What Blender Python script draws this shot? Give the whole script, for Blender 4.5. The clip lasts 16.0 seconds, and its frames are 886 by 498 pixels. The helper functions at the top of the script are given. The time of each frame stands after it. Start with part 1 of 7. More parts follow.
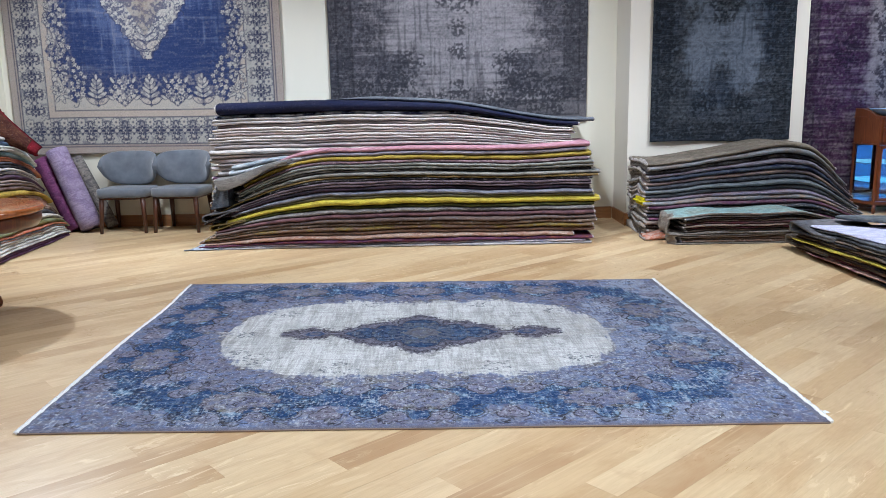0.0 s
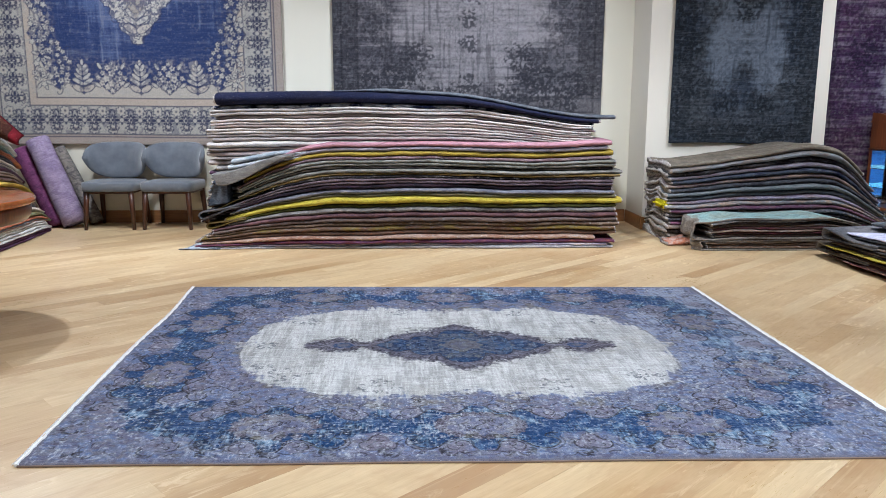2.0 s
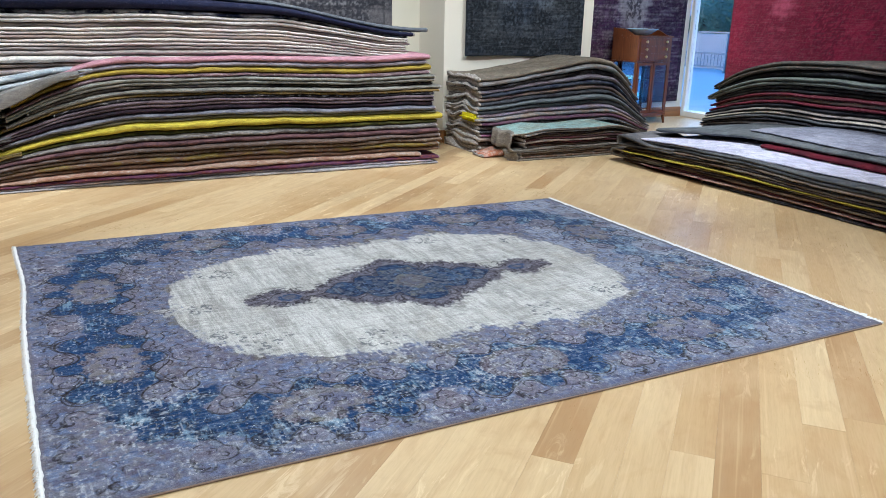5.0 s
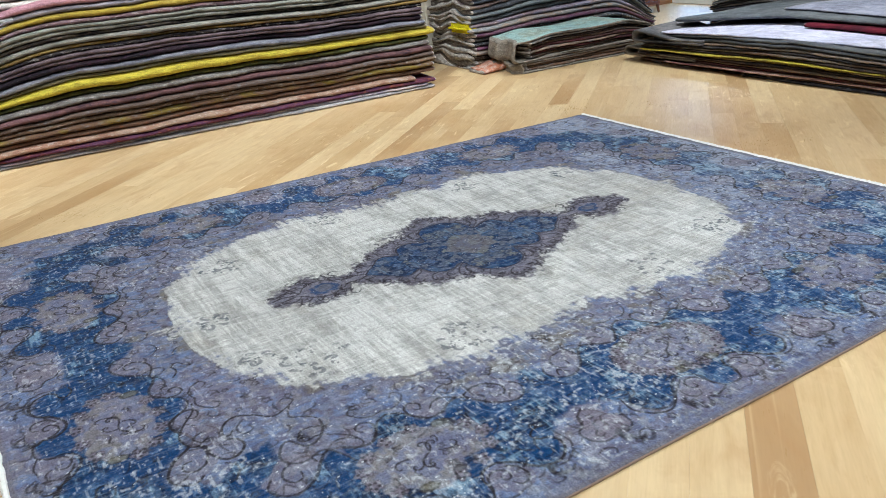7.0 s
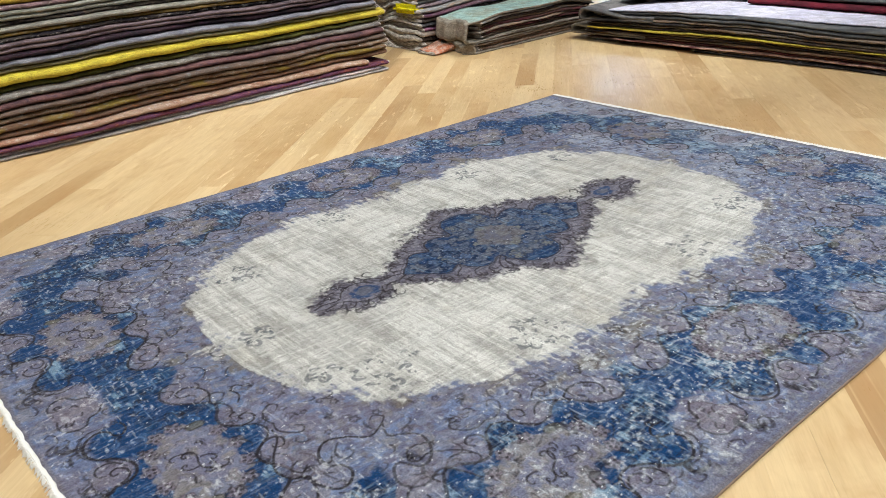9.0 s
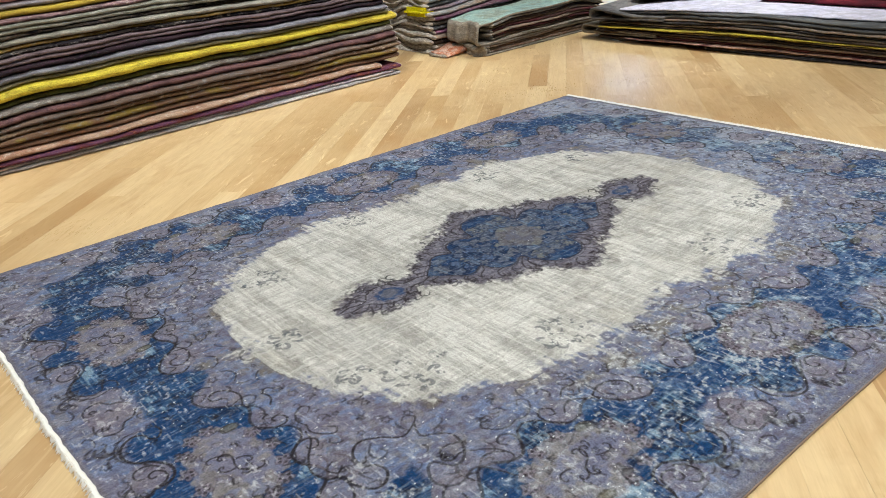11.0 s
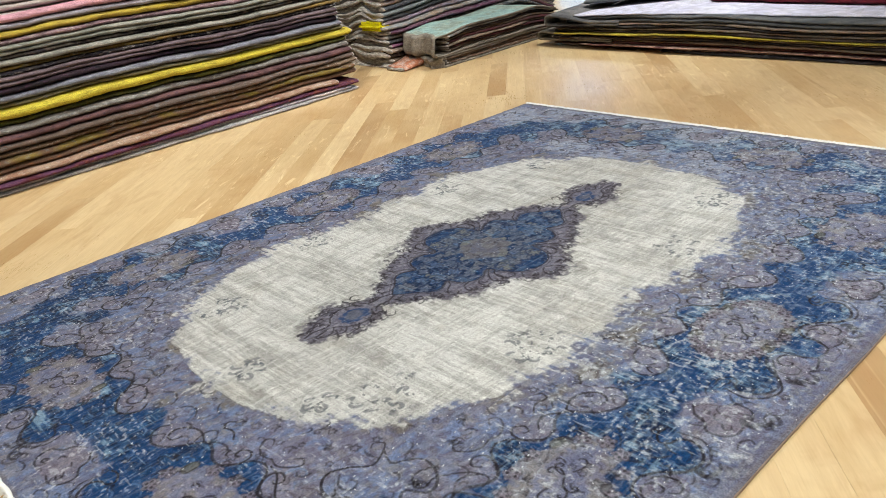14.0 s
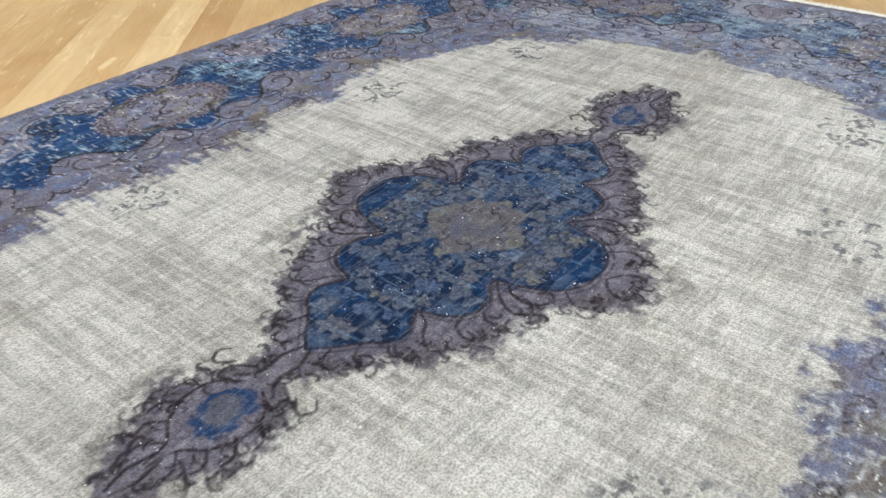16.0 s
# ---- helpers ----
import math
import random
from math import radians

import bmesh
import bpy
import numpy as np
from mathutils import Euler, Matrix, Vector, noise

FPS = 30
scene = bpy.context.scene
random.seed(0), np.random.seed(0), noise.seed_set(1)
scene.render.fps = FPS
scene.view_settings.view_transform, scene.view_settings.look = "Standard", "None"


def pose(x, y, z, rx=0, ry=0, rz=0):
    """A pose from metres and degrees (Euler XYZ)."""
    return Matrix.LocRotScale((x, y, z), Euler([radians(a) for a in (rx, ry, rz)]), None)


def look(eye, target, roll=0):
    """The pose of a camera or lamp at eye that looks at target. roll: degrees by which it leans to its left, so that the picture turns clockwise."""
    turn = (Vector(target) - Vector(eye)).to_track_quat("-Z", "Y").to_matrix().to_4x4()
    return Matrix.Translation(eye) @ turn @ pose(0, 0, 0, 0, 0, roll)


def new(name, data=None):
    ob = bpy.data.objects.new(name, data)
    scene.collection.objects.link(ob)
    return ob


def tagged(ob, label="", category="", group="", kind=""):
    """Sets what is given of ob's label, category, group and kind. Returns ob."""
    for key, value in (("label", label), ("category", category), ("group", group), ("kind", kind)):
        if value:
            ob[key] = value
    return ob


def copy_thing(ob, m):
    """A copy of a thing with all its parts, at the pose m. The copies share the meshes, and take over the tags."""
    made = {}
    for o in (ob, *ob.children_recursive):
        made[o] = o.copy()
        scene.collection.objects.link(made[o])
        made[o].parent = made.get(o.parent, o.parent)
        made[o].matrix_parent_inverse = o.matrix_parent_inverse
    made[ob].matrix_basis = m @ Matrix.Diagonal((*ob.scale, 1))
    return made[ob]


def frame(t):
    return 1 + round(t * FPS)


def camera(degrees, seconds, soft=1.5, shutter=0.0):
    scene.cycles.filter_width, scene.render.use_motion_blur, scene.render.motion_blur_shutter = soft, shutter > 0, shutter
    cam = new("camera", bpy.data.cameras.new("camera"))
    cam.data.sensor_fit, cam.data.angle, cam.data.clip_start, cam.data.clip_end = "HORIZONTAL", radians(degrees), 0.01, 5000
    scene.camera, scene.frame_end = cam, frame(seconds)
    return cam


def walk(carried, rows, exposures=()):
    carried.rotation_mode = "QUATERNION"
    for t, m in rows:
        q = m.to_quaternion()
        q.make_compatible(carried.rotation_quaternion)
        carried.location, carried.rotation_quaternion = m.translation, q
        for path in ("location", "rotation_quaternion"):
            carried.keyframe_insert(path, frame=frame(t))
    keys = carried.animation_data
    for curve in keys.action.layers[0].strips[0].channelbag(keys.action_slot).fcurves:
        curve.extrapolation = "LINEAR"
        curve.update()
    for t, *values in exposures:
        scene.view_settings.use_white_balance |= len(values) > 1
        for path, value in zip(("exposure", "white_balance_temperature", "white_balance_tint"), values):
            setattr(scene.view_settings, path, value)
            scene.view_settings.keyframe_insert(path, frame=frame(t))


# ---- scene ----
cam = camera(61.4, 16.0, soft=0.5, shutter=0.2)
PATH = [
    (0, (0.083, 0.329, 1.161), (0.071, 2.296, 0.8), -1.1),
    (0.5, (0.063, 0.338, 1.141), (0.044, 2.308, 0.796), -0.9),
    (1, (0.005, 0.379, 1.125), (-0.013, 2.349, 0.776), -1.1),
    (1.5, (-0.089, 0.519, 1.107), (-0.09, 2.488, 0.754), -0.9),
    (2, (-0.261, 0.704, 1.111), (-0.199, 2.671, 0.751), 0.1),
    (2.5, (-0.502, 0.78, 1.112), (-0.274, 2.727, 0.712), 0.7),
    (2.7, (-0.616, 0.813, 1.104), (-0.306, 2.741, 0.673), 0.5),
    (3, (-0.745, 0.857, 1.113), (-0.327, 2.756, 0.646), 0.2),
    (3.5, (-0.952, 1.016, 1.103), (-0.338, 2.856, 0.613), -0.3),
    (4, (-1.17, 1.084, 1.131), (-0.396, 2.861, 0.64), 0.1),
    (4.5, (-1.361, 1.12, 1.146), (-0.51, 2.852, 0.618), 1.1),
    (4.7, (-1.387, 1.145, 1.15), (-0.534, 2.868, 0.6), 1.3),
    (6.8, (-1.369, 1.925, 1.088), (-0.471, 3.536, 0.314), -4.5),
    (7, (-1.369, 2.024, 1.072), (-0.471, 3.627, 0.281), -4.8),
    (7.5, (-1.379, 2.262, 1.075), (-0.468, 3.838, 0.246), -5.1),
    (8, (-1.499, 2.351, 1.086), (-0.511, 3.862, 0.226), -3.4),
    (8.2, (-1.566, 2.367, 1.098), (-0.525, 3.838, 0.232), -3.0),
    (10.3, (-1.724, 2.379, 1.128), (-0.608, 3.799, 0.269), -5.1),
    (10.5, (-1.728, 2.382, 1.131), (-0.621, 3.808, 0.271), -5.2),
    (11, (-1.732, 2.39, 1.131), (-0.648, 3.837, 0.274), -5.7),
    (11.5, (-1.726, 2.385, 1.131), (-0.654, 3.841, 0.276), -5.8),
    (12, (-1.717, 2.379, 1.124), (-0.639, 3.833, 0.274), -5.5),
    (12.5, (-1.707, 2.383, 1.123), (-0.608, 3.828, 0.283), -5.2),
    (13, (-1.71, 2.385, 1.125), (-0.59, 3.818, 0.294), -5.3),
    (13.5, (-1.705, 2.388, 1.138), (-0.564, 3.808, 0.311), -5.9),
    (14, (-1.681, 2.419, 1.117), (-0.527, 3.822, 0.281), -7.7),
    (14.5, (-1.546, 2.611, 1.023), (-0.417, 4.001, 0.133), -8.6),
    (15, (-1.349, 2.893, 0.96), (-0.183, 4.226, 0.032), -6.6),
    (15.5, (-1.172, 3.208, 0.899), (0.077, 4.399, -0.111), -3.6),
    (15.6, (-1.133, 3.28, 0.883), (0.125, 4.436, -0.158), -3.1),
    (16, (-0.96, 3.459, 0.789), (0.256, 4.521, -0.391), -2.7),
]
EXPOSURES = [(0.0, 0.36, 5350.0, 8.0), (2.0, 0.37, 5450.0, 8.0), (3.0, 0.36, 5650.0, 6.5), (4.7, 0.36, 5600.0, 4.0), (7.0, 0.39, 5800.0, 1.5), (8.2, 0.46, 6150.0, 4.0), (10.3, 0.42, 6450.0, 2.0), (14.5, 0.43, 6450.0, 3.0), (16.0, 0.34, 6300.0, 4.5)]
walk(cam, [(t, look(eye, target, roll)) for t, eye, target, roll in PATH], EXPOSURES)

# ---- world and lamps ----
world = bpy.data.worlds.new("world")
scene.world = world
world.use_nodes = True
wn = world.node_tree
sky = wn.nodes.new("ShaderNodeTexSky")
sky.sky_type = "NISHITA"
sky.sun_disc = False
sky.sun_elevation = radians(3)
sky.ozone_density = 5.0
sky.sun_rotation = radians(-60)
wn.nodes["Background"].inputs["Strength"].default_value = 1.6
wn.links.new(sky.outputs["Color"], wn.nodes["Background"].inputs["Color"])

sun = new("sun", bpy.data.lights.new("sun", "SUN"))
sun.data.energy, sun.data.angle, sun.data.color = 0.5, radians(12), (0.75, 0.86, 1.0)
sun.matrix_world = look((0, 0, 0), (-0.6, -0.5, -0.5))

LAMP_WHITE = (1.0, 0.975, 0.95)


def unseen_spot(x, y, watts, tx, ty, cone=100, size=0.05):
    """An unseen spot lamp at ceiling height, without a fixture, aimed at a point of the floor."""
    ob = new("spot_lamp", bpy.data.lights.new("spot_lamp", "SPOT"))
    d = ob.data
    d.energy, d.spot_size, d.spot_blend, d.shadow_soft_size, d.color = watts, radians(cone), 0.7, size, LAMP_WHITE
    ob.matrix_world = look((x, y, 3.38), (tx, ty, 0))
    return ob


# the table's shadow places the first two; the others are added to brighten
for lx, ly, watts, tx, ty, cone in [
    (-3.5, 6.2, 262, -2.4, 4.4, 95), (-3.0, 5.7, 30, -2.4, 4.2, 90), (0.0, 6.0, 90, 0.0, 5.4, 100), (0.4, 4.5, 200, 0.2, 7.3, 75), (-1.7, 5.5, 185, -3.2, 7.4, 75), (0.0, 2.6, 130, 0.0, 3.2, 100),
    (3.0, 4.8, 225, 3.3, 6.6, 85), (3.0, 1.8, 235, 2.6, 2.8, 95), (-2.6, 0.6, 110, -1.8, 1.6, 85), (0.9, -0.4, 140, 0.9, 1.3, 95),
]:
    unseen_spot(lx, ly, watts, tx, ty, cone)
# unseen spots added to brighten the walls and the rugs on show
for lx, ly, watts, tx, ty in [(-3.0, 6.5, 225, -3.0, 9.0), (0.2, 6.2, 205, 0.2, 9.0), (2.9, 5.8, 88, 2.9, 8.4), (4.4, 7.0, 110, 4.9, 9.4), (3.6, 5.6, 150, 5.6, 5.8)]:
    unseen_spot(lx, ly, watts, tx, ty, 100, 0.10)
# wide fill under the ceiling, added for even light on the fronts
room_fill = new("unseen_fill_lamp", bpy.data.lights.new("unseen_fill_lamp", "AREA"))
room_fill.data.shape, room_fill.data.size, room_fill.data.size_y, room_fill.data.energy, room_fill.data.color = "RECTANGLE", 6.0, 6.0, 34, LAMP_WHITE
room_fill.matrix_world = look((0, 3.2, 3.4), (0, 3.2001, 0))

# ---- materials ----
def lin(r, g, b):
    """Linear colour from 0-255 display values."""
    return tuple((c / 255 / 12.92 if c / 255 <= 0.04045 else ((c / 255 + 0.055) / 1.055) ** 2.4) for c in (r, g, b)) + (1.0,)


class Mat:
    """A small wrapper round a node tree."""

    def __init__(self, name, rough=0.6, metal=0.0):
        self.m = bpy.data.materials.new(name)
        self.m.use_nodes = True
        self.t = self.m.node_tree
        self.b = self.t.nodes["Principled BSDF"]
        self.b.inputs["Roughness"].default_value = rough
        self.b.inputs["Metallic"].default_value = metal

    def node(self, kind, **values):
        n = self.t.nodes.new(kind)
        for k, v in values.items():
            n.inputs[k].default_value = v
        return n

    def link(self, a, b):
        self.t.links.new(a, b)

    def coords(self, scale=(1, 1, 1), out="Object", offset=None):
        c = self.t.nodes.new("ShaderNodeTexCoord")
        m = self.t.nodes.new("ShaderNodeMapping")
        m.inputs["Scale"].default_value = scale
        self.link(c.outputs[out], m.inputs["Vector"])
        if offset is not None:
            self.link(offset, m.inputs["Location"])
        return m.outputs["Vector"]

    def noise(self, vec, scale, detail=4.0, rough=0.55, distort=0.0):
        n = self.node("ShaderNodeTexNoise", Scale=scale, Detail=detail, Roughness=rough, Distortion=distort)
        self.link(vec, n.inputs["Vector"])
        return n.outputs["Fac"]

    def ramp(self, fac, stops):
        r = self.t.nodes.new("ShaderNodeValToRGB")
        el = r.color_ramp.elements
        while len(el) < len(stops):
            el.new(0.5)
        for e, (p, c) in zip(el, stops):
            e.position, e.color = p, c if len(c) == 4 else (*c, 1)
        self.link(fac, r.inputs["Fac"])
        return r.outputs["Color"]

    def mix(self, fac, a, b, mode="MIX"):
        n = self.t.nodes.new("ShaderNodeMix")
        n.data_type, n.blend_type = "RGBA", mode
        for i, v in ((0, fac), (6, a), (7, b)):
            if hasattr(v, "is_linked"):
                self.link(v, n.inputs[i])
            else:
                n.inputs[i].default_value = v
        return n.outputs[2]

    def math(self, op, a, b=0.0, c=0.0):
        n = self.t.nodes.new("ShaderNodeMath")
        n.operation = op
        for i, v in enumerate((a, b, c)):
            if hasattr(v, "is_linked"):
                self.link(v, n.inputs[i])
            else:
                n.inputs[i].default_value = v
        return n.outputs[0]

    def bump(self, height, strength=0.3, dist=0.01):
        n = self.node("ShaderNodeBump", Strength=strength, Distance=dist)
        self.link(height, n.inputs["Height"])
        self.link(n.outputs["Normal"], self.b.inputs["Normal"])

    def colour(self, c):
        if hasattr(c, "is_linked"):
            self.link(c, self.b.inputs["Base Color"])
        else:
            self.b.inputs["Base Color"].default_value = c
        return self

    def rough(self, r):
        self.link(r, self.b.inputs["Roughness"])


def G(v):
    return (v, v, v, 1.0)


def paint_mat(name, c, rough=0.75):
    m = Mat(name, rough)
    v = m.coords()
    big, fine = m.noise(v, 0.7, 3), m.noise(v, 60, 3)
    m.colour(m.mix(m.ramp(big, [(0.3, G(0)), (0.75, G(0.35))]), c, tuple(x * 0.86 for x in c[:3]) + (1,)))
    m.bump(fine, 0.08, 0.002)
    return m.m


def wood_mat(name, dark, light, rough=0.35, scale=1.0, axis=0):
    m = Mat(name, rough)
    s = [9.0 * scale] * 3
    s[axis] = 0.7 * scale
    v = m.coords(tuple(s))
    g = m.noise(v, 3.0, 6, 0.6, 1.2)
    f = m.noise(v, 22.0, 3, 0.6)
    m.colour(m.mix(m.ramp(f, [(0.35, G(0)), (0.7, G(0.35))]), m.ramp(g, [(0.3, dark), (0.7, light)]), dark))
    m.bump(f, 0.08, 0.002)
    return m.m


def floor_mat(name, per_island):
    """Oak boards: each board has its own tone; grain runs along the board."""
    m = Mat(name, 0.42)
    if per_island:
        rnd = m.t.nodes.new("ShaderNodeNewGeometry").outputs["Random Per Island"]
    else:
        rnd = m.t.nodes.new("ShaderNodeObjectInfo").outputs["Random"]
    off = m.t.nodes.new("ShaderNodeCombineXYZ")
    m.link(m.math("MULTIPLY", rnd, 57.0), off.inputs["X"])
    m.link(m.math("MULTIPLY", rnd, 31.0), off.inputs["Y"])
    v = m.coords((0.55, 7.0, 1.0), offset=off.outputs[0])
    v2 = m.coords((0.8, 1.6, 1.0), offset=off.outputs[0])
    grain = m.noise(v, 3.2, 6, 0.62, 1.4)
    fine = m.noise(v, 26, 3, 0.6)
    cloud = m.noise(v2, 2.2, 3, 0.5, 0.6)
    wear = m.noise(m.coords((1, 1, 1)), 1.1, 4, 0.6)
    tone = m.ramp(rnd, [(0.0, lin(174, 141, 100)), (0.14, lin(188, 157, 113)), (0.35, lin(199, 170, 126)), (0.7, lin(207, 181, 138)), (1.0, lin(216, 192, 150))])
    base = m.mix(m.ramp(grain, [(0.38, G(0.0)), (0.78, G(0.42))]), tone, lin(164, 126, 82))
    base = m.mix(m.ramp(cloud, [(0.4, G(0)), (0.75, G(0.4))]), base, lin(226, 202, 160))
    base = m.mix(m.ramp(fine, [(0.45, G(0)), (0.75, G(0.12))]), base, lin(138, 100, 62))
    blot = m.noise(v2, 5.0, 4, 0.6, 0.8)
    base = m.mix(m.ramp(blot, [(0.30, G(0.35)), (0.48, G(0))]), base, lin(170, 128, 84))
    # glints off worn varnish put into the colour: pale, ragged, drawn out along the boards
    bare = m.noise(m.coords((1.6, 7.0, 1.0), offset=off.outputs[0]), 3.0, 6, 0.68, 0.8)
    place = m.noise(m.coords((1, 1, 1)), 1.3, 3, 0.55)
    base = m.mix(m.math("MULTIPLY", m.ramp(bare, [(0.56, G(0)), (0.64, G(0.55))]), m.ramp(place, [(0.46, G(0)), (0.60, G(1))])), base, lin(240, 222, 182))
    streak = m.noise(m.coords((0.5, 26.0, 1.0), offset=off.outputs[0]), 2.0, 2, 0.5)
    base = m.mix(m.ramp(streak, [(0.62, G(0)), (0.72, G(0.22))]), base, lin(232, 211, 170))
    m.colour(base)
    m.rough(m.ramp(m.mix(0.5, wear, fine), [(0.35, G(0.26)), (0.7, G(0.5))]))
    m.bump(m.mix(0.5, fine, grain), 0.06, 0.002)
    return m.m


def pile_mat(name, attribute="pile", knot=260.0, streak=(6, 120), speck=0.75, size=1.0, upright=False, streaky=1.0, mottle=1.0):
    """Rug pile: dyed pattern on the mesh; weave, faint abrash, uneven shearing and pale worn knots on top."""
    m = Mat(name, 0.95)
    a = m.t.nodes.new("ShaderNodeAttribute")
    a.attribute_name = attribute
    v = m.coords()
    a0, a1 = streak
    sx = m.noise(m.coords((a0, a0, a1) if upright else (a0, a1, a0)), 1.0, 3, 0.6)
    sy = m.noise(m.coords((a1, a1, a0) if upright else (a1, a0, a1)), 1.0, 3, 0.6)
    weave = m.noise(v, knot, 2, 0.6)
    mott = m.noise(v, 75 * size, 4, 0.7)
    c = a.outputs["Color"]
    c = m.mix(m.ramp(mott, [(0.30, G(0.45 * mottle)), (0.50, G(0))]), c, m.mix(0.6, c, G(0.0)))
    c = m.mix(m.ramp(mott, [(0.54, G(0)), (0.75, G(0.28 * mottle))]), c, m.mix(0.55, c, lin(224, 226, 230)))
    c = m.mix(m.ramp(sx, [(0.50, G(0)), (0.75, G(0.14 * streaky))]), c, lin(196, 200, 206))
    c = m.mix(m.ramp(sy, [(0.50, G(0)), (0.75, G(0.22 * streaky))]), c, m.mix(0.6, c, G(0.0)))
    sp = m.noise(v, 100 * size, 2, 0.5)
    c = m.mix(m.ramp(sp, [(0.725, G(0)), (0.76, G(speck))]), c, lin(228, 230, 232))
    c = m.mix(m.ramp(weave, [(0.35, G(0.06 + 0.34 * mottle)), (0.6, G(0))]), c, G(0.008))
    m.colour(c)
    m.b.inputs["Sheen Weight"].default_value = 0.03
    m.b.inputs["Specular IOR Level"].default_value = 0.12
    m.bump(m.mix(0.4, weave, mott), 0.6, 0.004)
    return m.m


RUG_MATS = {}


def warm(c):
    """Dye colour of old wool: a little darker and yellower than the clean tone."""
    r, g, b, _ = lin(*c)
    return (1.02 * r, 1.01 * g, 0.96 * b, 1.0)


def rug_mat(c1, c2, c3=None, scale=9.0):
    """Folded rug seen edge on: a ground colour broken by a second and a third."""
    key = (c1, c2, c3, scale)
    if key in RUG_MATS:
        return RUG_MATS[key]
    m = Mat("rug_pile", 0.95)
    off = m.t.nodes.new("ShaderNodeObjectInfo").outputs["Random"]
    co = m.t.nodes.new("ShaderNodeCombineXYZ")
    m.link(m.math("MULTIPLY", off, 41.0), co.inputs["X"])
    m.link(m.math("MULTIPLY", off, 17.0), co.inputs["Z"])
    v = m.coords((1, 1, 1.6), offset=co.outputs[0])
    n1 = m.noise(v, scale * 0.6, 5, 0.62, 0.4)
    n2 = m.noise(v, scale * 3.5, 4, 0.65)
    n3 = m.noise(v, 150, 3, 0.6)
    n4 = m.noise(m.coords((14, 14, 240), offset=co.outputs[0]), 1.0, 2, 0.5)
    c = m.mix(m.ramp(n1, [(0.44, G(0)), (0.58, G(0.9))]), warm(c1), warm(c2))
    if c3:
        c = m.mix(m.ramp(n2, [(0.54, G(0)), (0.68, G(0.5))]), c, lin(*c3))
    c = m.mix(m.ramp(n4, [(0.40, G(0.3)), (0.60, G(0))]), c, m.mix(0.75, c, G(0.0)))
    c = m.mix(m.ramp(n3, [(0.34, G(0.5)), (0.54, G(0))]), c, m.mix(0.8, c, G(0.004)))
    c = m.mix(m.ramp(n3, [(0.62, G(0)), (0.78, G(0.10))]), c, lin(206, 202, 198))
    m.colour(c)
    m.b.inputs["Sheen Weight"].default_value = 0.0
    m.b.inputs["Specular IOR Level"].default_value = 0.08
    n5 = m.noise(v, 60, 4, 0.7)
    c2_ = m.mix(m.ramp(n5, [(0.63, G(0)), (0.70, G(0.16))]), c, lin(206, 200, 194))
    c2_ = m.mix(m.ramp(n5, [(0.30, G(0.5)), (0.40, G(0))]), c2_, m.mix(0.7, c, G(0.0)))
    m.colour(c2_)
    m.bump(m.mix(0.5, n5, n3), 0.6, 0.008)
    RUG_MATS[key] = m.m
    return m.m


def plain(name, c, rough=0.5, metal=0.0, bump=0.05, scale=30):
    m = Mat(name, rough, metal)
    n = m.noise(m.coords(), scale, 4)
    m.colour(m.mix(m.ramp(n, [(0.3, G(0)), (0.75, G(0.45))]), c, tuple(x * 0.72 for x in c[:3]) + (1,)))
    m.bump(n, bump, 0.003)
    return m.m


WALL = paint_mat("wall_paint", (0.74, 0.70, 0.58, 1))
WHITE = paint_mat("white_paint", (0.80, 0.80, 0.78, 1), 0.6)
CEIL = paint_mat("ceiling_paint", (0.78, 0.77, 0.74, 1), 0.8)
BASEBOARD = wood_mat("baseboard_wood", lin(120, 78, 44), lin(168, 118, 72))
BOARD = floor_mat("floor_board", False)
BOARDS = floor_mat("floor_boards_far", True)
SUBFLOOR = plain("subfloor", lin(96, 70, 44), 0.9)
WALNUT = wood_mat("walnut", lin(52, 28, 18), lin(92, 54, 34), 0.35, 2.0, 2)
MAHOGANY = wood_mat("mahogany", lin(76, 38, 18), lin(126, 70, 34), 0.28, 1.4, 2)
TABLE_TOP = wood_mat("polished_cherry", lin(150, 80, 32), lin(200, 122, 58), 0.14, 0.8, 0)
BRASS = plain("brass", (0.75, 0.56, 0.25, 1), 0.3, 1.0)
PILE = pile_mat("rug_pile_dyed")
HUNG = pile_mat("hung_rug_pile", knot=120.0, streak=(7, 80), speck=0.0, size=0.6, upright=True, streaky=0.4, mottle=0.35)
FRINGE = plain("fringe_cotton", lin(244, 244, 242), 0.95, 0, 0.3, 120)
BINDING = plain("binding_cord", lin(142, 122, 108), 0.95, 0, 0.3, 200)


def velvet():
    m = Mat("grey_velvet", 0.85)
    v = m.coords()
    n = m.noise(v, 9, 4, 0.6)
    f = m.noise(v, 220, 2)
    m.colour(m.mix(m.ramp(n, [(0.3, G(0)), (0.75, G(0.7))]), lin(88, 93, 101), lin(118, 123, 131)))
    m.b.inputs["Sheen Weight"].default_value = 0.5
    m.bump(f, 0.25, 0.002)
    return m.m


VELVET = velvet()


def glass(name, tint=(1, 1, 1, 1), rough=0.0):
    m = Mat(name, rough)
    m.colour(tint)
    m.b.inputs["Transmission Weight"].default_value = 1.0
    m.b.inputs["IOR"].default_value = 1.45
    return m.m


GLASS = glass("window_glass")


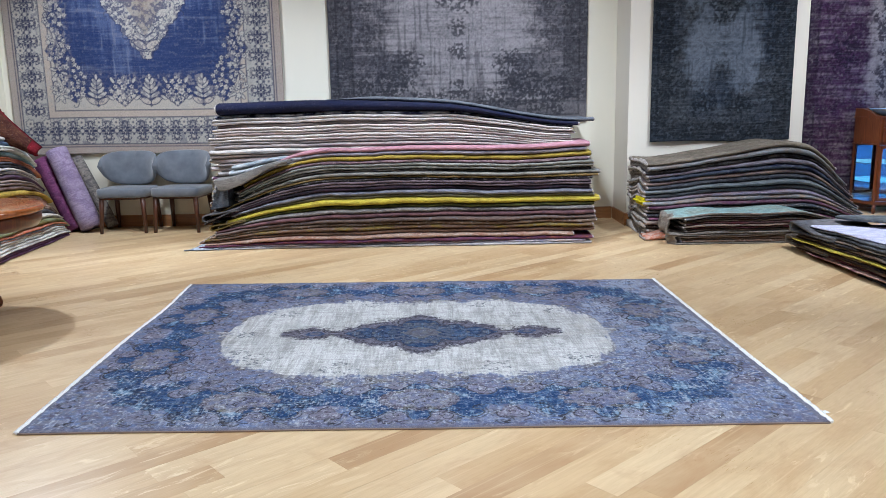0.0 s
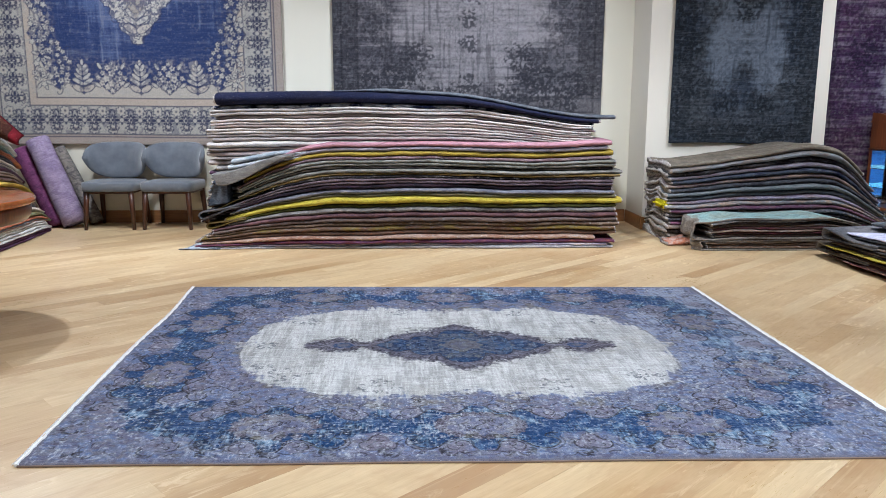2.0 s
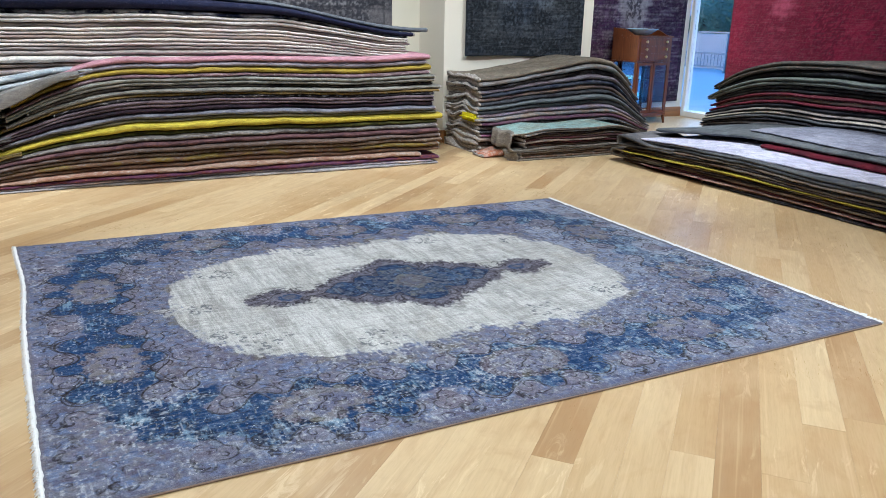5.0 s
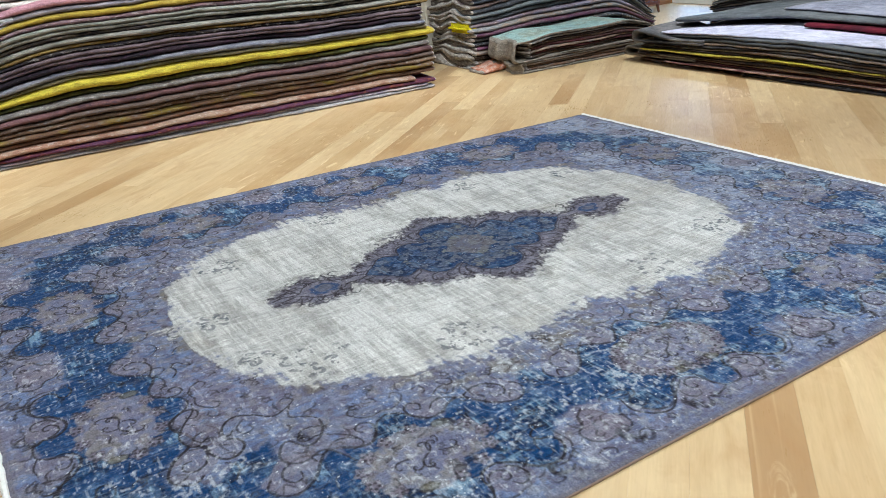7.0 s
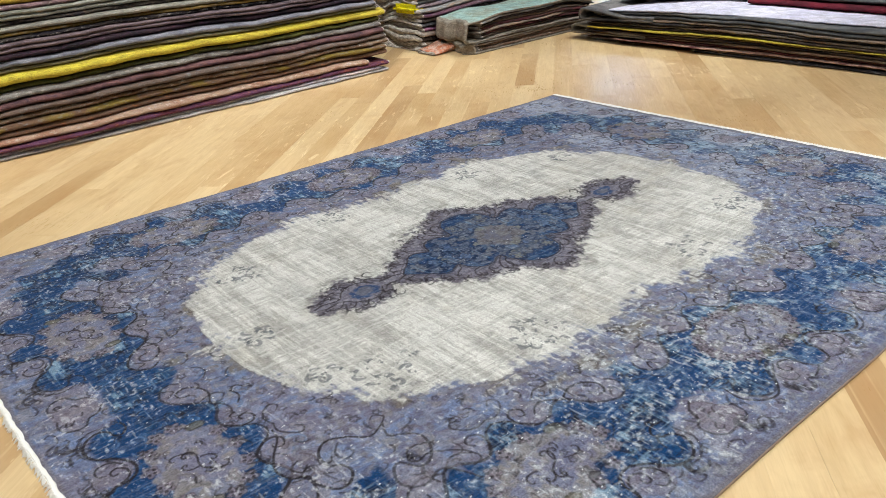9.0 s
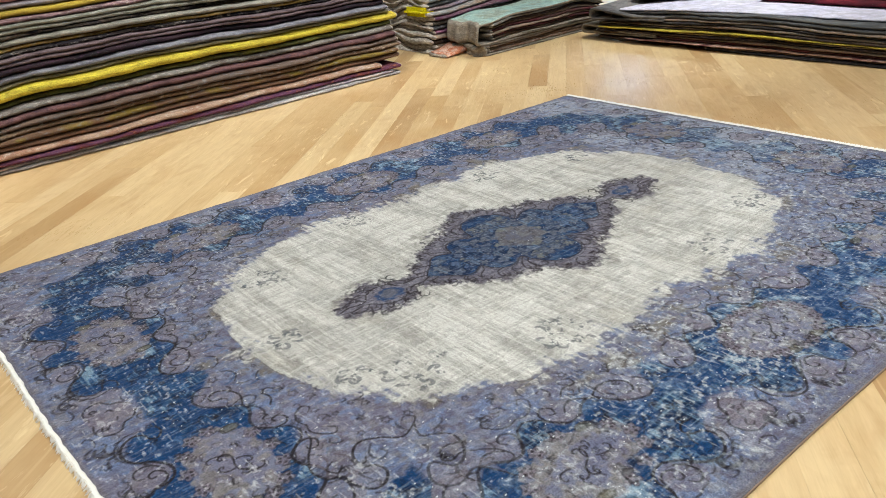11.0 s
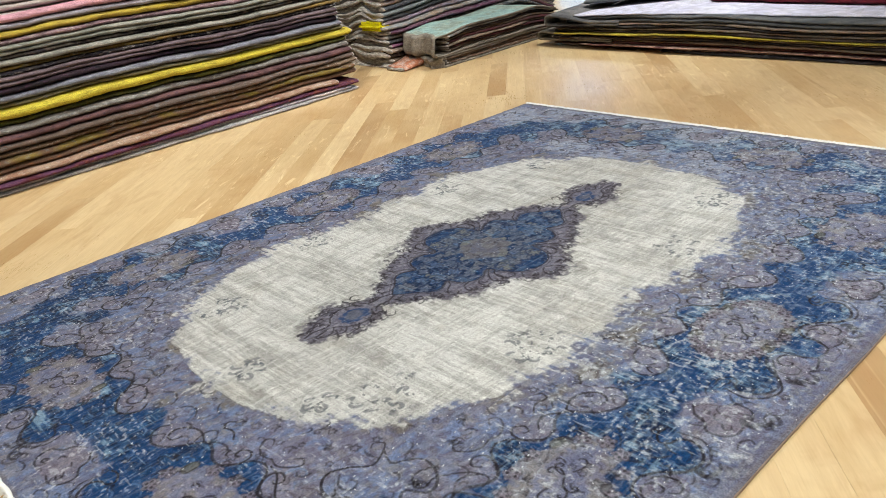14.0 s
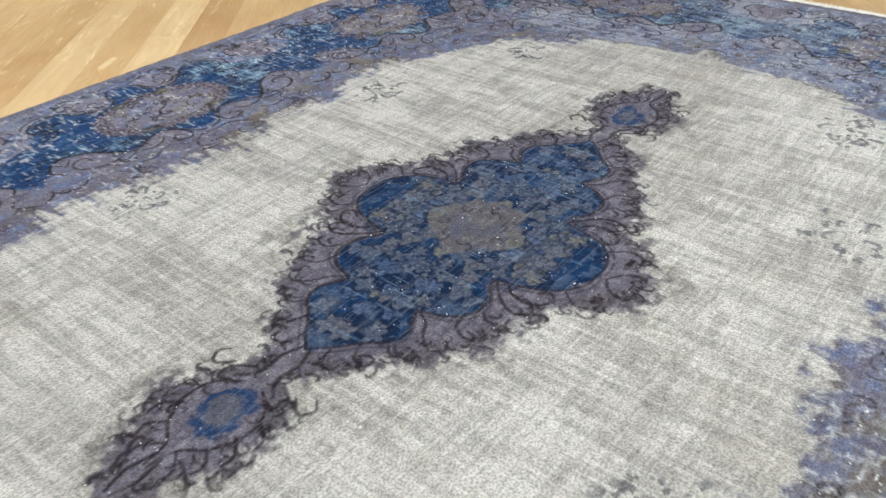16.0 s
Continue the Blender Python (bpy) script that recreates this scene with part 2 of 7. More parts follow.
def cut_end():
    """Cut end of a folded rug: pale cotton wefts between darker rows of pile."""
    m = Mat("cut_rug_end", 0.95)
    n = m.noise(m.coords((30, 30, 130)), 1.0, 3, 0.6)
    m.colour(m.ramp(n, [(0.30, lin(112, 106, 102)), (0.50, lin(158, 150, 144)), (0.70, lin(204, 198, 192))]))
    m.bump(n, 0.6, 0.006)
    return m.m


CUT_END = cut_end()
MIRROR = Mat("mirror_glass", 0.04, 1.0).colour((0.50, 0.52, 0.54, 1)).m
BACKINGS = [rug_mat(*c) for c in (((206, 198, 190), (170, 160, 152), (222, 216, 208)), ((168, 160, 158), (128, 122, 122), (196, 190, 186)), ((186, 170, 164), (140, 128, 124), (206, 196, 190)), ((150, 152, 160), (112, 114, 122), (184, 184, 190)), ((120, 114, 116), (92, 88, 92), (150, 146, 146)))]
PIER_WHITE = paint_mat("pier_paint", (0.70, 0.65, 0.55, 1), 0.65)

# ---- mesh helpers ----
def mesh_of(name, bm, material):
    me = bpy.data.meshes.new(name)
    bm.normal_update()
    bm.to_mesh(me)
    bm.free()
    if material:
        me.materials.append(material)
    return me


def part(name, bm, material, parent=None, label="", smooth=False):
    """Links a bmesh as one mesh object, under a thing or a part."""
    me = mesh_of(name, bm, material)
    if smooth:
        me.polygons.foreach_set("use_smooth", [True] * len(me.polygons))
    ob = new(name, me)
    if parent:
        ob.parent = parent
    if label:
        ob["label"] = label
    return ob


def empty(name, m=None, **tags):
    ob = new(name)
    if m is not None:
        ob.matrix_world = m
    return tagged(ob, **tags)


def box(x0, y0, z0, x1, y1, z1, bevel=0.0, bm=None):
    own = bmesh.new()
    r = bmesh.ops.create_cube(own, size=1)
    bmesh.ops.transform(own, matrix=Matrix.LocRotScale(((x0 + x1) / 2, (y0 + y1) / 2, (z0 + z1) / 2), None, (x1 - x0, y1 - y0, z1 - z0)), verts=r["verts"])
    if bevel:
        bmesh.ops.bevel(own, geom=own.edges[:], offset=bevel, segments=2, affect="EDGES", clamp_overlap=True)
    return merge(bm, own)


def merge(bm, own, m=None):
    """Adds the bmesh own, moved by m, to bm."""
    if m is not None:
        bmesh.ops.transform(own, matrix=m, verts=own.verts[:])
    if bm is None:
        return own
    me = bpy.data.meshes.new("piece")
    own.to_mesh(me)
    own.free()
    bm.from_mesh(me)
    bpy.data.meshes.remove(me)
    return bm


def lathe(profile, segments=48):
    """A turned body from (radius, height) pairs."""
    bm = bmesh.new()
    rings = []
    for r, z in profile:
        rings.append([bm.verts.new((r * math.cos(2 * math.pi * i / segments), r * math.sin(2 * math.pi * i / segments), z)) for i in range(segments)])
    for a, b in zip(rings, rings[1:]):
        for i in range(segments):
            j = (i + 1) % segments
            bm.faces.new((a[i], a[j], b[j], b[i]))
    bm.faces.new(rings[0][::-1])
    bm.faces.new(rings[-1])
    return bm


def sweep(points, sections, closed=True):
    """A body through rings of section points placed along a path. sections: one list of (x, y, z) for each ring."""
    bm = bmesh.new()
    rings = [[bm.verts.new(p) for p in s] for s in sections]
    n = len(rings[0])
    for a, b in zip(rings, rings[1:]):
        for i in range(n if closed else n - 1):
            j = (i + 1) % n
            bm.faces.new((a[i], a[j], b[j], b[i]))
    if closed:
        bm.faces.new(rings[0][::-1])
        bm.faces.new(rings[-1])
    return bm


def tapered(p0, p1, w0, w1, sides=8, flat=1.0):
    """A tapered leg from p0 (width w0) to p1 (width w1)."""
    p0, p1 = Vector(p0), Vector(p1)
    d = (p1 - p0).normalized()
    u = d.cross(Vector((0, 1, 0.01))).normalized()
    v = d.cross(u)
    s = []
    for p, w in ((p0, w0), (p0.lerp(p1, 0.5), (w0 + w1) / 2), (p1, w1)):
        s.append([p + u * (w / 2) * math.cos(a) + v * (w / 2) * flat * math.sin(a) for a in [2 * math.pi * (i + 0.5) / sides for i in range(sides)]])
    return sweep(None, s)


# ---- the room ----
BACK, PIER, BAY, LEFT, RIGHT, SOUTH, TOP = 8.36, 7.80, 8.83, -4.56, 5.93, -3.2, 3.45


def structure(name, bm, material, label, category):
    return tagged(part(name, bm, material), label, category, "", "structure")


structure("wall_north", box(LEFT - 0.2, BACK, 0, 1.885, BACK + 0.2, TOP), WALL, "cream painted plaster wall hung with large rugs", "wall")
structure("wall_pier", box(1.887, PIER, 0, 3.61, BACK + 0.2, TOP), PIER_WHITE, "white painted wall pier that steps forward", "wall")
structure("wall_bay", box(3.612, BAY, 0, 5.928, BAY + 0.2, TOP), PIER_WHITE, "white painted wall beside the tall window", "wall")
structure("wall_west", box(LEFT - 0.2, SOUTH, 0, LEFT, BACK - 0.002, TOP), WALL, "cream painted plaster side wall", "wall")
structure("wall_south", box(LEFT, SOUTH - 0.2, 0, RIGHT + 0.2, SOUTH, TOP), WALL, "cream painted plaster wall opposite the rugs", "wall")
structure("ceiling", box(LEFT - 0.2, SOUTH - 0.2, TOP + 0.002, RIGHT + 0.2, BACK + 0.4, TOP + 0.2), CEIL, "plain white painted ceiling", "ceiling")
# the glazed side: low sill, head, solid run near the entrance, mullions and panes
structure("wall_east", box(RIGHT, SOUTH, 0, RIGHT + 0.2, 0.9, TOP), WALL, "cream painted plaster side wall", "wall")
structure("window_head", box(RIGHT, 0.902, 2.9, RIGHT + 0.2, BAY + 0.2, TOP), WHITE, "white painted lintel over the shop window", "window")
win = tagged(new("window_1"), "tall shop window in white frames down to the floor", "window", "", "structure")
part("window_sill", box(RIGHT + 0.0, 0.902, 0, RIGHT + 0.2, BAY + 0.2, 0.07, 0.006), WHITE, win)
for y in (0.905, 2.85, 4.8, 6.75, 8.76):
    part("window_frame", box(RIGHT + 0.002, y, 0.07, RIGHT + 0.10, y + 0.06, 2.9, 0.006), WHITE, win)
for y0, y1 in ((0.975, 2.85), (2.92, 4.8), (4.87, 6.75), (6.82, 8.76)):
    p = part("pane", box(RIGHT + 0.045, y0, 0.07, RIGHT + 0.057, y1, 2.9), GLASS, win, "clear window glass")
    p.visible_shadow = False


def trim(x0, y0, x1, y1, h=0.125):
    return tagged(part("baseboard", box(x0, y0, 0, x1, y1, h, 0.004), BASEBOARD), "varnished oak baseboard along the wall", "baseboard", "", "structure")


trim(LEFT + 0.022, BACK - 0.02, 1.865, BACK - 0.002)
trim(1.867, PIER - 0.02, 1.885, BACK - 0.022)
trim(1.887, PIER - 0.02, 3.612, PIER - 0.002)
trim(3.614, BAY - 0.02, 5.928, BAY - 0.002)
trim(LEFT + 0.002, SOUTH + 0.002, LEFT + 0.02, BACK - 0.002)

# ---- folded rugs and their stacks ----
def smooth01(t):
    t = max(0.0, min(1.0, t))
    return t * t * (3 - 2 * t)


def folded_rug(length0, length1, front, back, low, high, seed, material, m, label, group, steps=84, lips=None, crumple=0.010, pale=0.45):
    """A rug folded over, lying in a stack. Runs along local x from length0 to length1, its rounded fold (or, with lips, its two open edges)
    at y = front(x). low(x), high(x): heights of its underside and its top. crumple: how far its ends wave up and down."""
    rnd = random.Random(seed)
    ph = [rnd.uniform(0, 6.28) for _ in range(4)]
    xm = (length0 + length1) / 2
    leaves = 1 if lips is False else max(1, min(3, round((high(xm) - low(xm)) / rnd.uniform(0.028, 0.042) * (1.0 if pale < 0.6 else 0.72))))
    depth = [rnd.uniform(-0.006, 0.006) for _ in range(leaves)]
    backing = rnd.randrange(leaves) if leaves > 1 and rnd.random() < pale else -1
    hem = rnd.uniform(0.006, 0.016)
    sections = []
    n, ny = 6, 14 if crumple > 0.02 else 3
    for i in range(steps + 1):
        x = length0 + (length1 - length0) * i / steps
        if i == 1:
            x = length0 + hem
        elif i == steps - 1:
            x = length1 - hem
        wob = 0.010 * math.sin(2.1 * x + ph[0]) + 0.006 * math.sin(5.3 * x + ph[1]) + 0.004 * math.sin(13 * x + ph[2]) + 0.003 * math.sin(31 * x + ph[3])
        lo, hi = low(x), high(x)
        th = max(hi - lo, 0.006)
        f = front(x) + wob
        r = th / 2 / leaves
        sec = []
        for k in range(leaves):
            zc = hi - r * (2 * k + 1)
            shift = depth[k] + 0.003 * math.sin(9 * x + 2.4 * k + ph[1]) + 0.006 * noise.noise(Vector((x * 17.0, 3.1 * k, ph[2])))
            rag = 0.0026 * noise.noise(Vector((x * 24.0, 5.3 * k, ph[3])))
            for j in range(n):
                a = math.pi / 2 + math.pi * (0.04 + 0.92 * j / (n - 1))
                sec.append((x, f + shift + 2.6 * r * (1 + math.cos(a)), zc + r * 0.98 * math.sin(a) + rag))
        y1 = back + 0.02 * math.sin(3 * x + ph[1])
        end = math.exp(-(((x - length0) / 0.16) ** 2)) + math.exp(-(((x - length1) / 0.16) ** 2))

        def wave(y, z):
            return crumple * end * noise.noise(Vector((y * 6.5, z * 4.0 + 3.0, 0.4))) * 2.4 if z > 0.012 else 0.0

        f0 = f + 3.2 * r
        ys = [f0 + (y1 - f0) * k / ny for k in range(1, ny + 1)]
        sec += [(x, y, lo + 0.0015 + wave(y, lo)) for y in ys] + [(x, y, hi - 0.0015 + wave(y, hi)) for y in ys[::-1]]
        sections.append(sec)
    # pull the end sections in so that the cut ends are rounded
    for s, sgn in ((0, 1), (-1, -1)):
        zc = sum(p[2] for p in sections[s]) / len(sections[s])
        c = sections[s + sgn]
        sections[s] = [(p[0], p[1] + 0.005, q[2] + (zc - q[2]) * 0.16) for p, q in zip(sections[s], c)]
    bm = sweep(None, sections)
    bm.verts.index_update()
    size = len(sections[0])
    for f in bm.faces:
        rows = [v.index // size for v in f.verts]
        if len(rows) > 8 or max(rows) <= 1 or min(rows) >= steps - 1:
            f.material_index = 1
    if backing >= 0:
        # the leaf whose back shows: pale wefts instead of pile
        first = backing * n
        for f in bm.faces:
            k = [v.index % size for v in f.verts]
            if len(k) == 4 and f.material_index == 0 and min(k) >= first and max(k) < first + n - 2:
                f.material_index = 2
    ob = part("folded_rug", bm, material, None, "", True)
    ob.data.materials.append(CUT_END)
    ob.data.materials.append(BACKINGS[seed % len(BACKINGS)])
    ob.matrix_world = m
    return tagged(ob, label, "rug", group)


def looped_rug(x0, x1, y0, y1, z, radius, thick, seed, material, m, label, group, rise=0.0):
    """The end of a rug folded back on itself: a loop at x0 whose two leaves close up towards x1."""
    rnd = random.Random(seed)
    ph = rnd.uniform(0, 6.28)
    secs = []
    n = 14
    for i in range(9):
        y = y0 + (y1 - y0) * i / 8
        cx = x0 + radius + 0.012 * math.sin(7 * y + ph)
        r = radius * (1 + 0.10 * math.sin(5 * y + ph))
        outer = [(cx + r * math.cos(a), r + r * math.sin(a)) for a in [math.pi / 2 + math.pi * j / n for j in range(n + 1)]]
        inner = [(cx + (r - thick) * math.cos(a), r + (r - thick) * math.sin(a)) for a in [math.pi / 2 + math.pi * j / n for j in range(n + 1)]]
        tail = [k / 8 for k in range(8, 0, -1)]
        up = [(cx + (x1 - cx) * t, 2 * r - (2 * r - 2.15 * thick) * smooth01(t * 1.4)) for t in tail]
        up_in = [(cx + (x1 - cx) * t, 2 * r - thick - (2 * r - 2.15 * thick) * smooth01(t * 1.4)) for t in tail]
        low = [(cx + (x1 - cx) * t, 0.0) for t in tail[::-1]]
        low_in = [(cx + (x1 - cx) * t, thick) for t in tail[::-1]]
        path = up + outer + low + low_in[::-1] + inner[::-1] + up_in[::-1]
        secs.append([(x, y + 0.01 * math.sin(6 * x + ph), z + h + rise * smooth01((x - x0) / (x1 - x0))) for x, h in path])
    ob = part("folded_rug", sweep(None, secs), material, None, "", True)
    ob.matrix_world = m
    return tagged(ob, label, "rug", group)


NAVY, CREAMY, GREY, PLUM, OLIVE, MAROON, YELLOW, BROWN, SLATE, TAUPE, ROSE, LILAC, TEAL, BLACK, RUST = (
    (34, 38, 66), (214, 206, 200), (136, 140, 148), (96, 62, 90), (128, 110, 52), (92, 48, 58), (172, 148, 66), (104, 80, 66),
    (78, 84, 98), (152, 132, 120), (178, 122, 140), (156, 150, 176), (98, 128, 138), (38, 34, 42), (178, 116, 76))


def stack(layers, m, x0, x1, front, back, total, shape, group, seed, crumple=0.010, pale=0.45):
    """Rugs on one another. layers: (weight, colour 1, colour 2, colour 3, start shift, end shift, front shift, label) from the floor up.
    shape(x, z): the height to which the level z sags or rises at x."""
    whole = sum(l[0] for l in layers)
    z = 0.0
    rnd = random.Random(seed)

    def level(x, z):
        # neighbours share their folds: the unevenness drifts slowly from layer to layer
        k = min(1.0, z / 0.12)
        return shape(x, z) + k * (0.013 * noise.noise(Vector((x * 1.9, z * 2.6, seed * 1.7))) + 0.006 * noise.noise(Vector((x * 5.5, z * 9.0, seed * 2.9))))

    for k, (w, c1, c2, c3, s0, s1, sf, label) in enumerate(layers):
        z0, z1 = z, z + total * w / whole
        z = z1
        jit = rnd.uniform(-0.018, 0.016)
        folded_rug(
            x0 + s0 + rnd.uniform(-0.02, 0.02), x1 + s1 + rnd.uniform(-0.02, 0.02), (lambda x, z0=z0, sf=sf, jit=jit: front(x, z0) + sf + jit), back, (lambda x, z0=z0: level(x, z0)), (lambda x, z1=z1: level(x, z1)),
            seed * 100 + k, rug_mat(c1, c2, c3), m, label, group, crumple=crumple, pale=pale)


I4 = Matrix.Identity(4)


def lab(words):
    return "folded %s rug lying in a tall stack" % words


# the wide stack before the back wall, lower part
LOWER = [
    (0.6, (184, 180, 184), (150, 148, 156), CREAMY, 0.05, -0.02, 0.0, lab("thin grey-blue")),
    (0.5, (206, 196, 200), LILAC, PLUM, 0.04, -0.06, 0.0, lab("pale lilac")),
    (0.8, PLUM, MAROON, RUST, 0.07, 0.0, 0.0, lab("plum and maroon")),
    (1.0, (168, 142, 128), (150, 112, 96), CREAMY, 0.12, -0.18, -0.01, lab("tan and rust")),
    (1.0, (116, 92, 80), (128, 104, 92), RUST, 0.08, 0.0, 0.0, lab("warm brown")),
    (0.9, BROWN, OLIVE, GREY, 0.12, -0.02, 0.0, lab("brown and olive")),
    (0.9, (124, 106, 92), BROWN, CREAMY, 0.17, 0.02, 0.0, lab("grey and brown")),
    (0.9, (100, 86, 82), (112, 94, 88), GREY, 0.22, 0.01, 0.0, lab("grey-brown")),
    (1.1, (112, 82, 86), (84, 62, 66), NAVY, 0.24, 0.0, 0.0, lab("mauve and plum")),
    (1.0, (128, 124, 124), (98, 92, 92), (206, 200, 196), 0.34, -0.01, 0.0, lab("grey and white")),
    (0.8, (86, 88, 46), (58, 60, 38), OLIVE, 0.22, 0.03, 0.01, lab("dark green")),
    (1.5, (204, 188, 72), (184, 164, 66), (92, 86, 40), 0.32, 0.05, -0.015, lab("bright yellow-green")),
    (0.7, (128, 122, 96), (140, 134, 112), GREY, 0.40, 0.03, 0.01, lab("grey and mustard")),
    (1.0, (128, 128, 142), (104, 104, 118), (168, 166, 172), 0.35, 0.0, 0.0, lab("grey-blue")),
    (1.0, BLACK, (58, 44, 54), PLUM, 0.12, -0.02, 0.0, lab("near-black maroon")),
    (1.2, (112, 98, 106), (84, 72, 80), (146, 128, 136), 0.15, -0.02, 0.0, lab("plum-grey")),
    (0.6, BLACK, (60, 54, 54), CREAMY, 0.70, 0.0, 0.01, lab("dark brown with cream knots")),
    (0.6, (140, 116, 64), (118, 98, 62), (156, 148, 138), 0.15, 0.04, 0.0, lab("grey and old gold")),
    (0.9, (150, 147, 142), (118, 116, 112), (96, 90, 92), 0.44, 0.06, -0.01, lab("light grey")),
    (0.7, (84, 78, 72), BLACK, TAUPE, 0.54, 0.0, 0.01, lab("dark grey-brown")),
    (1.4, (148, 148, 144), (120, 120, 114), (178, 178, 176), 0.44, 0.0, -0.005, lab("thick pale grey")),
    (0.8, (134, 108, 118), (100, 84, 88), CREAMY, 0.42, 0.0, 0.0, lab("plum with white wear")),
    (1.2, (180, 156, 66), (160, 138, 66), (190, 172, 98), 0.44, 0.02, 0.0, lab("mustard yellow")),
    (1.0, (154, 148, 160), (130, 124, 136), (182, 176, 186), 0.42, -0.03, 0.0, lab("grey-lilac")),
    (1.2, (198, 148, 164), (182, 136, 150), (214, 172, 184), 0.58, -0.03, 0.0, lab("pink")),
]


def lower_shape(x, z):
    d = 0.50 * max(0.0, min(1.2, (-0.95 - x) / 1.05)) ** 1.6
    return z * (1 - d) + 0.012 * math.sin(1.7 * x + 5 * z) * z + 0.010 * math.sin(3.9 * x + 2.0) * z * smooth01((1.2 - x) / 1.0)


stack(LOWER, I4, -2.20, 1.38, lambda x, z: 6.80 + 0.24 * z, 7.75, 0.875, lower_shape, "stack of folded rugs", 3, 0.018)

# its upper part, further back
WHITISH, PALE, SHELL, ASH, DUSK = (218, 211, 208), (194, 189, 190), (208, 193, 194), (152, 147, 149), (150, 139, 137)
UPPER = [(1.6, BROWN, SLATE, GREY, 0.0, 0.0, 0.0, lab("brown"))] * 5 + [
    (1.2, SLATE, GREY, BROWN, 0.02, 0.0, 0.0, lab("slate")), (0.9, (118, 116, 120), GREY, SLATE, 0.0, 0.0, 0.0, lab("grey")), (0.8, BLACK, SLATE, GREY, 0.03, 0.0, 0.0, lab("near-black")),
    (0.9, (132, 130, 134), ASH, GREY, 0.05, 0.0, 0.0, lab("grey")), (0.7, (84, 84, 92), PLUM, GREY, 0.02, 0.0, 0.0, lab("dark grey")), (0.9, ASH, PALE, GREY, 0.06, -0.03, 0.0, lab("pale grey")),
    (0.9, PALE, SHELL, ASH, 0.0, 0.0, 0.0, lab("pinkish white")), (0.5, DUSK, ASH, TAUPE, 0.06, -0.01, 0.012, lab("taupe")), (1.0, SHELL, PALE, WHITISH, -0.02, -0.01, 0.0, lab("pinkish cream")), (0.5, DUSK, TAUPE, ASH, 0.03, 0.0, 0.010, lab("taupe")),
    (1.0, WHITISH, PALE, ASH, 0.02, 0.0, 0.0, lab("white")), (0.7, (178, 166, 164), ASH, PALE, 0.05, 0.0, 0.008, lab("beige-grey")), (0.5, DUSK, ASH, TAUPE, 0.0, 0.0, 0.014, lab("taupe")), (1.0, (206, 197, 194), WHITISH, ASH, 0.0, 0.0, 0.0, lab("cream")),
    (0.5, (140, 126, 126), TAUPE, ASH, 0.05, 0.01, 0.012, lab("taupe")), (1.0, WHITISH, SHELL, PALE, 0.02, 0.0, 0.0, lab("cream")), (0.6, (172, 158, 158), DUSK, ASH, 0.08, 0.02, 0.010, lab("rosy beige")),
    (1.1, PALE, WHITISH, ASH, 0.06, 0.01, 0.0, lab("pale grey")), (0.6, NAVY, (196, 194, 200), (214, 214, 222), 0.06, 0.0, 0.0, lab("navy with white flowers")),
]


def upper_shape(x, z):
    sag = 0.15 * smooth01((x - 0.0) / 1.35) * (z / 1.2) ** 3
    return z - sag + 0.02 * z * math.sin(1.5 * x + 0.8 + 1.4 * z) * 0.6


stack(UPPER, I4, -2.07, 1.24, lambda x, z: 7.12 + 0.10 * max(0.0, z - 0.9) / 0.3, 8.26, 1.17, upper_shape, "stack of folded rugs", 5)
folded_rug(-1.99, 1.30, lambda x: 7.13 + 0.05 * smooth01((x - 0.2) / 1.0), 8.26, lambda x: upper_shape(x, 1.17), lambda x: upper_shape(x, 1.17) + 0.115 - 0.080 * smooth01((x + 1.4) / 2.4),
           71, rug_mat((40, 42, 66), NAVY, (58, 58, 80), 5.0), I4, "dark navy folded rug draped on top of the stack", "stack of folded rugs", lips=False)
folded_rug(-1.0, 1.44, lambda x: 7.27 - 0.06 * smooth01((x - 0.3) / 1.0), 8.26, lambda x: upper_shape(x, 1.17) + 0.117 - 0.080 * smooth01((x + 1.4) / 2.4),
           lambda x: upper_shape(x, 1.17) + 0.120 - 0.080 * smooth01((x + 1.4) / 2.4) + 0.035 * smooth01((x + 1.0) / 0.5), 72, rug_mat((116, 120, 130), (92, 97, 108), (140, 143, 150), 5.0), I4, "slate blue rug lying over the top of the stack", "stack of folded rugs", lips=False)

# loose ends that hang out at the left end of the wide stack
def slab_rug(x0, x1, front, back, low, high, seed, material, label, group, slant=0.0):
    """A rug end that shows its flat face: square edges, slightly wavy, cut at a slant."""
    rnd = random.Random(seed)
    ph = rnd.uniform(0, 6.28)
    secs = []
    for i in range(25):
        t = i / 24
        lo, hi = low(t), high(t)
        f = front + 0.006 * math.sin(9 * t + ph)
        e = 0.006
        ring_ = [(f, lo + e), (f - 0.003, (lo + hi) / 2), (f, hi - e), (f + e, hi), (back, hi + 0.01), (back, lo), (f + e, lo)]
        secs.append([(x0 + (x1 - x0) * t + slant * (z - lo) / max(hi - lo, 0.01) * (1 - t), y, z) for y, z in ring_])
    bm = sweep(None, secs)
    ob = part("folded_rug", bm, material, None, "", False)
    return tagged(ob, label, "rug", group)


slab_rug(-1.91, -1.30, 6.85, 7.5, lambda t: 0.515 + 0.235 * smooth01(t * 0.95), lambda t: 0.612 + 0.160 * smooth01(t), 81,
         rug_mat((138, 135, 134), (118, 116, 116), (160, 156, 154), 14), "pale grey folded rug with a drooping end", "stack of folded rugs", -0.05)
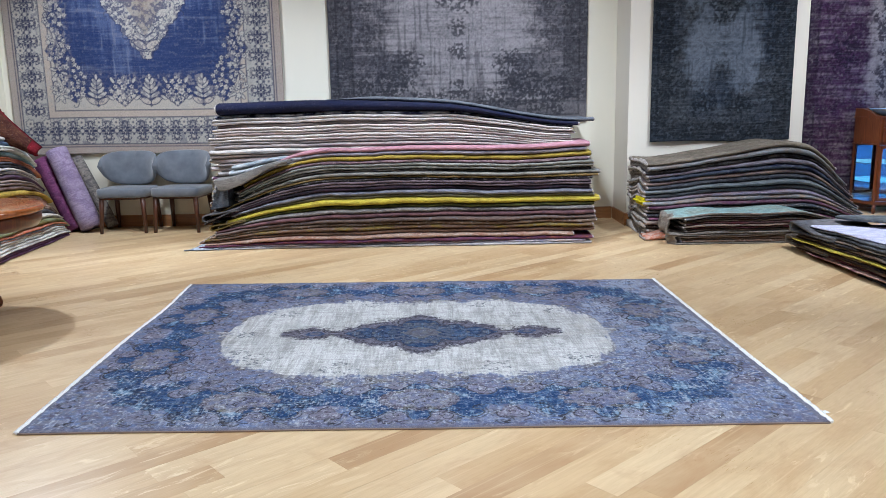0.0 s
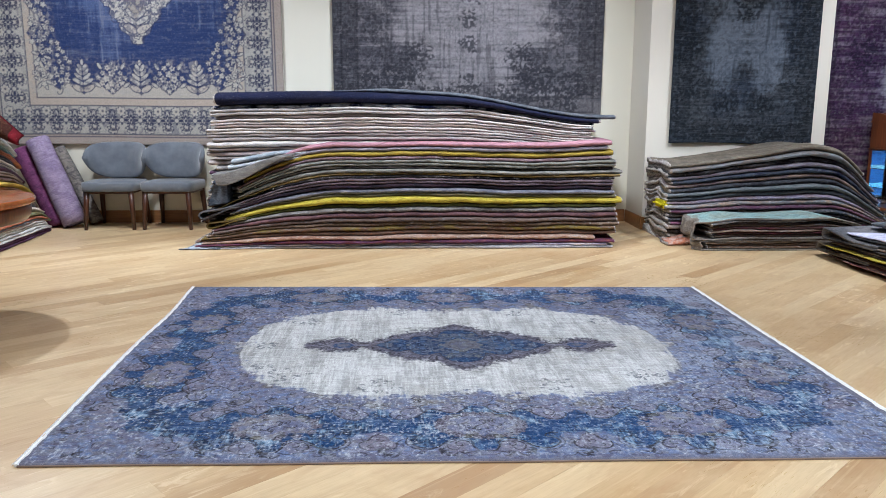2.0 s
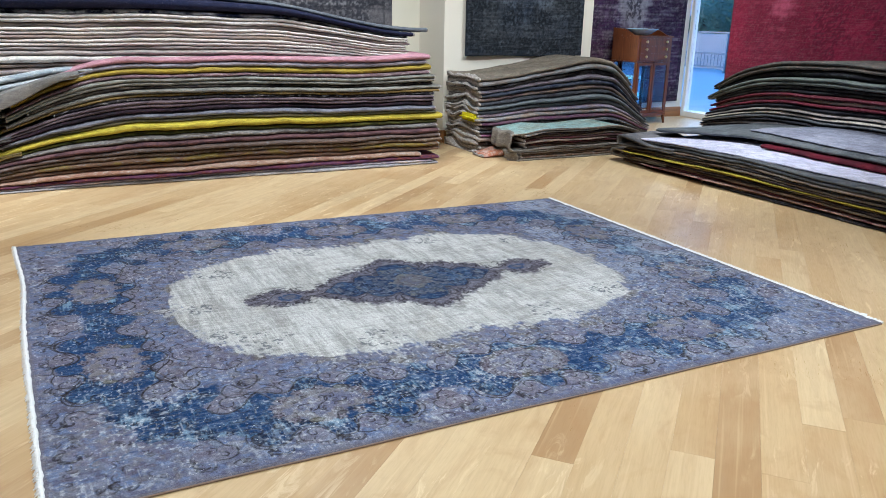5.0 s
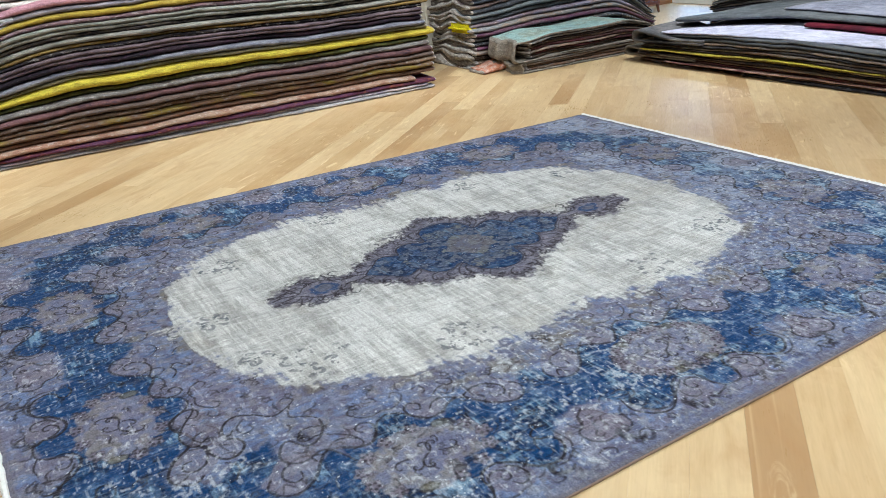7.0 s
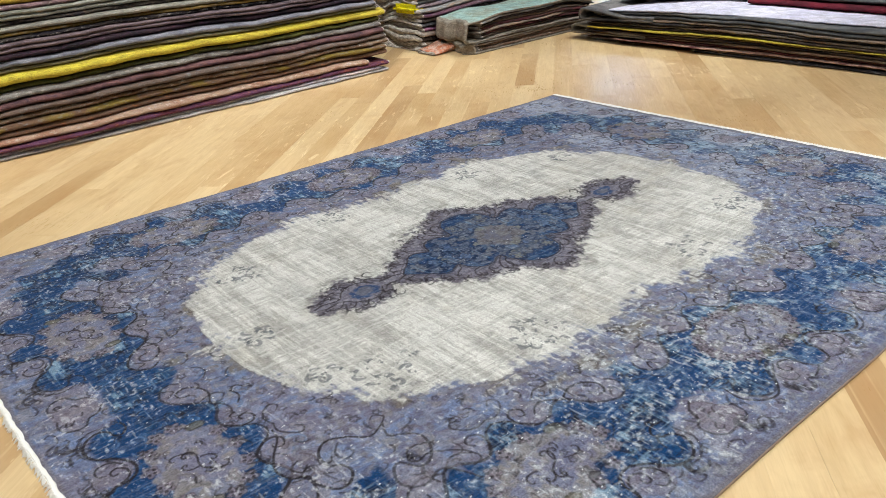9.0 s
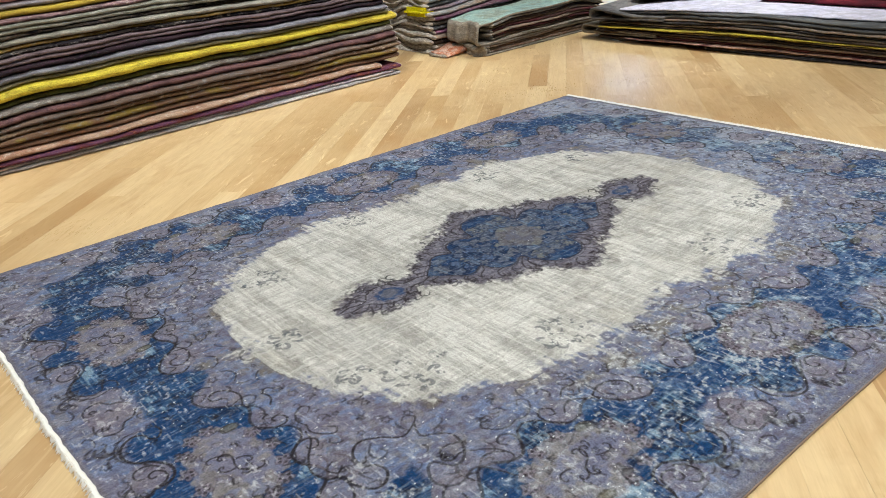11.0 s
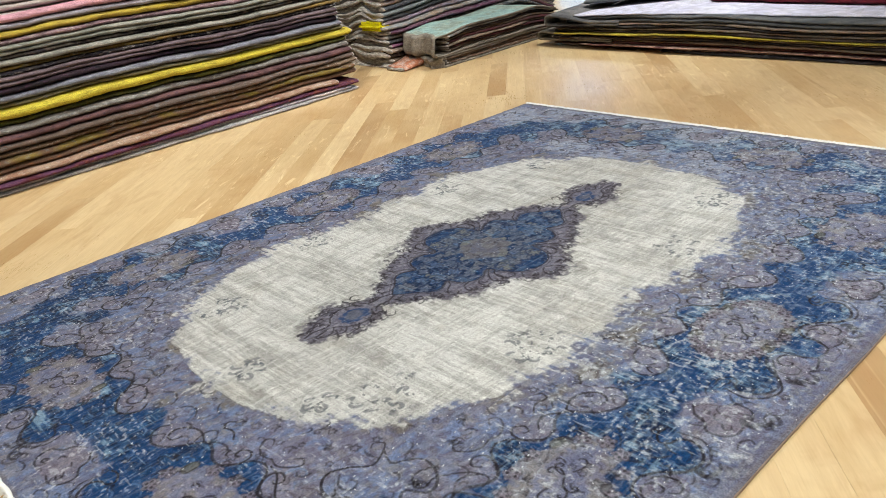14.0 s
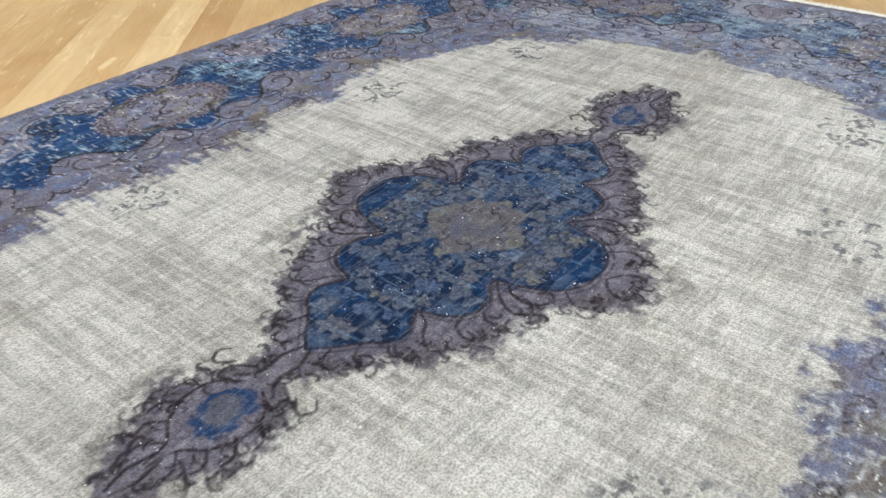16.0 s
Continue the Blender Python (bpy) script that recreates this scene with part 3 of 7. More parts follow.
for k, (c1, c2) in enumerate([((206, 212, 220), (176, 184, 196)), ((150, 160, 172), (206, 208, 212))]):
    folded_rug(-1.87 + 0.03 * k, -1.20, lambda x: 7.00, 7.6, lambda x, k=k: 0.625 + 0.045 * k + 0.085 * smooth01((x + 1.95) / 0.6), lambda x, k=k: 0.668 + 0.045 * k + 0.085 * smooth01((x + 1.95) / 0.6),
               83 + k, rug_mat(c1, c2, (226, 228, 232), 14), I4, "pale blue-grey folded rug pushed into the stack", "stack of folded rugs")
slab_rug(-2.02, -1.86, 6.93, 7.5, lambda t: 0.34 + 0.03 * t, lambda t: 0.53 + 0.02 * t, 86, rug_mat((112, 120, 134), SLATE, (150, 154, 164), 14), "grey-blue rug corner hanging at the end of the stack", "stack of folded rugs", 0.07)


def floor_flap():
    """A pale corner that hangs out under the stack and lies on the floor."""
    top, tip, heel = Vector((-1.99, 6.90, 0.105)), Vector((-2.235, 6.755, 0.005)), Vector((-1.90, 6.775, 0.005))
    secs = []
    for i in range(19):
        t = i / 18
        a, c = top.lerp(tip, t), top.lerp(heel, t)
        row_ = []
        for j in range(9):
            p = a.lerp(c, j / 8)
            fray = 0.008 * math.sin(9.0 * t + 2 * j) * (j == 0) + 0.006 * math.sin(2.7 * j) * (i == 18)
            row_.append(Vector((p.x + fray, p.y - 0.016 * math.sin(math.pi * t) + 0.5 * fray, max(0.004, p.z - 0.030 * math.sin(math.pi * t) + 0.006 * math.sin(1.7 * j + 4 * t) * t))))
        secs.append([tuple(p) for p in row_] + [(p.x + 0.002, p.y + 0.012, p.z + 0.008) for p in row_[::-1]])
    ob = part("folded_rug", sweep(None, secs), rug_mat((176, 184, 198), (140, 148, 162), (206, 210, 216), 16), None, "", True)
    tagged(ob, "pale blue-grey rug corner hanging out onto the floor", "rug", "stack of folded rugs")


floor_flap()
looped_rug(-2.07, -1.75, 6.84, 7.5, 0.235, 0.036, 0.013, 89, rug_mat((92, 90, 94), (66, 64, 70), (120, 118, 120), 14), I4, "dark grey rug folded back in a loop in the stack", "stack of folded rugs", 0.10)
looped_rug(-2.02, -1.70, 6.86, 7.5, 0.155, 0.030, 0.011, 90, rug_mat((120, 106, 70), OLIVE, BROWN, 14), I4, "olive rug folded back in a loop in the stack", "stack of folded rugs", 0.08)

# grey stack before the pier
GREYS = [(1.0, (110, 98, 88), BROWN, CREAMY), (1.0, TAUPE, BROWN, GREY), (1.0, (86, 76, 74), BLACK, CREAMY), (1.0, (118, 106, 100), TAUPE, GREY), (1.0, (134, 84, 112), PLUM, GREY), (1.0, (72, 72, 76), BLACK, GREY),
         (1.0, (92, 88, 86), SLATE, CREAMY), (1.0, (112, 84, 98), PLUM, GREY), (1.0, TAUPE, GREY, CREAMY), (1.0, (140, 124, 134), LILAC, CREAMY), (1.0, (90, 93, 100), (98, 104, 112), GREY), (1.0, (120, 126, 132), (104, 110, 117), SLATE),
         (1.0, (70, 72, 80), BLACK, GREY), (1.0, (118, 104, 108), TAUPE, GREY), (1.0, (78, 84, 100), NAVY, GREY), (1.0, (116, 106, 116), (134, 130, 142), SLATE), (1.0, (84, 80, 82), BLACK, GREY), (1.1, (124, 116, 114), GREY, TAUPE), (1.2, (138, 129, 116), (116, 108, 98), TAUPE)]


def grey_shape(x, z):
    rise = 0.89 + 0.11 * smooth01((x - 1.95) / 0.8) + 0.10 * math.exp(-(((x - 3.15) / 0.30) ** 2)) * (z / 0.77) ** 1.5
    drop = 0.64 * smooth01((x - 3.33) / 0.68)
    return z * rise * (1 - drop)


GREY_ENDS = [-0.17, -0.15, -0.12, -0.10, -0.07, -0.05, -0.02, 0.0, 0.02, -0.01, 0.01, -0.04, -0.03, -0.07, -0.08, -0.11, -0.12, -0.17, -0.24]
stack([(w, a, b, c, 0.012 * math.sin(2.3 * k), GREY_ENDS[k], 0.008 * math.sin(4.0 * k), lab("grey and mauve" if k % 3 else "taupe")) for k, (w, a, b, c) in enumerate(GREYS)],
      I4, 1.90, 3.87, lambda x, z: 7.08 + 0.03 * z, 7.74, 0.77, grey_shape, "grey stack of folded rugs", 7, 0.034, 0.85)
tagged(part("folded_rug", box(1.845, 7.11, 0.285, 1.97, 7.40, 0.355, 0.03), rug_mat((236, 224, 30), (222, 206, 24), (244, 236, 90))), "bright yellow rug corner folded into the grey stack", "rug", "grey stack of folded rugs")

# short stack before it
def draped_rug(x0, x1, y0, y1, low, high, thick, shape, seed, material, edge, label, group):
    """A rug laid double round the end of a bundle: its upper leaf at the height high, its lower at low, joined by a bend at x0. shape(x, z) lets it sag."""
    rnd = random.Random(seed)
    ph = rnd.uniform(0, 6.28)
    mid, rad = (low + high) / 2, (high - low) / 2
    bend = [math.pi / 2 + math.pi * j / 12 for j in range(13)]
    run = [k / 22 for k in range(22, 0, -1)]
    secs = []
    for i in range(31):
        y = y0 + (y1 - y0) * i / 30
        cx = x0 + 0.75 * rad + 0.014 * math.sin(9 * y + ph)

        def leaf(r):
            return [(cx + (x1 - cx) * t, mid + r) for t in run] + [(cx + 0.75 * r * math.cos(a) - 0.012 * math.sin(3 * a + ph), mid + r * math.sin(a)) for a in bend] + [(cx + (x1 - cx) * t, mid - r) for t in run[::-1]]

        path = leaf(rad) + leaf(rad - thick)[::-1]
        crease = 0.020 * math.sin(23 * y + ph) + 0.010 * math.sin(51 * y + 2 * ph)
        path = [(x + crease * math.exp(-(((x - x0) / 0.10) ** 2)), z + 0.35 * crease * math.exp(-(((x - x0) / 0.16) ** 2)) * (z > low + 0.01)) for x, z in path]
        secs.append([(x, y + 0.006 * math.sin(11 * x + ph), shape(x, z) + 0.004 * math.sin(9 * x + 5 * y + ph) * (z > 0.03)) for x, z in path])
    bm = sweep(None, secs)
    bm.verts.index_update()
    size = len(secs[0])
    for f in bm.faces:
        k = [v.index % size for v in f.verts]
        if len(k) > 8 or min(k) > 21 or max(k) - min(k) > 8:
            f.material_index = 1
    ob = part("folded_rug", bm, material, None, "", True)
    ob.data.materials.append(edge)
    return tagged(ob, label, "rug", group)


def short_shape(x, z):
    return z * (0.86 + 0.14 * smooth01((x - 2.05) / 0.3)) * (1 - 0.34 * smooth01((x - 3.0) / 0.5)) + 0.012 * z / 0.28 * math.sin(4.2 * x)


GREIGE = rug_mat((150, 142, 134), (120, 112, 106), (186, 180, 172), 30)
SHORT_LABEL = "folded %s rug in a short bundle on the floor"
SHORT_UP = [(1.0, (88, 76, 70), BROWN, BLACK), (1.0, (62, 48, 48), MAROON, BLACK), (0.8, (120, 106, 98), TAUPE, GREY), (1.0, (72, 52, 52), MAROON, BROWN), (0.8, (104, 92, 84), BROWN, GREY), (1.0, (66, 56, 56), BLACK, BROWN), (0.8, (112, 106, 102), GREY, BROWN)]
SHORT_LOW = [(1.0, (112, 96, 86), BROWN, CREAMY), (1.0, (84, 74, 68), BROWN, BLACK), (1.0, (128, 116, 106), TAUPE, GREY)]
stack([(w, a, b, c, 0.02 * math.sin(3 * k), 0.05 * math.sin(2 * k), 0.010 * math.sin(5 * k), SHORT_LABEL % "dark brown") for k, (w, a, b, c) in enumerate(SHORT_LOW)],
      Matrix.Translation((0, 0, 0.014)), 2.10, 3.44, lambda x, z: 6.655, 7.05, 0.064, short_shape, "short stack of folded rugs", 9, 0.012, 0.5)
stack([(w, a, b, c, 0.02 * math.sin(3 * k), 0.04 * math.sin(2 * k), 0.010 * math.sin(5 * k), SHORT_LABEL % "brown and maroon") for k, (w, a, b, c) in enumerate(SHORT_UP)],
      Matrix.Translation((0, 0, 0.112)), 2.12, 3.42, lambda x, z: 6.66, 7.05, 0.145, lambda x, z: short_shape(x, z + 0.112) - 0.112, "short stack of folded rugs", 19, 0.012, 0.5)
draped_rug(2.02, 3.45, 6.645, 7.06, 0.0, 0.092, 0.013, short_shape, 91, rug_mat((124, 112, 102), BROWN, TAUPE, 14), GREIGE, "greige rug doubled round the lower part of the bundle", "short stack of folded rugs")
draped_rug(1.98, 3.36, 6.640, 7.06, 0.096, 0.276, 0.016, short_shape, 98, rug_mat((160, 190, 192), (156, 168, 160), (112, 128, 128), 12), GREIGE, "pale turquoise rug doubled round the top of the short bundle", "short stack of folded rugs")
folded_rug(1.84, 2.08, lambda x: 6.86, 7.07, lambda x: 0.0, lambda x: 0.03 + 0.06 * smooth01((x - 1.84) / 0.3), 92, rug_mat((190, 120, 92), (206, 176, 166), CREAMY, 30), I4, "salmon rug with a creased end on the floor", "short stack of folded rugs")

# low stack and tall dark stack on the window side; both run along y and face the middle of the room
TURNED = Matrix.Rotation(radians(-90), 4, "Z")  # local x to -y, local y to +x


def low_shape(x, z):
    lift = smooth01((x + 6.33) / 0.9)
    return z * (0.92 + 0.08 * lift) + 0.03 * math.sin(2.2 * x + 1.0) * z


LOW = [(0.7, (74, 70, 78), (56, 54, 60), GREY, 0.95, 0, 0.0), (0.5, (104, 86, 82), BROWN, GREY, 0.0, 0, 0.02), (0.4, (186, 156, 146), MAROON, TAUPE, 0.30, 0, -0.012), (0.7, (84, 58, 56), MAROON, BROWN, 0.02, 0, 0.01), (0.5, (96, 84, 74), BROWN, OLIVE, 0.06, 0, 0.0),
       (0.6, (70, 58, 54), BLACK, BROWN, 0.0, 0, 0.012), (0.5, (118, 104, 86), OLIVE, BROWN, 0.03, 0, 0.0), (0.42, (188, 174, 70), (160, 146, 72), (96, 88, 50), 0.04, 0, -0.006), (0.6, (78, 68, 62), BLACK, BROWN, 0.02, 0, 0.012), (0.6, (112, 102, 92), BROWN, GREY, 0.05, 0, 0.004),
       (0.6, (70, 66, 66), BLACK, SLATE, 0.08, 0, 0.014), (0.6, (122, 114, 106), TAUPE, GREY, 0.02, 0, 0.006), (0.9, (92, 94, 100), (74, 76, 82), SLATE, 0.10, 0, 0.0), (0.8, (112, 114, 120), (90, 92, 98), SLATE, 0.08, 0, 0.006)]
stack([(w, a, b, c, s0, s1, sf, "folded dark rug in a low stack by the window") for w, a, b, c, s0, s1, sf in LOW], TURNED, -6.31, -1.6, lambda x, z: 2.88 + 0.06 * z, 4.2, 0.235, low_shape, "low stack of folded rugs", 11, 0.022)
folded_rug(-6.12, -1.7, lambda x: 2.97 + 0.05 * math.sin(1.3 * x), 3.9, lambda x: low_shape(x, 0.235), lambda x: low_shape(x, 0.235) + 0.016, 95, rug_mat((220, 220, 244), (206, 206, 236), (230, 230, 246), 4), TURNED, "pale lilac rug spread on the low stack", "low stack of folded rugs", lips=False)
looped_rug(-6.36, -5.70, 2.875, 3.4, 0.150, 0.050, 0.016, 94, rug_mat((126, 124, 128), (100, 100, 106), (88, 86, 92), 8), TURNED, "dark rug end folded back on the low stack", "low stack of folded rugs", 0.02)
looped_rug(-6.45, -5.75, 2.88, 3.5, 0.045, 0.038, 0.013, 92, rug_mat((140, 132, 124), (116, 108, 100), (96, 92, 88), 8), TURNED, "taupe rug end folded back in the low stack", "low stack of folded rugs", 0.01)
folded_rug(-5.25, -3.9, lambda x: 3.34, 3.9, lambda x: low_shape(x, 0.255), lambda x: low_shape(x, 0.255) + 0.03, 93, rug_mat((112, 38, 54), (80, 34, 46), MAROON, 8), TURNED, "crimson rug folded into the low stack", "low stack of folded rugs")
folded_rug(-6.20, -1.7, lambda x: 3.16 + 0.26 * smooth01((x + 6.2) / 0.8) + 0.02 * math.sin(1.1 * x), 4.4, lambda x: low_shape(x, 0.289), lambda x: low_shape(x, 0.289) + 0.034, 96, rug_mat((114, 118, 124), (92, 96, 102), GREY, 8), TURNED, "slate grey folded rug on the low stack", "low stack of folded rugs")
folded_rug(-5.60, -1.7, lambda x: 3.60 + 0.05 * math.sin(1.7 * x), 4.4, lambda x: low_shape(x, 0.325), lambda x: low_shape(x, 0.325) + 0.016, 97, rug_mat((160, 162, 182), (136, 138, 158), (190, 190, 206), 6), TURNED, "grey-lilac rug spread over the low stack", "low stack of folded rugs", lips=False)

DARK = [(1.3, (58, 54, 62), (44, 40, 46), SLATE), (1.2, (54, 50, 58), (40, 38, 44), PLUM), (0.6, (178, 148, 134), (158, 130, 116), TAUPE), (1.3, (56, 56, 62), (42, 40, 46), SLATE), (1.2, (66, 66, 76), (50, 50, 58), BLACK), (1.0, (106, 108, 114), (88, 90, 96), GREY),
        (1.2, (60, 60, 68), BLACK, SLATE), (0.5, (112, 46, 62), (92, 40, 54), ROSE), (0.6, (184, 164, 156), GREY, ROSE), (0.5, (104, 46, 58), MAROON, ROSE), (1.1, (66, 68, 70), BLACK, SLATE), (1.1, (122, 128, 126), (100, 106, 104), GREY), (1.0, (58, 62, 62), BLACK, SLATE), (1.2, (104, 98, 94), (80, 80, 80), TAUPE)]


def dark_shape(x, z):
    e = math.sin(math.pi / 2 * max(0.0, min(1.0, (x + 7.05) / 1.1))) ** 0.7
    return z * (0.50 + 0.50 * e) + 0.02 * math.sin(2.0 * x) * z


stack([(w, a, b, c, 0.03 * math.sin(2.7 * k) + 0.02 * math.sin(0.8 * k + 1.0) + 0.012 * k, 0, 0.02 * math.sin(3.3 * k), "folded dark rug in a tall stack by the window") for k, (w, a, b, c) in enumerate(DARK)],
      TURNED, -6.98, -1.4, lambda x, z: 4.42 + 0.05 * z, 5.3, 0.86, dark_shape, "dark stack of folded rugs", 13)

# stack along the left wall
COLOURED = [(1.1, (119, 91, 123), PLUM, BLACK), (1.0, (240, 240, 240), PALE, WHITISH), (1.0, (240, 240, 240), CREAMY, SLATE), (1.0, (214, 136, 112), RUST, CREAMY), (1.0, (150, 160, 128), OLIVE, GREY), (1.0, (240, 235, 226), CREAMY, GREY),
            (1.0, (109, 107, 114), BLACK, GREY), (1.0, (201, 178, 166), BROWN, CREAMY), (1.0, (201, 178, 162), TAUPE, RUST), (1.0, (192, 166, 153), RUST, CREAMY), (1.0, (214, 184, 92), YELLOW, OLIVE), (1.0, (148, 128, 128), BROWN, GREY),
            (1.0, (171, 155, 153), TAUPE, GREY), (1.0, (112, 96, 112), PLUM, BLACK), (1.2, (240, 240, 240), CREAMY, PALE), (1.0, (96, 96, 105), BLACK, SLATE), (1.0, (189, 119, 109), RUST, MAROON), (1.0, (160, 185, 192), TEAL, GREY),
            (1.0, (235, 240, 240), PALE, CREAMY), (1.0, (103, 121, 146), NAVY, GREY), (1.0, (240, 240, 240), PALE, WHITISH), (1.0, (194, 178, 226), LILAC, PLUM)]


def left_shape(x, z):
    t = max(0.0, min(1.0, (x - 6.75) / 1.15))
    return z * (0.45 + 0.55 * (1 - t ** 2.7) ** 0.5)


LEFT_STACK = Matrix.Translation((-2.88, 0.0, 0)) @ Matrix.Rotation(radians(90 + 6.2), 4, "Z")
stack([(w, a, b, c, 0, 0.05 * math.sin(2.1 * k) - 0.012 * max(0, k - 5), -0.015 * k * 0.35 if k < 6 else 0.06 + 0.01 * math.sin(k), "folded coloured rug in a tall stack by the side wall") for k, (w, a, b, c) in enumerate(COLOURED)],
      LEFT_STACK, 2.2, 7.86, lambda x, z: 0.02 + 0.16 * z, 0.82, 1.09, left_shape, "coloured stack of folded rugs", 17)

# ---- chairs ----
def make_chair(m):
    chair = empty("dining_chair", m, label="grey velvet tub chair with dark walnut legs by the wall", category="chair", group="grey chairs along the wall")
    # seat cushion: rounded slab, wider at the front
    bm = bmesh.new()
    s = []
    for z, k in ((0.368, 0.96), (0.378, 1.0), (0.442, 1.0), (0.455, 0.965)):
        ring = []
        for i in range(40):
            a = 2 * math.pi * i / 40
            c, q = math.cos(a), math.sin(a)
            ring.append((0.255 * k * math.copysign(abs(c) ** 0.28, c), 0.245 * k * math.copysign(abs(q) ** 0.32, q) - 0.01, z))
        s.append(ring)
    part("seat", sweep(None, s), VELVET, chair, "", True)
    # curved shell back that wraps round the sides, lower towards its ends
    rings = []
    for i in range(41):
        t = -1 + 2 * i / 40
        a = radians(90) + t * radians(88)
        hh = max(0.180 * (1 - abs(t) ** 2.6) ** 0.6, 0.012)
        zm = 0.640 + 0.030 * t * t
        th = 0.062 * (1 - 0.25 * abs(t))
        sec = []
        for j in range(16):
            b = 2 * math.pi * j / 16
            zz = zm + hh * math.copysign(abs(math.sin(b)) ** 0.8, math.sin(b))
            lean = 0.10 * (zz - 0.50)
            r = 0.238 + lean + th / 2 * math.cos(b)
            sec.append((1.10 * r * math.cos(a), r * math.sin(a) * 0.90, zz))
        rings.append(sec)
    part("backrest", sweep(None, rings), VELVET, chair, "", True)
    rail = box(-0.225, -0.215, 0.345, 0.225, -0.195, 0.385, 0.004)
    box(-0.225, 0.175, 0.345, 0.225, 0.195, 0.385, 0.004, rail)
    box(-0.225, -0.195, 0.345, -0.205, 0.175, 0.385, 0.004, rail)
    box(0.205, -0.195, 0.345, 0.225, 0.175, 0.385, 0.004, rail)
    part("seat_frame", rail, WALNUT, chair)
    for sx in (-1, 1):
        part("leg", tapered((sx * 0.205, -0.195, 0.385), (sx * 0.225, -0.225, 0), 0.056, 0.034), WALNUT, chair, "", True)
        part("leg", tapered((sx * 0.205, 0.185, 0.385), (sx * 0.225, 0.235, 0), 0.056, 0.034), WALNUT, chair, "", True)
    return chair


chair = make_chair(pose(-3.225, 8.075, 0, 0, 0, 2))
copy_thing(chair, pose(-2.66, 8.07, 0, 0, 0, -3))

# ---- round pedestal table ----
table = empty("round_table", pose(-2.89, 4.56, -0.0), label="polished cherry round pedestal table with a carved foot", category="table")
part("tabletop", lathe([(0.0, 0.625), (0.50, 0.625), (0.585, 0.63), (0.595, 0.637), (0.60, 0.645), (0.60, 0.656), (0.592, 0.664), (0.58, 0.667), (0.0, 0.668)], 96), TABLE_TOP, table, "", True)
part("apron", lathe([(0.0, 0.54), (0.52, 0.54), (0.555, 0.545), (0.572, 0.57), (0.578, 0.612), (0.575, 0.625), (0.0, 0.625)], 96), MAHOGANY, table, "", True)
part("pedestal", lathe([(0.0, 0.13), (0.10, 0.13), (0.115, 0.16), (0.07, 0.20), (0.05, 0.26), (0.075, 0.34), (0.085, 0.40), (0.06, 0.46), (0.045, 0.50), (0.11, 0.535), (0.12, 0.542), (0.0, 0.542)], 40), MAHOGANY, table, "", True)
for a in (68, 158, 248, 338):
    secs = []
    for i in range(13):
        t = i / 12
        r = 0.06 + 0.28 * t
        z = 0.16 - 0.13 * math.sin(t * math.pi / 2) + 0.05 * math.sin(t * math.pi) + (0.02 if t > 0.9 else 0)
        w, h = 0.05 - 0.012 * t + 0.03 * max(0, t - 0.8) / 0.2, 0.06 - 0.03 * t + 0.02 * max(0, t - 0.8) / 0.2
        z = max(z, h)
        secs.append([(r, w * math.cos(b), z - h + h * (1 + math.sin(b)) if True else 0) for b in [2 * math.pi * j / 10 for j in range(10)]])
    f = sweep(None, secs)
    bmesh.ops.rotate(f, verts=f.verts[:], cent=(0, 0, 0), matrix=Matrix.Rotation(radians(a), 3, "Z"))
    part("foot", f, MAHOGANY, table, "", True)

# ---- display cabinet ----
CAB_GLASS = glass("cabinet_glass", (0.92, 0.96, 1, 1))
cab = empty("display_cabinet", pose(4.90, 8.50, 0, 0, 0, 6) @ Matrix.Diagonal((0.98, 1.0, 0.955, 1.0)), label="small mahogany display cabinet with glass doors and brass knobs", category="cabinet")
cw, cd = 0.29, 0.21
body = box(-cw, -cd, 0.78, cw, cd, 1.06, 0.004)
box(-cw - 0.012, -cd - 0.012, 1.06, cw + 0.012, cd + 0.004, 1.08, 0.004, body)
box(-cw - 0.012, -cd - 0.012, 0.765, cw + 0.012, cd + 0.004, 0.78, 0.003, body)
part("body", body, MAHOGANY, cab)
for x0, x1 in ((-cw, -cw + 0.018), (cw - 0.018, cw)):
    s = [[(x0, y, 1.08), (x1, y, 1.08), (x1, y, 1.08 + h), (x0, y, 1.08 + h)] for y, h in ((-cd, 0.004), (-0.12, 0.01), (-0.02, 0.06), (0.10, 0.085), (cd, 0.09))]
    part("gallery_side", sweep(None, s), MAHOGANY, cab)
part("gallery_back", box(-cw + 0.02, cd - 0.018, 1.08, cw - 0.02, cd, 1.165, 0.004), MAHOGANY, cab)
for z0, z1 in ((0.79, 0.872), (0.880, 0.962), (0.970, 1.050)):
    d = part("drawer", box(-cw + 0.03, -cd - 0.012, z0, cw - 0.03, -cd + 0.01, z1, 0.005), MAHOGANY, cab)
    for kx in (-0.17, 0.17):
        knob = lathe([(0.0, 0.0), (0.006, 0.0), (0.006, 0.012), (0.015, 0.018), (0.017, 0.024), (0.010, 0.032), (0.0, 0.034)], 20)
        bmesh.ops.transform(knob, matrix=Matrix.Translation((kx, -cd - 0.012, (z0 + z1) / 2)) @ Matrix.Rotation(radians(90), 4, "X"), verts=knob.verts[:])
        part("knob", knob, BRASS, d, "round brass knob", True)
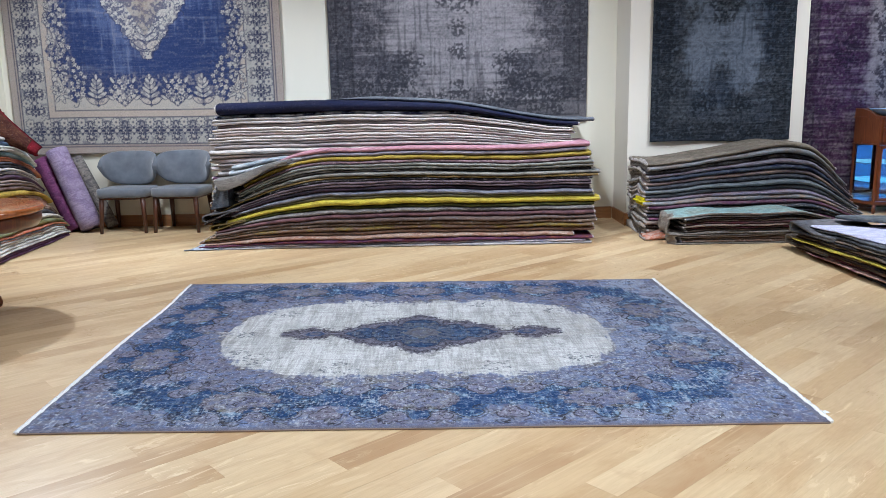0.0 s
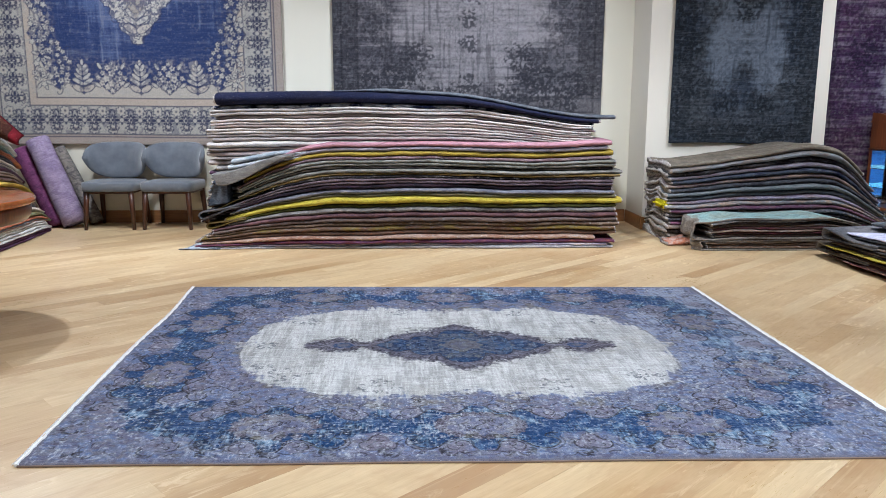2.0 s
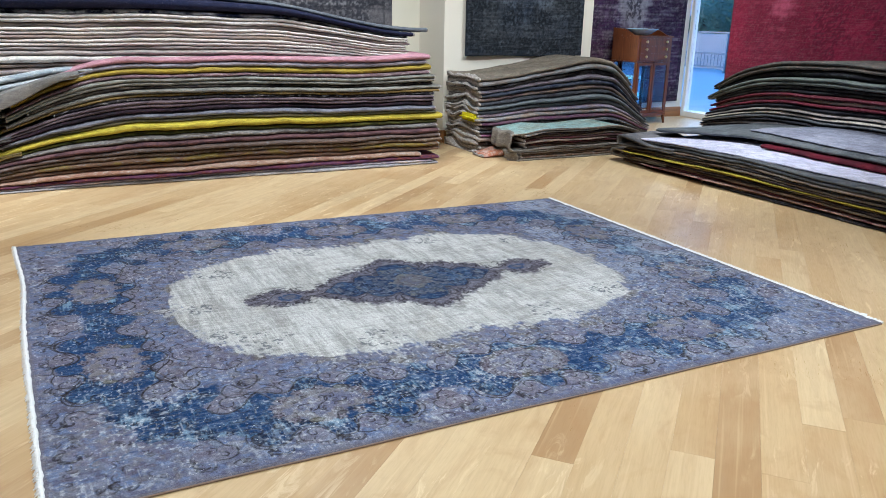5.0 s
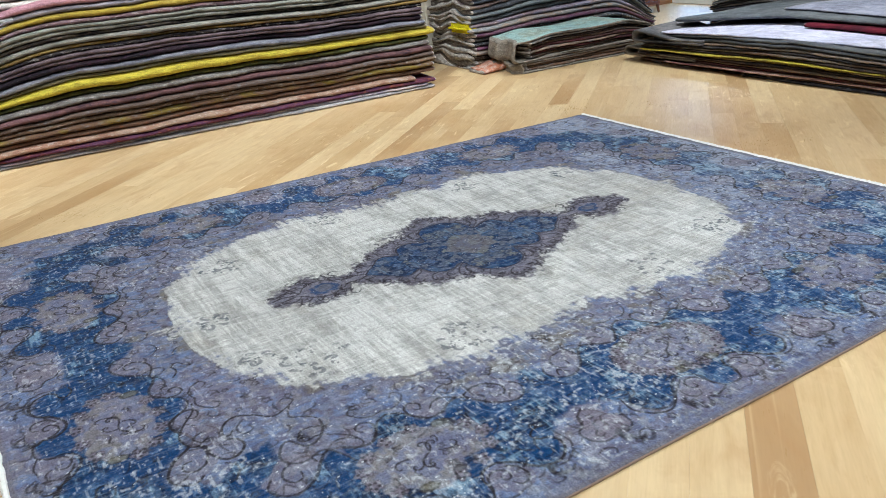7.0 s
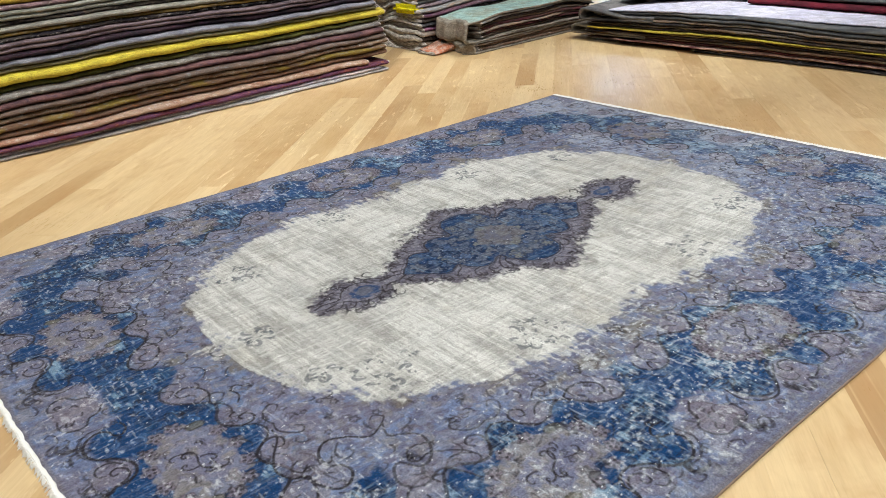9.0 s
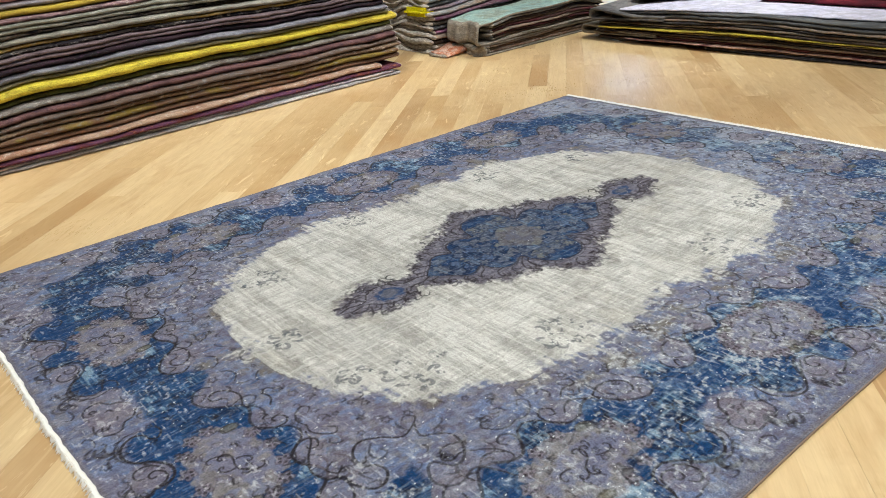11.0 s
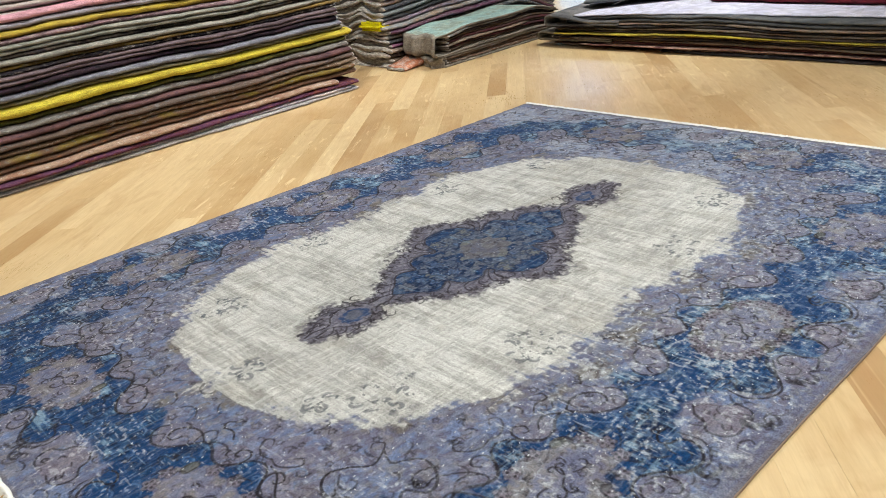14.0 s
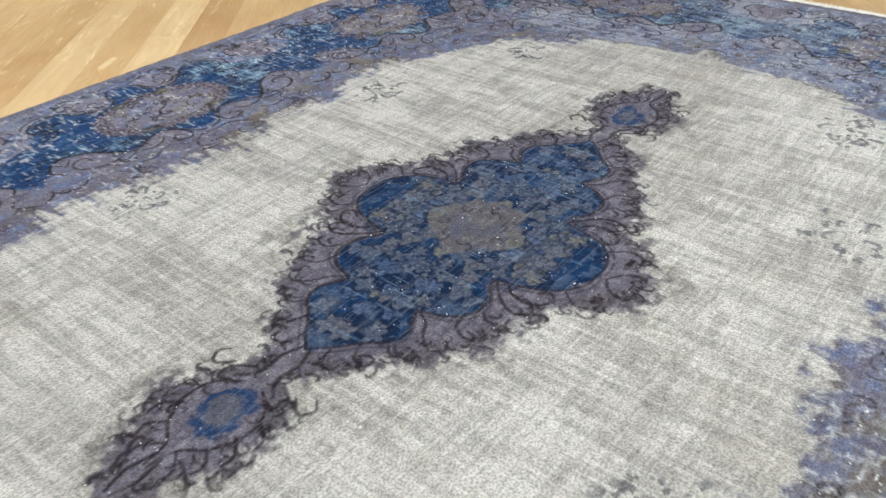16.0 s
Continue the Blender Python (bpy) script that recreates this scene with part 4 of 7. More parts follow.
for sx in (-1, 1):
    for sy in (-1, 1):
        part("post", box(sx * cw - 0.018 if sx > 0 else -cw, sy * cd - 0.036 if sy > 0 else -cd, 0.10, sx * cw if sx > 0 else -cw + 0.018, sy * cd if sy > 0 else -cd + 0.036, 0.765, 0.003), MAHOGANY, cab)
        part("leg", tapered((sx * (cw - 0.02), sy * (cd - 0.02), 0.11), (sx * (cw - 0.005), sy * (cd - 0.005), 0), 0.045, 0.026), MAHOGANY, cab, "", True)
part("bottom_shelf", box(-cw - 0.005, -cd - 0.005, 0.10, cw + 0.005, cd, 0.135, 0.004), MAHOGANY, cab)
part("back_panel", box(-cw + 0.02, cd - 0.012, 0.135, cw - 0.02, cd - 0.004, 0.765), MIRROR, cab, "mirrored back of the cabinet")
for z in (0.34, 0.55):
    part("shelf", box(-cw + 0.02, -cd + 0.04, z, cw - 0.02, cd - 0.014, z + 0.006), CAB_GLASS, cab, "thin glass shelf")
for x0, x1 in ((-cw + 0.02, -0.004), (0.004, cw - 0.02)):
    fr = box(x0, -cd - 0.004, 0.14, x0 + 0.032, -cd + 0.016, 0.76, 0.003)
    box(x1 - 0.032, -cd - 0.004, 0.14, x1, -cd + 0.016, 0.76, 0.003, fr)
    box(x0 + 0.032, -cd - 0.004, 0.14, x1 - 0.032, -cd + 0.016, 0.175, 0.003, fr)
    box(x0 + 0.032, -cd - 0.004, 0.725, x1 - 0.032, -cd + 0.016, 0.76, 0.003, fr)
    d = part("door", fr, MAHOGANY, cab)
    part("pane", box(x0 + 0.033, -cd + 0.004, 0.176, x1 - 0.033, -cd + 0.008, 0.724), CAB_GLASS, d, "clear cabinet glass")
for sx in (-1, 1):
    part("side_pane", box(sx * (cw - 0.006) - 0.002, -cd + 0.037, 0.136, sx * (cw - 0.006) + 0.002, cd - 0.037, 0.764), CAB_GLASS, cab, "clear cabinet glass")
# glass dish on the cabinet; the sky's reflection is put into its base colour
DISH = plain("sky_reflection_blue", (0.50, 0.74, 0.96, 1), 0.12)
dish = part("glass_bowl", lathe([(0.0, 0.0), (0.06, 0.0), (0.10, 0.014), (0.19, 0.070), (0.198, 0.075), (0.190, 0.077), (0.098, 0.024), (0.055, 0.008), (0.0, 0.008)], 48), DISH, None, "", True)
dish.matrix_world = pose(4.83, 8.44, 1.034, 0, 0, 0)
tagged(dish, "shallow glass bowl on the cabinet, coloured pale blue for the sky it reflects", "bowl")


# ---- rolled rugs that lean in the corner ----
def rolled_rug(foot, head, radius, material, label, seed):
    """A rolled rug: a spiral section drawn out along its length."""
    foot, head = Vector(foot), Vector(head)
    d = (head - foot)
    n = 56
    turns, th = 2.6, radius / 3.2
    rnd = random.Random(seed)
    ph = rnd.uniform(0, 6.28)
    outer = [(radius - th * turns * (1 - i / (n - 1)) * 0.95, ph + 2 * math.pi * turns * i / (n - 1)) for i in range(n)]
    inner = [(max(r - th * 0.72, 0.004), a) for r, a in outer]
    prof = [(r * math.cos(a), r * math.sin(a)) for r, a in outer] + [(r * math.cos(a), r * math.sin(a)) for r, a in inner[::-1]]
    secs = []
    for i in range(9):
        t = i / 8
        k = 1 + 0.04 * math.sin(5 * t + ph)
        secs.append([(x * k, y * k, t * d.length) for x, y in prof])
    ob = part("rolled_rug", sweep(None, secs), material, None, "", True)
    ob.matrix_world = Matrix.Translation(foot) @ d.to_track_quat("Z", "Y").to_matrix().to_4x4()
    return tagged(ob, label, "rug", "rolled rugs in the corner")


rolled_rug((-3.78, 8.05, 0.03), (-4.16, 8.18, 0.74), 0.118, rug_mat((124, 70, 112), (98, 54, 92), (156, 112, 148), 18), "purple rolled rug leaning in the corner", 21)
rolled_rug((-3.62, 8.00, 0.04), (-3.98, 8.14, 0.84), 0.126, rug_mat((166, 150, 180), (140, 122, 156), (190, 180, 200), 18), "lilac rolled rug leaning on the wall", 22)
rolled_rug((-3.48, 8.19, 0.03), (-3.83, 8.25, 0.76), 0.070, rug_mat((140, 134, 130), (92, 88, 92), (176, 170, 164), 30), "grey rolled rug leaning on the wall", 23)


# red rug folded over the far end of the side stack
def red_rug():
    def point(u, v, lift=0.0):
        # u along the top edge, which falls away past the end of the stack; v down the hanging side
        if u < 0.6:
            k = u / 0.6
            top, low = Vector((-4.50 + 0.50 * k, 7.18, 1.27 + 0.04 * k)), Vector((-4.50 + 0.50 * k, 7.12, 1.0))
        else:
            k = (u - 0.6) / 0.4
            top, low = Vector((-4.00 + 0.34 * k, 7.18 + 0.08 * k, 1.31 - 0.40 * k ** 0.85)), Vector((-4.00 + 0.31 * k, 7.12 + 0.12 * k, 1.0 - 0.17 * k))
        p = top.lerp(low, v)
        p.y -= 0.05 * math.sin(math.pi * v) + 0.012 * math.sin(14 * u) * v + lift
        return p

    def cloth(u0, u1, v0, v1, nu, nv, lift, thick):
        secs = []
        for i in range(nu + 1):
            u = u0 + (u1 - u0) * i / nu
            face = [point(u, v0 + (v1 - v0) * j / nv, lift) for j in range(nv + 1)]
            secs.append([tuple(p) for p in face] + [(p.x, p.y + thick, p.z) for p in face[::-1]])
        return sweep(None, secs)

    bm = cloth(0.0, 1.0, 0.0, 1.0, 24, 10, 0.0, 0.05)
    merge(bm, box(-4.50, 7.20, 1.0, -4.14, 7.62, 1.27, 0.03))
    ob = part("folded_rug", bm, rug_mat((128, 36, 46), (106, 28, 38), (98, 38, 42), 5.0), None, "", True)
    tagged(ob, "red and brown rug thrown over the end of the stack", "rug", "coloured stack of folded rugs")
    part("patterned_field", cloth(0.60, 0.93, -0.01, 0.97, 20, 10, 0.004, 0.010), rug_mat((86, 54, 44), (62, 34, 32), (136, 104, 74), 16), ob, "brown patterned field of the rug", True)
    return ob


red_rug()

# ---- patterned rugs: a drawing board in the rug's own plane ----
class Board:
    """Colours over a grid of knots, drawn by regions and strokes; afterwards laid on a mesh of the same grid."""

    def __init__(self, length, width, step, seed):
        self.l, self.w, self.h = length, width, step
        self.nx, self.ny = int(round(length / step)) + 1, int(round(width / step)) + 1
        self.x, self.y = np.meshgrid(np.linspace(0, length, self.nx), np.linspace(0, width, self.ny))
        self.c = np.zeros((self.ny, self.nx, 3))
        self.r = np.random.RandomState(seed)

    def noise(self, scale, octaves=3, stretch=(1.0, 1.0), gain=0.55):
        """Smooth noise of mean 0, about -1 to 1; scale in metres."""
        out, amp, tot = 0, 1.0, 0.0
        for o in range(octaves):
            s = scale / 2 ** o
            gx, gy = int(self.l / (s * stretch[0])) + 3, int(self.w / (s * stretch[1])) + 3
            g = self.r.uniform(-1, 1, (gy, gx))
            fx, fy = self.x / (s * stretch[0]), self.y / (s * stretch[1])
            i, j = fx.astype(int), fy.astype(int)
            u, v = fx - i, fy - j
            u, v = u * u * (3 - 2 * u), v * v * (3 - 2 * v)
            out = out + amp * ((g[j, i] * (1 - u) + g[j, i + 1] * u) * (1 - v) + (g[j + 1, i] * (1 - u) + g[j + 1, i + 1] * u) * v)
            tot += amp
            amp *= gain
        return out / tot * 1.6

    def fill(self, mask, colour):
        m = np.clip(mask, 0, 1)[..., None]
        self.c = self.c * (1 - m) + np.array(colour[:3]) * m

    def stroke(self, pts, width, colour, alpha=1.0):
        """A drawn line with soft edges; pts in metres."""
        p = np.asarray(pts)
        seg = np.hypot(*(p[1:] - p[:-1]).T)
        s = np.concatenate([[0], np.cumsum(seg)])
        n = max(2, int(s[-1] / (self.h * 0.6)))
        q = np.linspace(0, s[-1], n)
        xs, ys = np.interp(q, s, p[:, 0]), np.interp(q, s, p[:, 1])
        wd = width * (0.55 + 0.45 * np.sin(np.linspace(0.35, math.pi - 0.2, n)))
        pad = width + 2 * self.h
        i0, i1 = int((xs.min() - pad) / self.h), int((xs.max() + pad) / self.h) + 1
        j0, j1 = int((ys.min() - pad) / self.h), int((ys.max() + pad) / self.h) + 1
        i0, j0, i1, j1 = max(i0, 0), max(j0, 0), min(i1, self.nx - 1), min(j1, self.ny - 1)
        if i1 <= i0 or j1 <= j0:
            return
        X, Y = self.x[j0:j1, i0:i1], self.y[j0:j1, i0:i1]
        best = np.full(X.shape, -1.0)
        for a, b, w in zip(xs, ys, wd):
            best = np.maximum(best, (0.48 * w + 0.40 * self.h - np.hypot(X - a, Y - b)) / (0.8 * self.h) + 0.2)
        m = (np.clip(best, 0, 1) * alpha)[..., None]
        v = self.c[j0:j1, i0:i1]
        self.c[j0:j1, i0:i1] = v * (1 - m) + np.array(colour[:3]) * m

    def mirrored(self, cx, cy, pts, width, colour, alpha=1.0):
        p = np.asarray(pts, float)
        for sx in (1, -1):
            for sy in (1, -1):
                self.stroke(np.c_[cx + sx * p[:, 0], cy + sy * p[:, 1]], width, colour, alpha * self.r.uniform(0.75, 1.0))


    def petals(self, cx, cy, x, y, r, colour, alpha, lobes, depth, grow=1.0):
        """A lobed spot, mirrored into the four quarters."""
        r = r * grow
        for sx in (1, -1):
            for sy in (1, -1):
                px, py = cx + sx * x, cy + sy * y
                i0, i1 = max(0, int((px - 1.5 * r) / self.h)), min(self.nx, int((px + 1.5 * r) / self.h) + 2)
                j0, j1 = max(0, int((py - 1.5 * r) / self.h)), min(self.ny, int((py + 1.5 * r) / self.h) + 2)
                if i1 <= i0 or j1 <= j0:
                    continue
                dx, dy = self.x[j0:j1, i0:i1] - px, self.y[j0:j1, i0:i1] - py
                m = (np.clip((r * (1 + depth * np.cos(lobes * np.arctan2(sy * dy, sx * dx))) - np.hypot(dx, dy)) / self.h + 0.5, 0, 1) * alpha)[..., None]
                self.c[j0:j1, i0:i1] = self.c[j0:j1, i0:i1] * (1 - m) + np.array(colour) * m

    def shape(self, cx, cy, pts, colour, alpha):
        """A filled outline, mirrored into the four quarters."""
        for sx in (1, -1):
            for sy in (1, -1):
                p = np.c_[cx + sx * pts[:, 0], cy + sy * pts[:, 1]]
                i0, j0 = np.maximum((p.min(0) / self.h).astype(int) - 1, 0)
                i1, j1 = np.minimum((p.max(0) / self.h).astype(int) + 2, (self.nx, self.ny))
                if i1 <= i0 or j1 <= j0:
                    continue
                X, Y = self.x[j0:j1, i0:i1], self.y[j0:j1, i0:i1]
                odd = np.zeros(X.shape, bool)
                for (ax, ay), (bx, by) in zip(p, np.roll(p, -1, 0)):
                    if ay != by:
                        odd ^= ((ay > Y) != (by > Y)) & (X < (bx - ax) * (Y - ay) / (by - ay) + ax)
                m = (odd * alpha)[..., None]
                self.c[j0:j1, i0:i1] = self.c[j0:j1, i0:i1] * (1 - m) + np.array(colour) * m


def scroll(x, y, heading, size, turns=1.3, curl=1):
    """A curling tendril: starts at x, y in the given heading and winds into a spiral."""
    pts, n = [(x, y)], 40
    total = turns * 2 * math.pi
    step = size * 3.2 / n
    for i in range(n):
        t = i / (n - 1)
        heading += curl * total * (0.25 + 1.5 * t) / n
        k = 1.25 - 0.95 * t
        x, y = x + step * k * math.cos(heading), y + step * k * math.sin(heading)
        pts.append((x, y))
    return pts


def ring(x, y, r, lobes=0, depth=0.0, n=48, ry=None):
    ry = ry or r
    return [(x + r * (1 + depth * math.cos(lobes * a)) * math.cos(a), y + ry * (1 + depth * math.cos(lobes * a)) * math.sin(a)) for a in [2 * math.pi * i / n for i in range(n + 1)]]


def soft(d, width):
    return np.clip(d / width + 0.5, 0, 1)


def rug_mesh(name, board, place, thick, material, lift=None):
    """The knots of the board as a mesh with thickness. place(u, v) gives the point and its normal for u, v from 0 to 1."""
    u, v = board.x / board.l, board.y / board.w
    top, normal = place(u, v)
    if lift is not None:
        top = top + normal * lift[..., None]
    ny, nx = board.ny, board.nx
    idx = np.arange(nx * ny).reshape(ny, nx)
    quads = np.stack([idx[:-1, :-1], idx[:-1, 1:], idx[1:, 1:], idx[1:, :-1]], -1).reshape(-1, 4)
    rim = np.concatenate([idx[0, :], idx[1:, -1], idx[-1, -2::-1], idx[-2:0:-1, 0]])
    under = (top.reshape(-1, 3) - normal.reshape(-1, 3) * thick)[rim]
    nrm = len(rim)
    low = np.arange(nrm) + nx * ny
    side = np.stack([np.roll(rim, -1), rim, low, np.roll(low, -1)], -1)
    verts = np.concatenate([top.reshape(-1, 3), under])
    faces = np.concatenate([quads, side])
    me = bpy.data.meshes.new(name)
    me.vertices.add(len(verts))
    me.vertices.foreach_set("co", verts.astype(np.float32).ravel())
    me.loops.add(faces.size)
    me.loops.foreach_set("vertex_index", faces.astype(np.int32).ravel())
    me.polygons.add(len(faces) + 1 - 1)
    me.polygons.foreach_set("loop_start", np.arange(0, faces.size, 4, dtype=np.int32))
    me.update(calc_edges=True)
    me.validate()
    cols = np.ones((len(verts), 4), np.float32)
    cols[: nx * ny, :3] = np.clip(board.c, 0, 1).reshape(-1, 3)
    cols[nx * ny:, :3] = cols[rim, :3]
    att = me.color_attributes.new("pile", "FLOAT_COLOR", "POINT")
    att.data.foreach_set("color", cols.ravel())
    me.polygons.foreach_set("use_smooth", np.ones(len(me.polygons), bool))
    me.materials.append(material)
    return new(name, me)


# ---- the blue rug on the floor ----
FL, FR, BL, BR = np.array((-1.541, 2.950)), np.array((1.487, 2.931)), np.array((-1.709, 5.419)), np.array((1.483, 5.335))
RL, RW = 3.18, 2.48


def floor_place(u, v):
    u, v = u[..., None], v[..., None]
    p = (1 - u) * (1 - v) * FL + u * (1 - v) * FR + (1 - u) * v * BL + u * v * BR
    edge = 0.006 * np.sin(9 * u) * np.sin(3.1 * v) + 0.003 * np.sin(23 * u + 2)
    p = p + np.concatenate([0.004 * np.sin(17 * v) * (u - 0.5), edge * (v - 0.5) * 1.2], -1)
    p = p + np.concatenate([0.020 * np.exp(-(((v - 0.74) / 0.16) ** 2)) * (1 - u) ** 3, 0 * u], -1)
    z = np.full(u.shape, 0.008)
    return np.concatenate([p, z], -1), np.broadcast_to(np.array((0.0, 0.0, 1.0)), p.shape[:-1] + (3,))


def floor_rug_board():
    b = Board(RL, RW, 0.0029, 5)
    cx, cy = RL / 2 - 0.008, RW / 2
    hl, hw = 1.582, RW / 2
    X, Y = b.x - cx, b.y - cy
    AX, AY = np.abs(X), np.abs(Y)
    ex, ey = hl - AX, hw - AY
    inset = np.minimum(ex, ey)
    n0, n1, n2, n3, n4 = b.noise(0.7, 2), b.noise(0.30), b.noise(0.08, 4), b.noise(0.030, 3), b.noise(0.011, 2)
    st, st2 = b.noise(0.0060, 2, (1.0, 9.0)), b.noise(0.0060, 2, (9.0, 1.0))

    def tone(*c):
        return np.array(lin(*c)[:3])

    LIL, LIL2, LIL3, BLU, DBLU, MBLU, PALE, WHT, INK, TAN, GRY, OLV, MAUVE = [tone(*c) for c in (
        (118, 117, 141), (95, 93, 113), (99, 114, 151), (17, 60, 109), (9, 33, 68), (40, 86, 134), (120, 156, 190), (213, 213, 211), (30, 24, 31), (126, 118, 96), (145, 143, 153), (104, 100, 80), (122, 114, 128))]
    # lilac ground, uneven from many dye baths
    b.c[:] = LIL
    b.fill(soft(n1 + 0.5 * n2, 1.2) * 0.75, LIL2)
    b.fill(soft(n2 + 0.6 * n0 - 0.15, 0.6) * 0.75, LIL3)
    b.fill(soft(n3 + 0.6 * n4 - 0.15, 0.5) * 0.45, LIL2 * 0.85)
    b.fill(soft(n3 + 0.4 * n1 - 0.40, 0.4) * 0.50, GRY)
    b.fill(soft(n2 + 0.7 * n4 - 0.5 * n0 - 0.60, 0.4) * 0.32, OLV)
    b.fill(soft(n1 + 0.4 * n3 - 0.15, 0.6) * 0.40, tone(92, 110, 152))
    b.fill(soft(-n3 + 0.6 * n4 - 0.7, 0.3) * 0.45, tone(146, 158, 190))

    # dabs of other dyes that never took evenly
    for amount, shade, cut in ((0.55, (104, 126, 170), 0.25), (0.50, (84, 80, 96), 0.30), (0.40, (136, 130, 128), 0.40), (0.35, (150, 156, 178), 0.45)):
        b.fill(soft(b.noise(0.026, 3, (1.3, 1.0)) + 0.3 * n1 - cut, 0.35) * amount, tone(*shade))

    # blue band: its two outlines as distance from the rug's edge over the way from a rosette's axis
    PX, PY = 0.765, 0.80
    OUT = np.array([(0, 0.075), (0.03, 0.080), (0.048, 0.125), (0.068, 0.162), (0.10, 0.168), (0.135, 0.145), (0.165, 0.108), (0.205, 0.097), (0.24, 0.108), (0.262, 0.135), (0.272, 0.18), (0.30, 0.212), (0.385, 0.225)])
    INN = np.array([(0, 0.472), (0.03, 0.458), (0.055, 0.42), (0.08, 0.402), (0.115, 0.404), (0.15, 0.424), (0.182, 0.428), (0.208, 0.402), (0.235, 0.366), (0.265, 0.343), (0.295, 0.335), (0.325, 0.352), (0.345, 0.395), (0.385, 0.425)])

    def fold(p, period):
        return np.abs(np.mod(p + period / 2, period) - period / 2)

    sl, ss = fold(X, PX), fold(Y - PY / 2, PY)
    frays = 0.010 * n2 + 0.010 * n3 + 0.003 * n4
    k = 0.92
    along = soft(ey - np.interp(sl, *OUT.T) + frays, 0.016) * soft(np.interp(sl, *INN.T) - ey + frays, 0.018) * soft(ex - 0.42, 0.02)
    across = soft(ex - k * np.interp(ss, *OUT.T) + frays, 0.016) * soft(k * np.interp(ss, *INN.T) - ex + frays, 0.018) * soft(ey - 0.42, 0.02)
    dg = np.abs(ex - ey)
    corner = np.maximum(soft(0.46 - np.maximum(ex, ey) + frays, 0.012), soft(0.54 - np.maximum(ex, ey) + frays, 0.012) * soft(0.062 - dg + frays, 0.012))
    corner = corner * soft(ex + ey - 0.62 + 0.10 * np.exp(-((dg / 0.07) ** 2)) + 1.6 * frays, 0.014)
    band = np.maximum(np.maximum(along, across), corner)
    b.fill(band, BLU)
    b.fill(band * soft(n2 + 0.5 * n3 + 0.4 * n1 - 0.25 * (b.x / b.l) + 0.05, 0.35) * 0.95, DBLU)
    b.fill(band * soft(n3 + 0.5 * n2 - 0.35, 0.4) * 0.55, MBLU)

    def quarter(pts, width, colour, alpha=1.0):
        b.mirrored(cx, cy, pts, width, colour, alpha)

    # filigree tone in tone on the blue
    for _ in range(330):
        px, py = b.r.uniform(0.0, hl - 0.08), b.r.uniform(0.0, hw - 0.06)
        ins = min(hl - px, hw - py)
        if 0.10 < ins < 0.46:
            light = b.r.rand() < 0.5
            quarter(scroll(px, py, b.r.uniform(0, 6.28), b.r.uniform(0.018, 0.045), b.r.uniform(0.5, 1.2), b.r.choice((-1, 1))), 0.0055 if light else 0.007, tone(98, 130, 172) if light else MBLU, 0.55)
    worn = np.clip(0.30 + 0.52 * b.x / b.l + 0.5 * n1 - 0.35 * (b.y / b.w), 0, 1.2)
    b.fill(band * soft(st + 0.9 * n2 - 1.05 + 0.70 * worn, 0.45) * 0.34, PALE)
    b.fill(band * soft(st2 + 0.9 * n2 - 1.25 + 0.70 * worn, 0.40) * 0.34, tone(140, 172, 198))
    b.fill(band * soft(n3 + 0.9 * n2 + 0.5 * st + 0.8 * worn - 1.25, 0.45) * 0.45, tone(148, 174, 192))
    # pale bare patches towards the far end
    b.fill(soft(n1 * 0.6 + st * 0.5 + 0.9 * worn - 1.15, 0.3) * soft(0.60 - inset, 0.1) * 0.28, tone(160, 172, 196))

    # the end towards the window has lost most of its pile
    lost = soft(0.9 * n1 + 0.6 * n2 + 0.5 * st + 1.0 * (X - 1.25) - 0.10, 0.5) * (1 - 0.8 * band) * soft(X - 0.80, 0.3) * soft(Y + 0.15, 0.5)
    b.fill(lost * 0.36, tone(190, 198, 214))

    # rosettes
    rosettes = [(0.0, 0.955), (PX, 0.955), (1.318, PY / 2)]
    for kind, (qx, qy) in enumerate(rosettes):
        flat = kind < 2
        a, c = (0.152, 0.098) if flat else (0.096, 0.150)
        for sx in ((1,) if qx == 0 else (1, -1)):
            for sy in (1, -1):
                rx, ry = sx * qx, sy * qy
                ang = np.arctan2((Y - ry) / c, (X - rx) / a)
                d = np.hypot((X - rx) / a, (Y - ry) / c)
                m = soft(1 + 0.07 * np.cos(10 * ang) - d + 0.16 * n2 + 0.10 * n3, 0.09)
                b.fill(m, LIL * 1.03)
                b.fill(m * soft(n2 - 0.1, 0.5) * 0.5, GRY)
                b.fill(m * soft(n3 + n1 * 0.4 + 0.8 * (d - 0.75), 0.5) * 0.45, TAN)
                b.fill(m * soft(-n3 + n2 * 0.5 - 0.1, 0.5) * 0.4, LIL3)
                b.fill(m * soft(n4 - 0.40, 0.3) * 0.5, LIL2)
        # small dotted flowers round the rim, some on the blue, and olive buds
        for lob in range(13):
            t = 2 * math.pi * (lob + 0.5) / 13
            fx, fy = qx + a * 1.02 * math.cos(t), qy + c * 1.04 * math.sin(t)
            if lob % 6 == 2:
                b.petals(cx, cy, fx, fy, 0.019, OLV * 1.05, 0.7, 2, 0.2)
                quarter(ring(fx, fy, 0.021, 2, 0.2, 28, 0.015), 0.0045, INK, 0.75)
            else:
                b.petals(cx, cy, fx, fy, 0.019, MAUVE, 0.85, 5, 0.2)
                for g in range(5):
                    u = 2 * math.pi * g / 5 + t
                    quarter(ring(fx + 0.011 * math.cos(u), fy + 0.011 * math.sin(u), 0.0025, 0, 0, 6), 0.0045, INK, 0.9)
                quarter(ring(fx, fy, 0.020, 5, 0.14, 28), 0.0030, INK, 0.55)
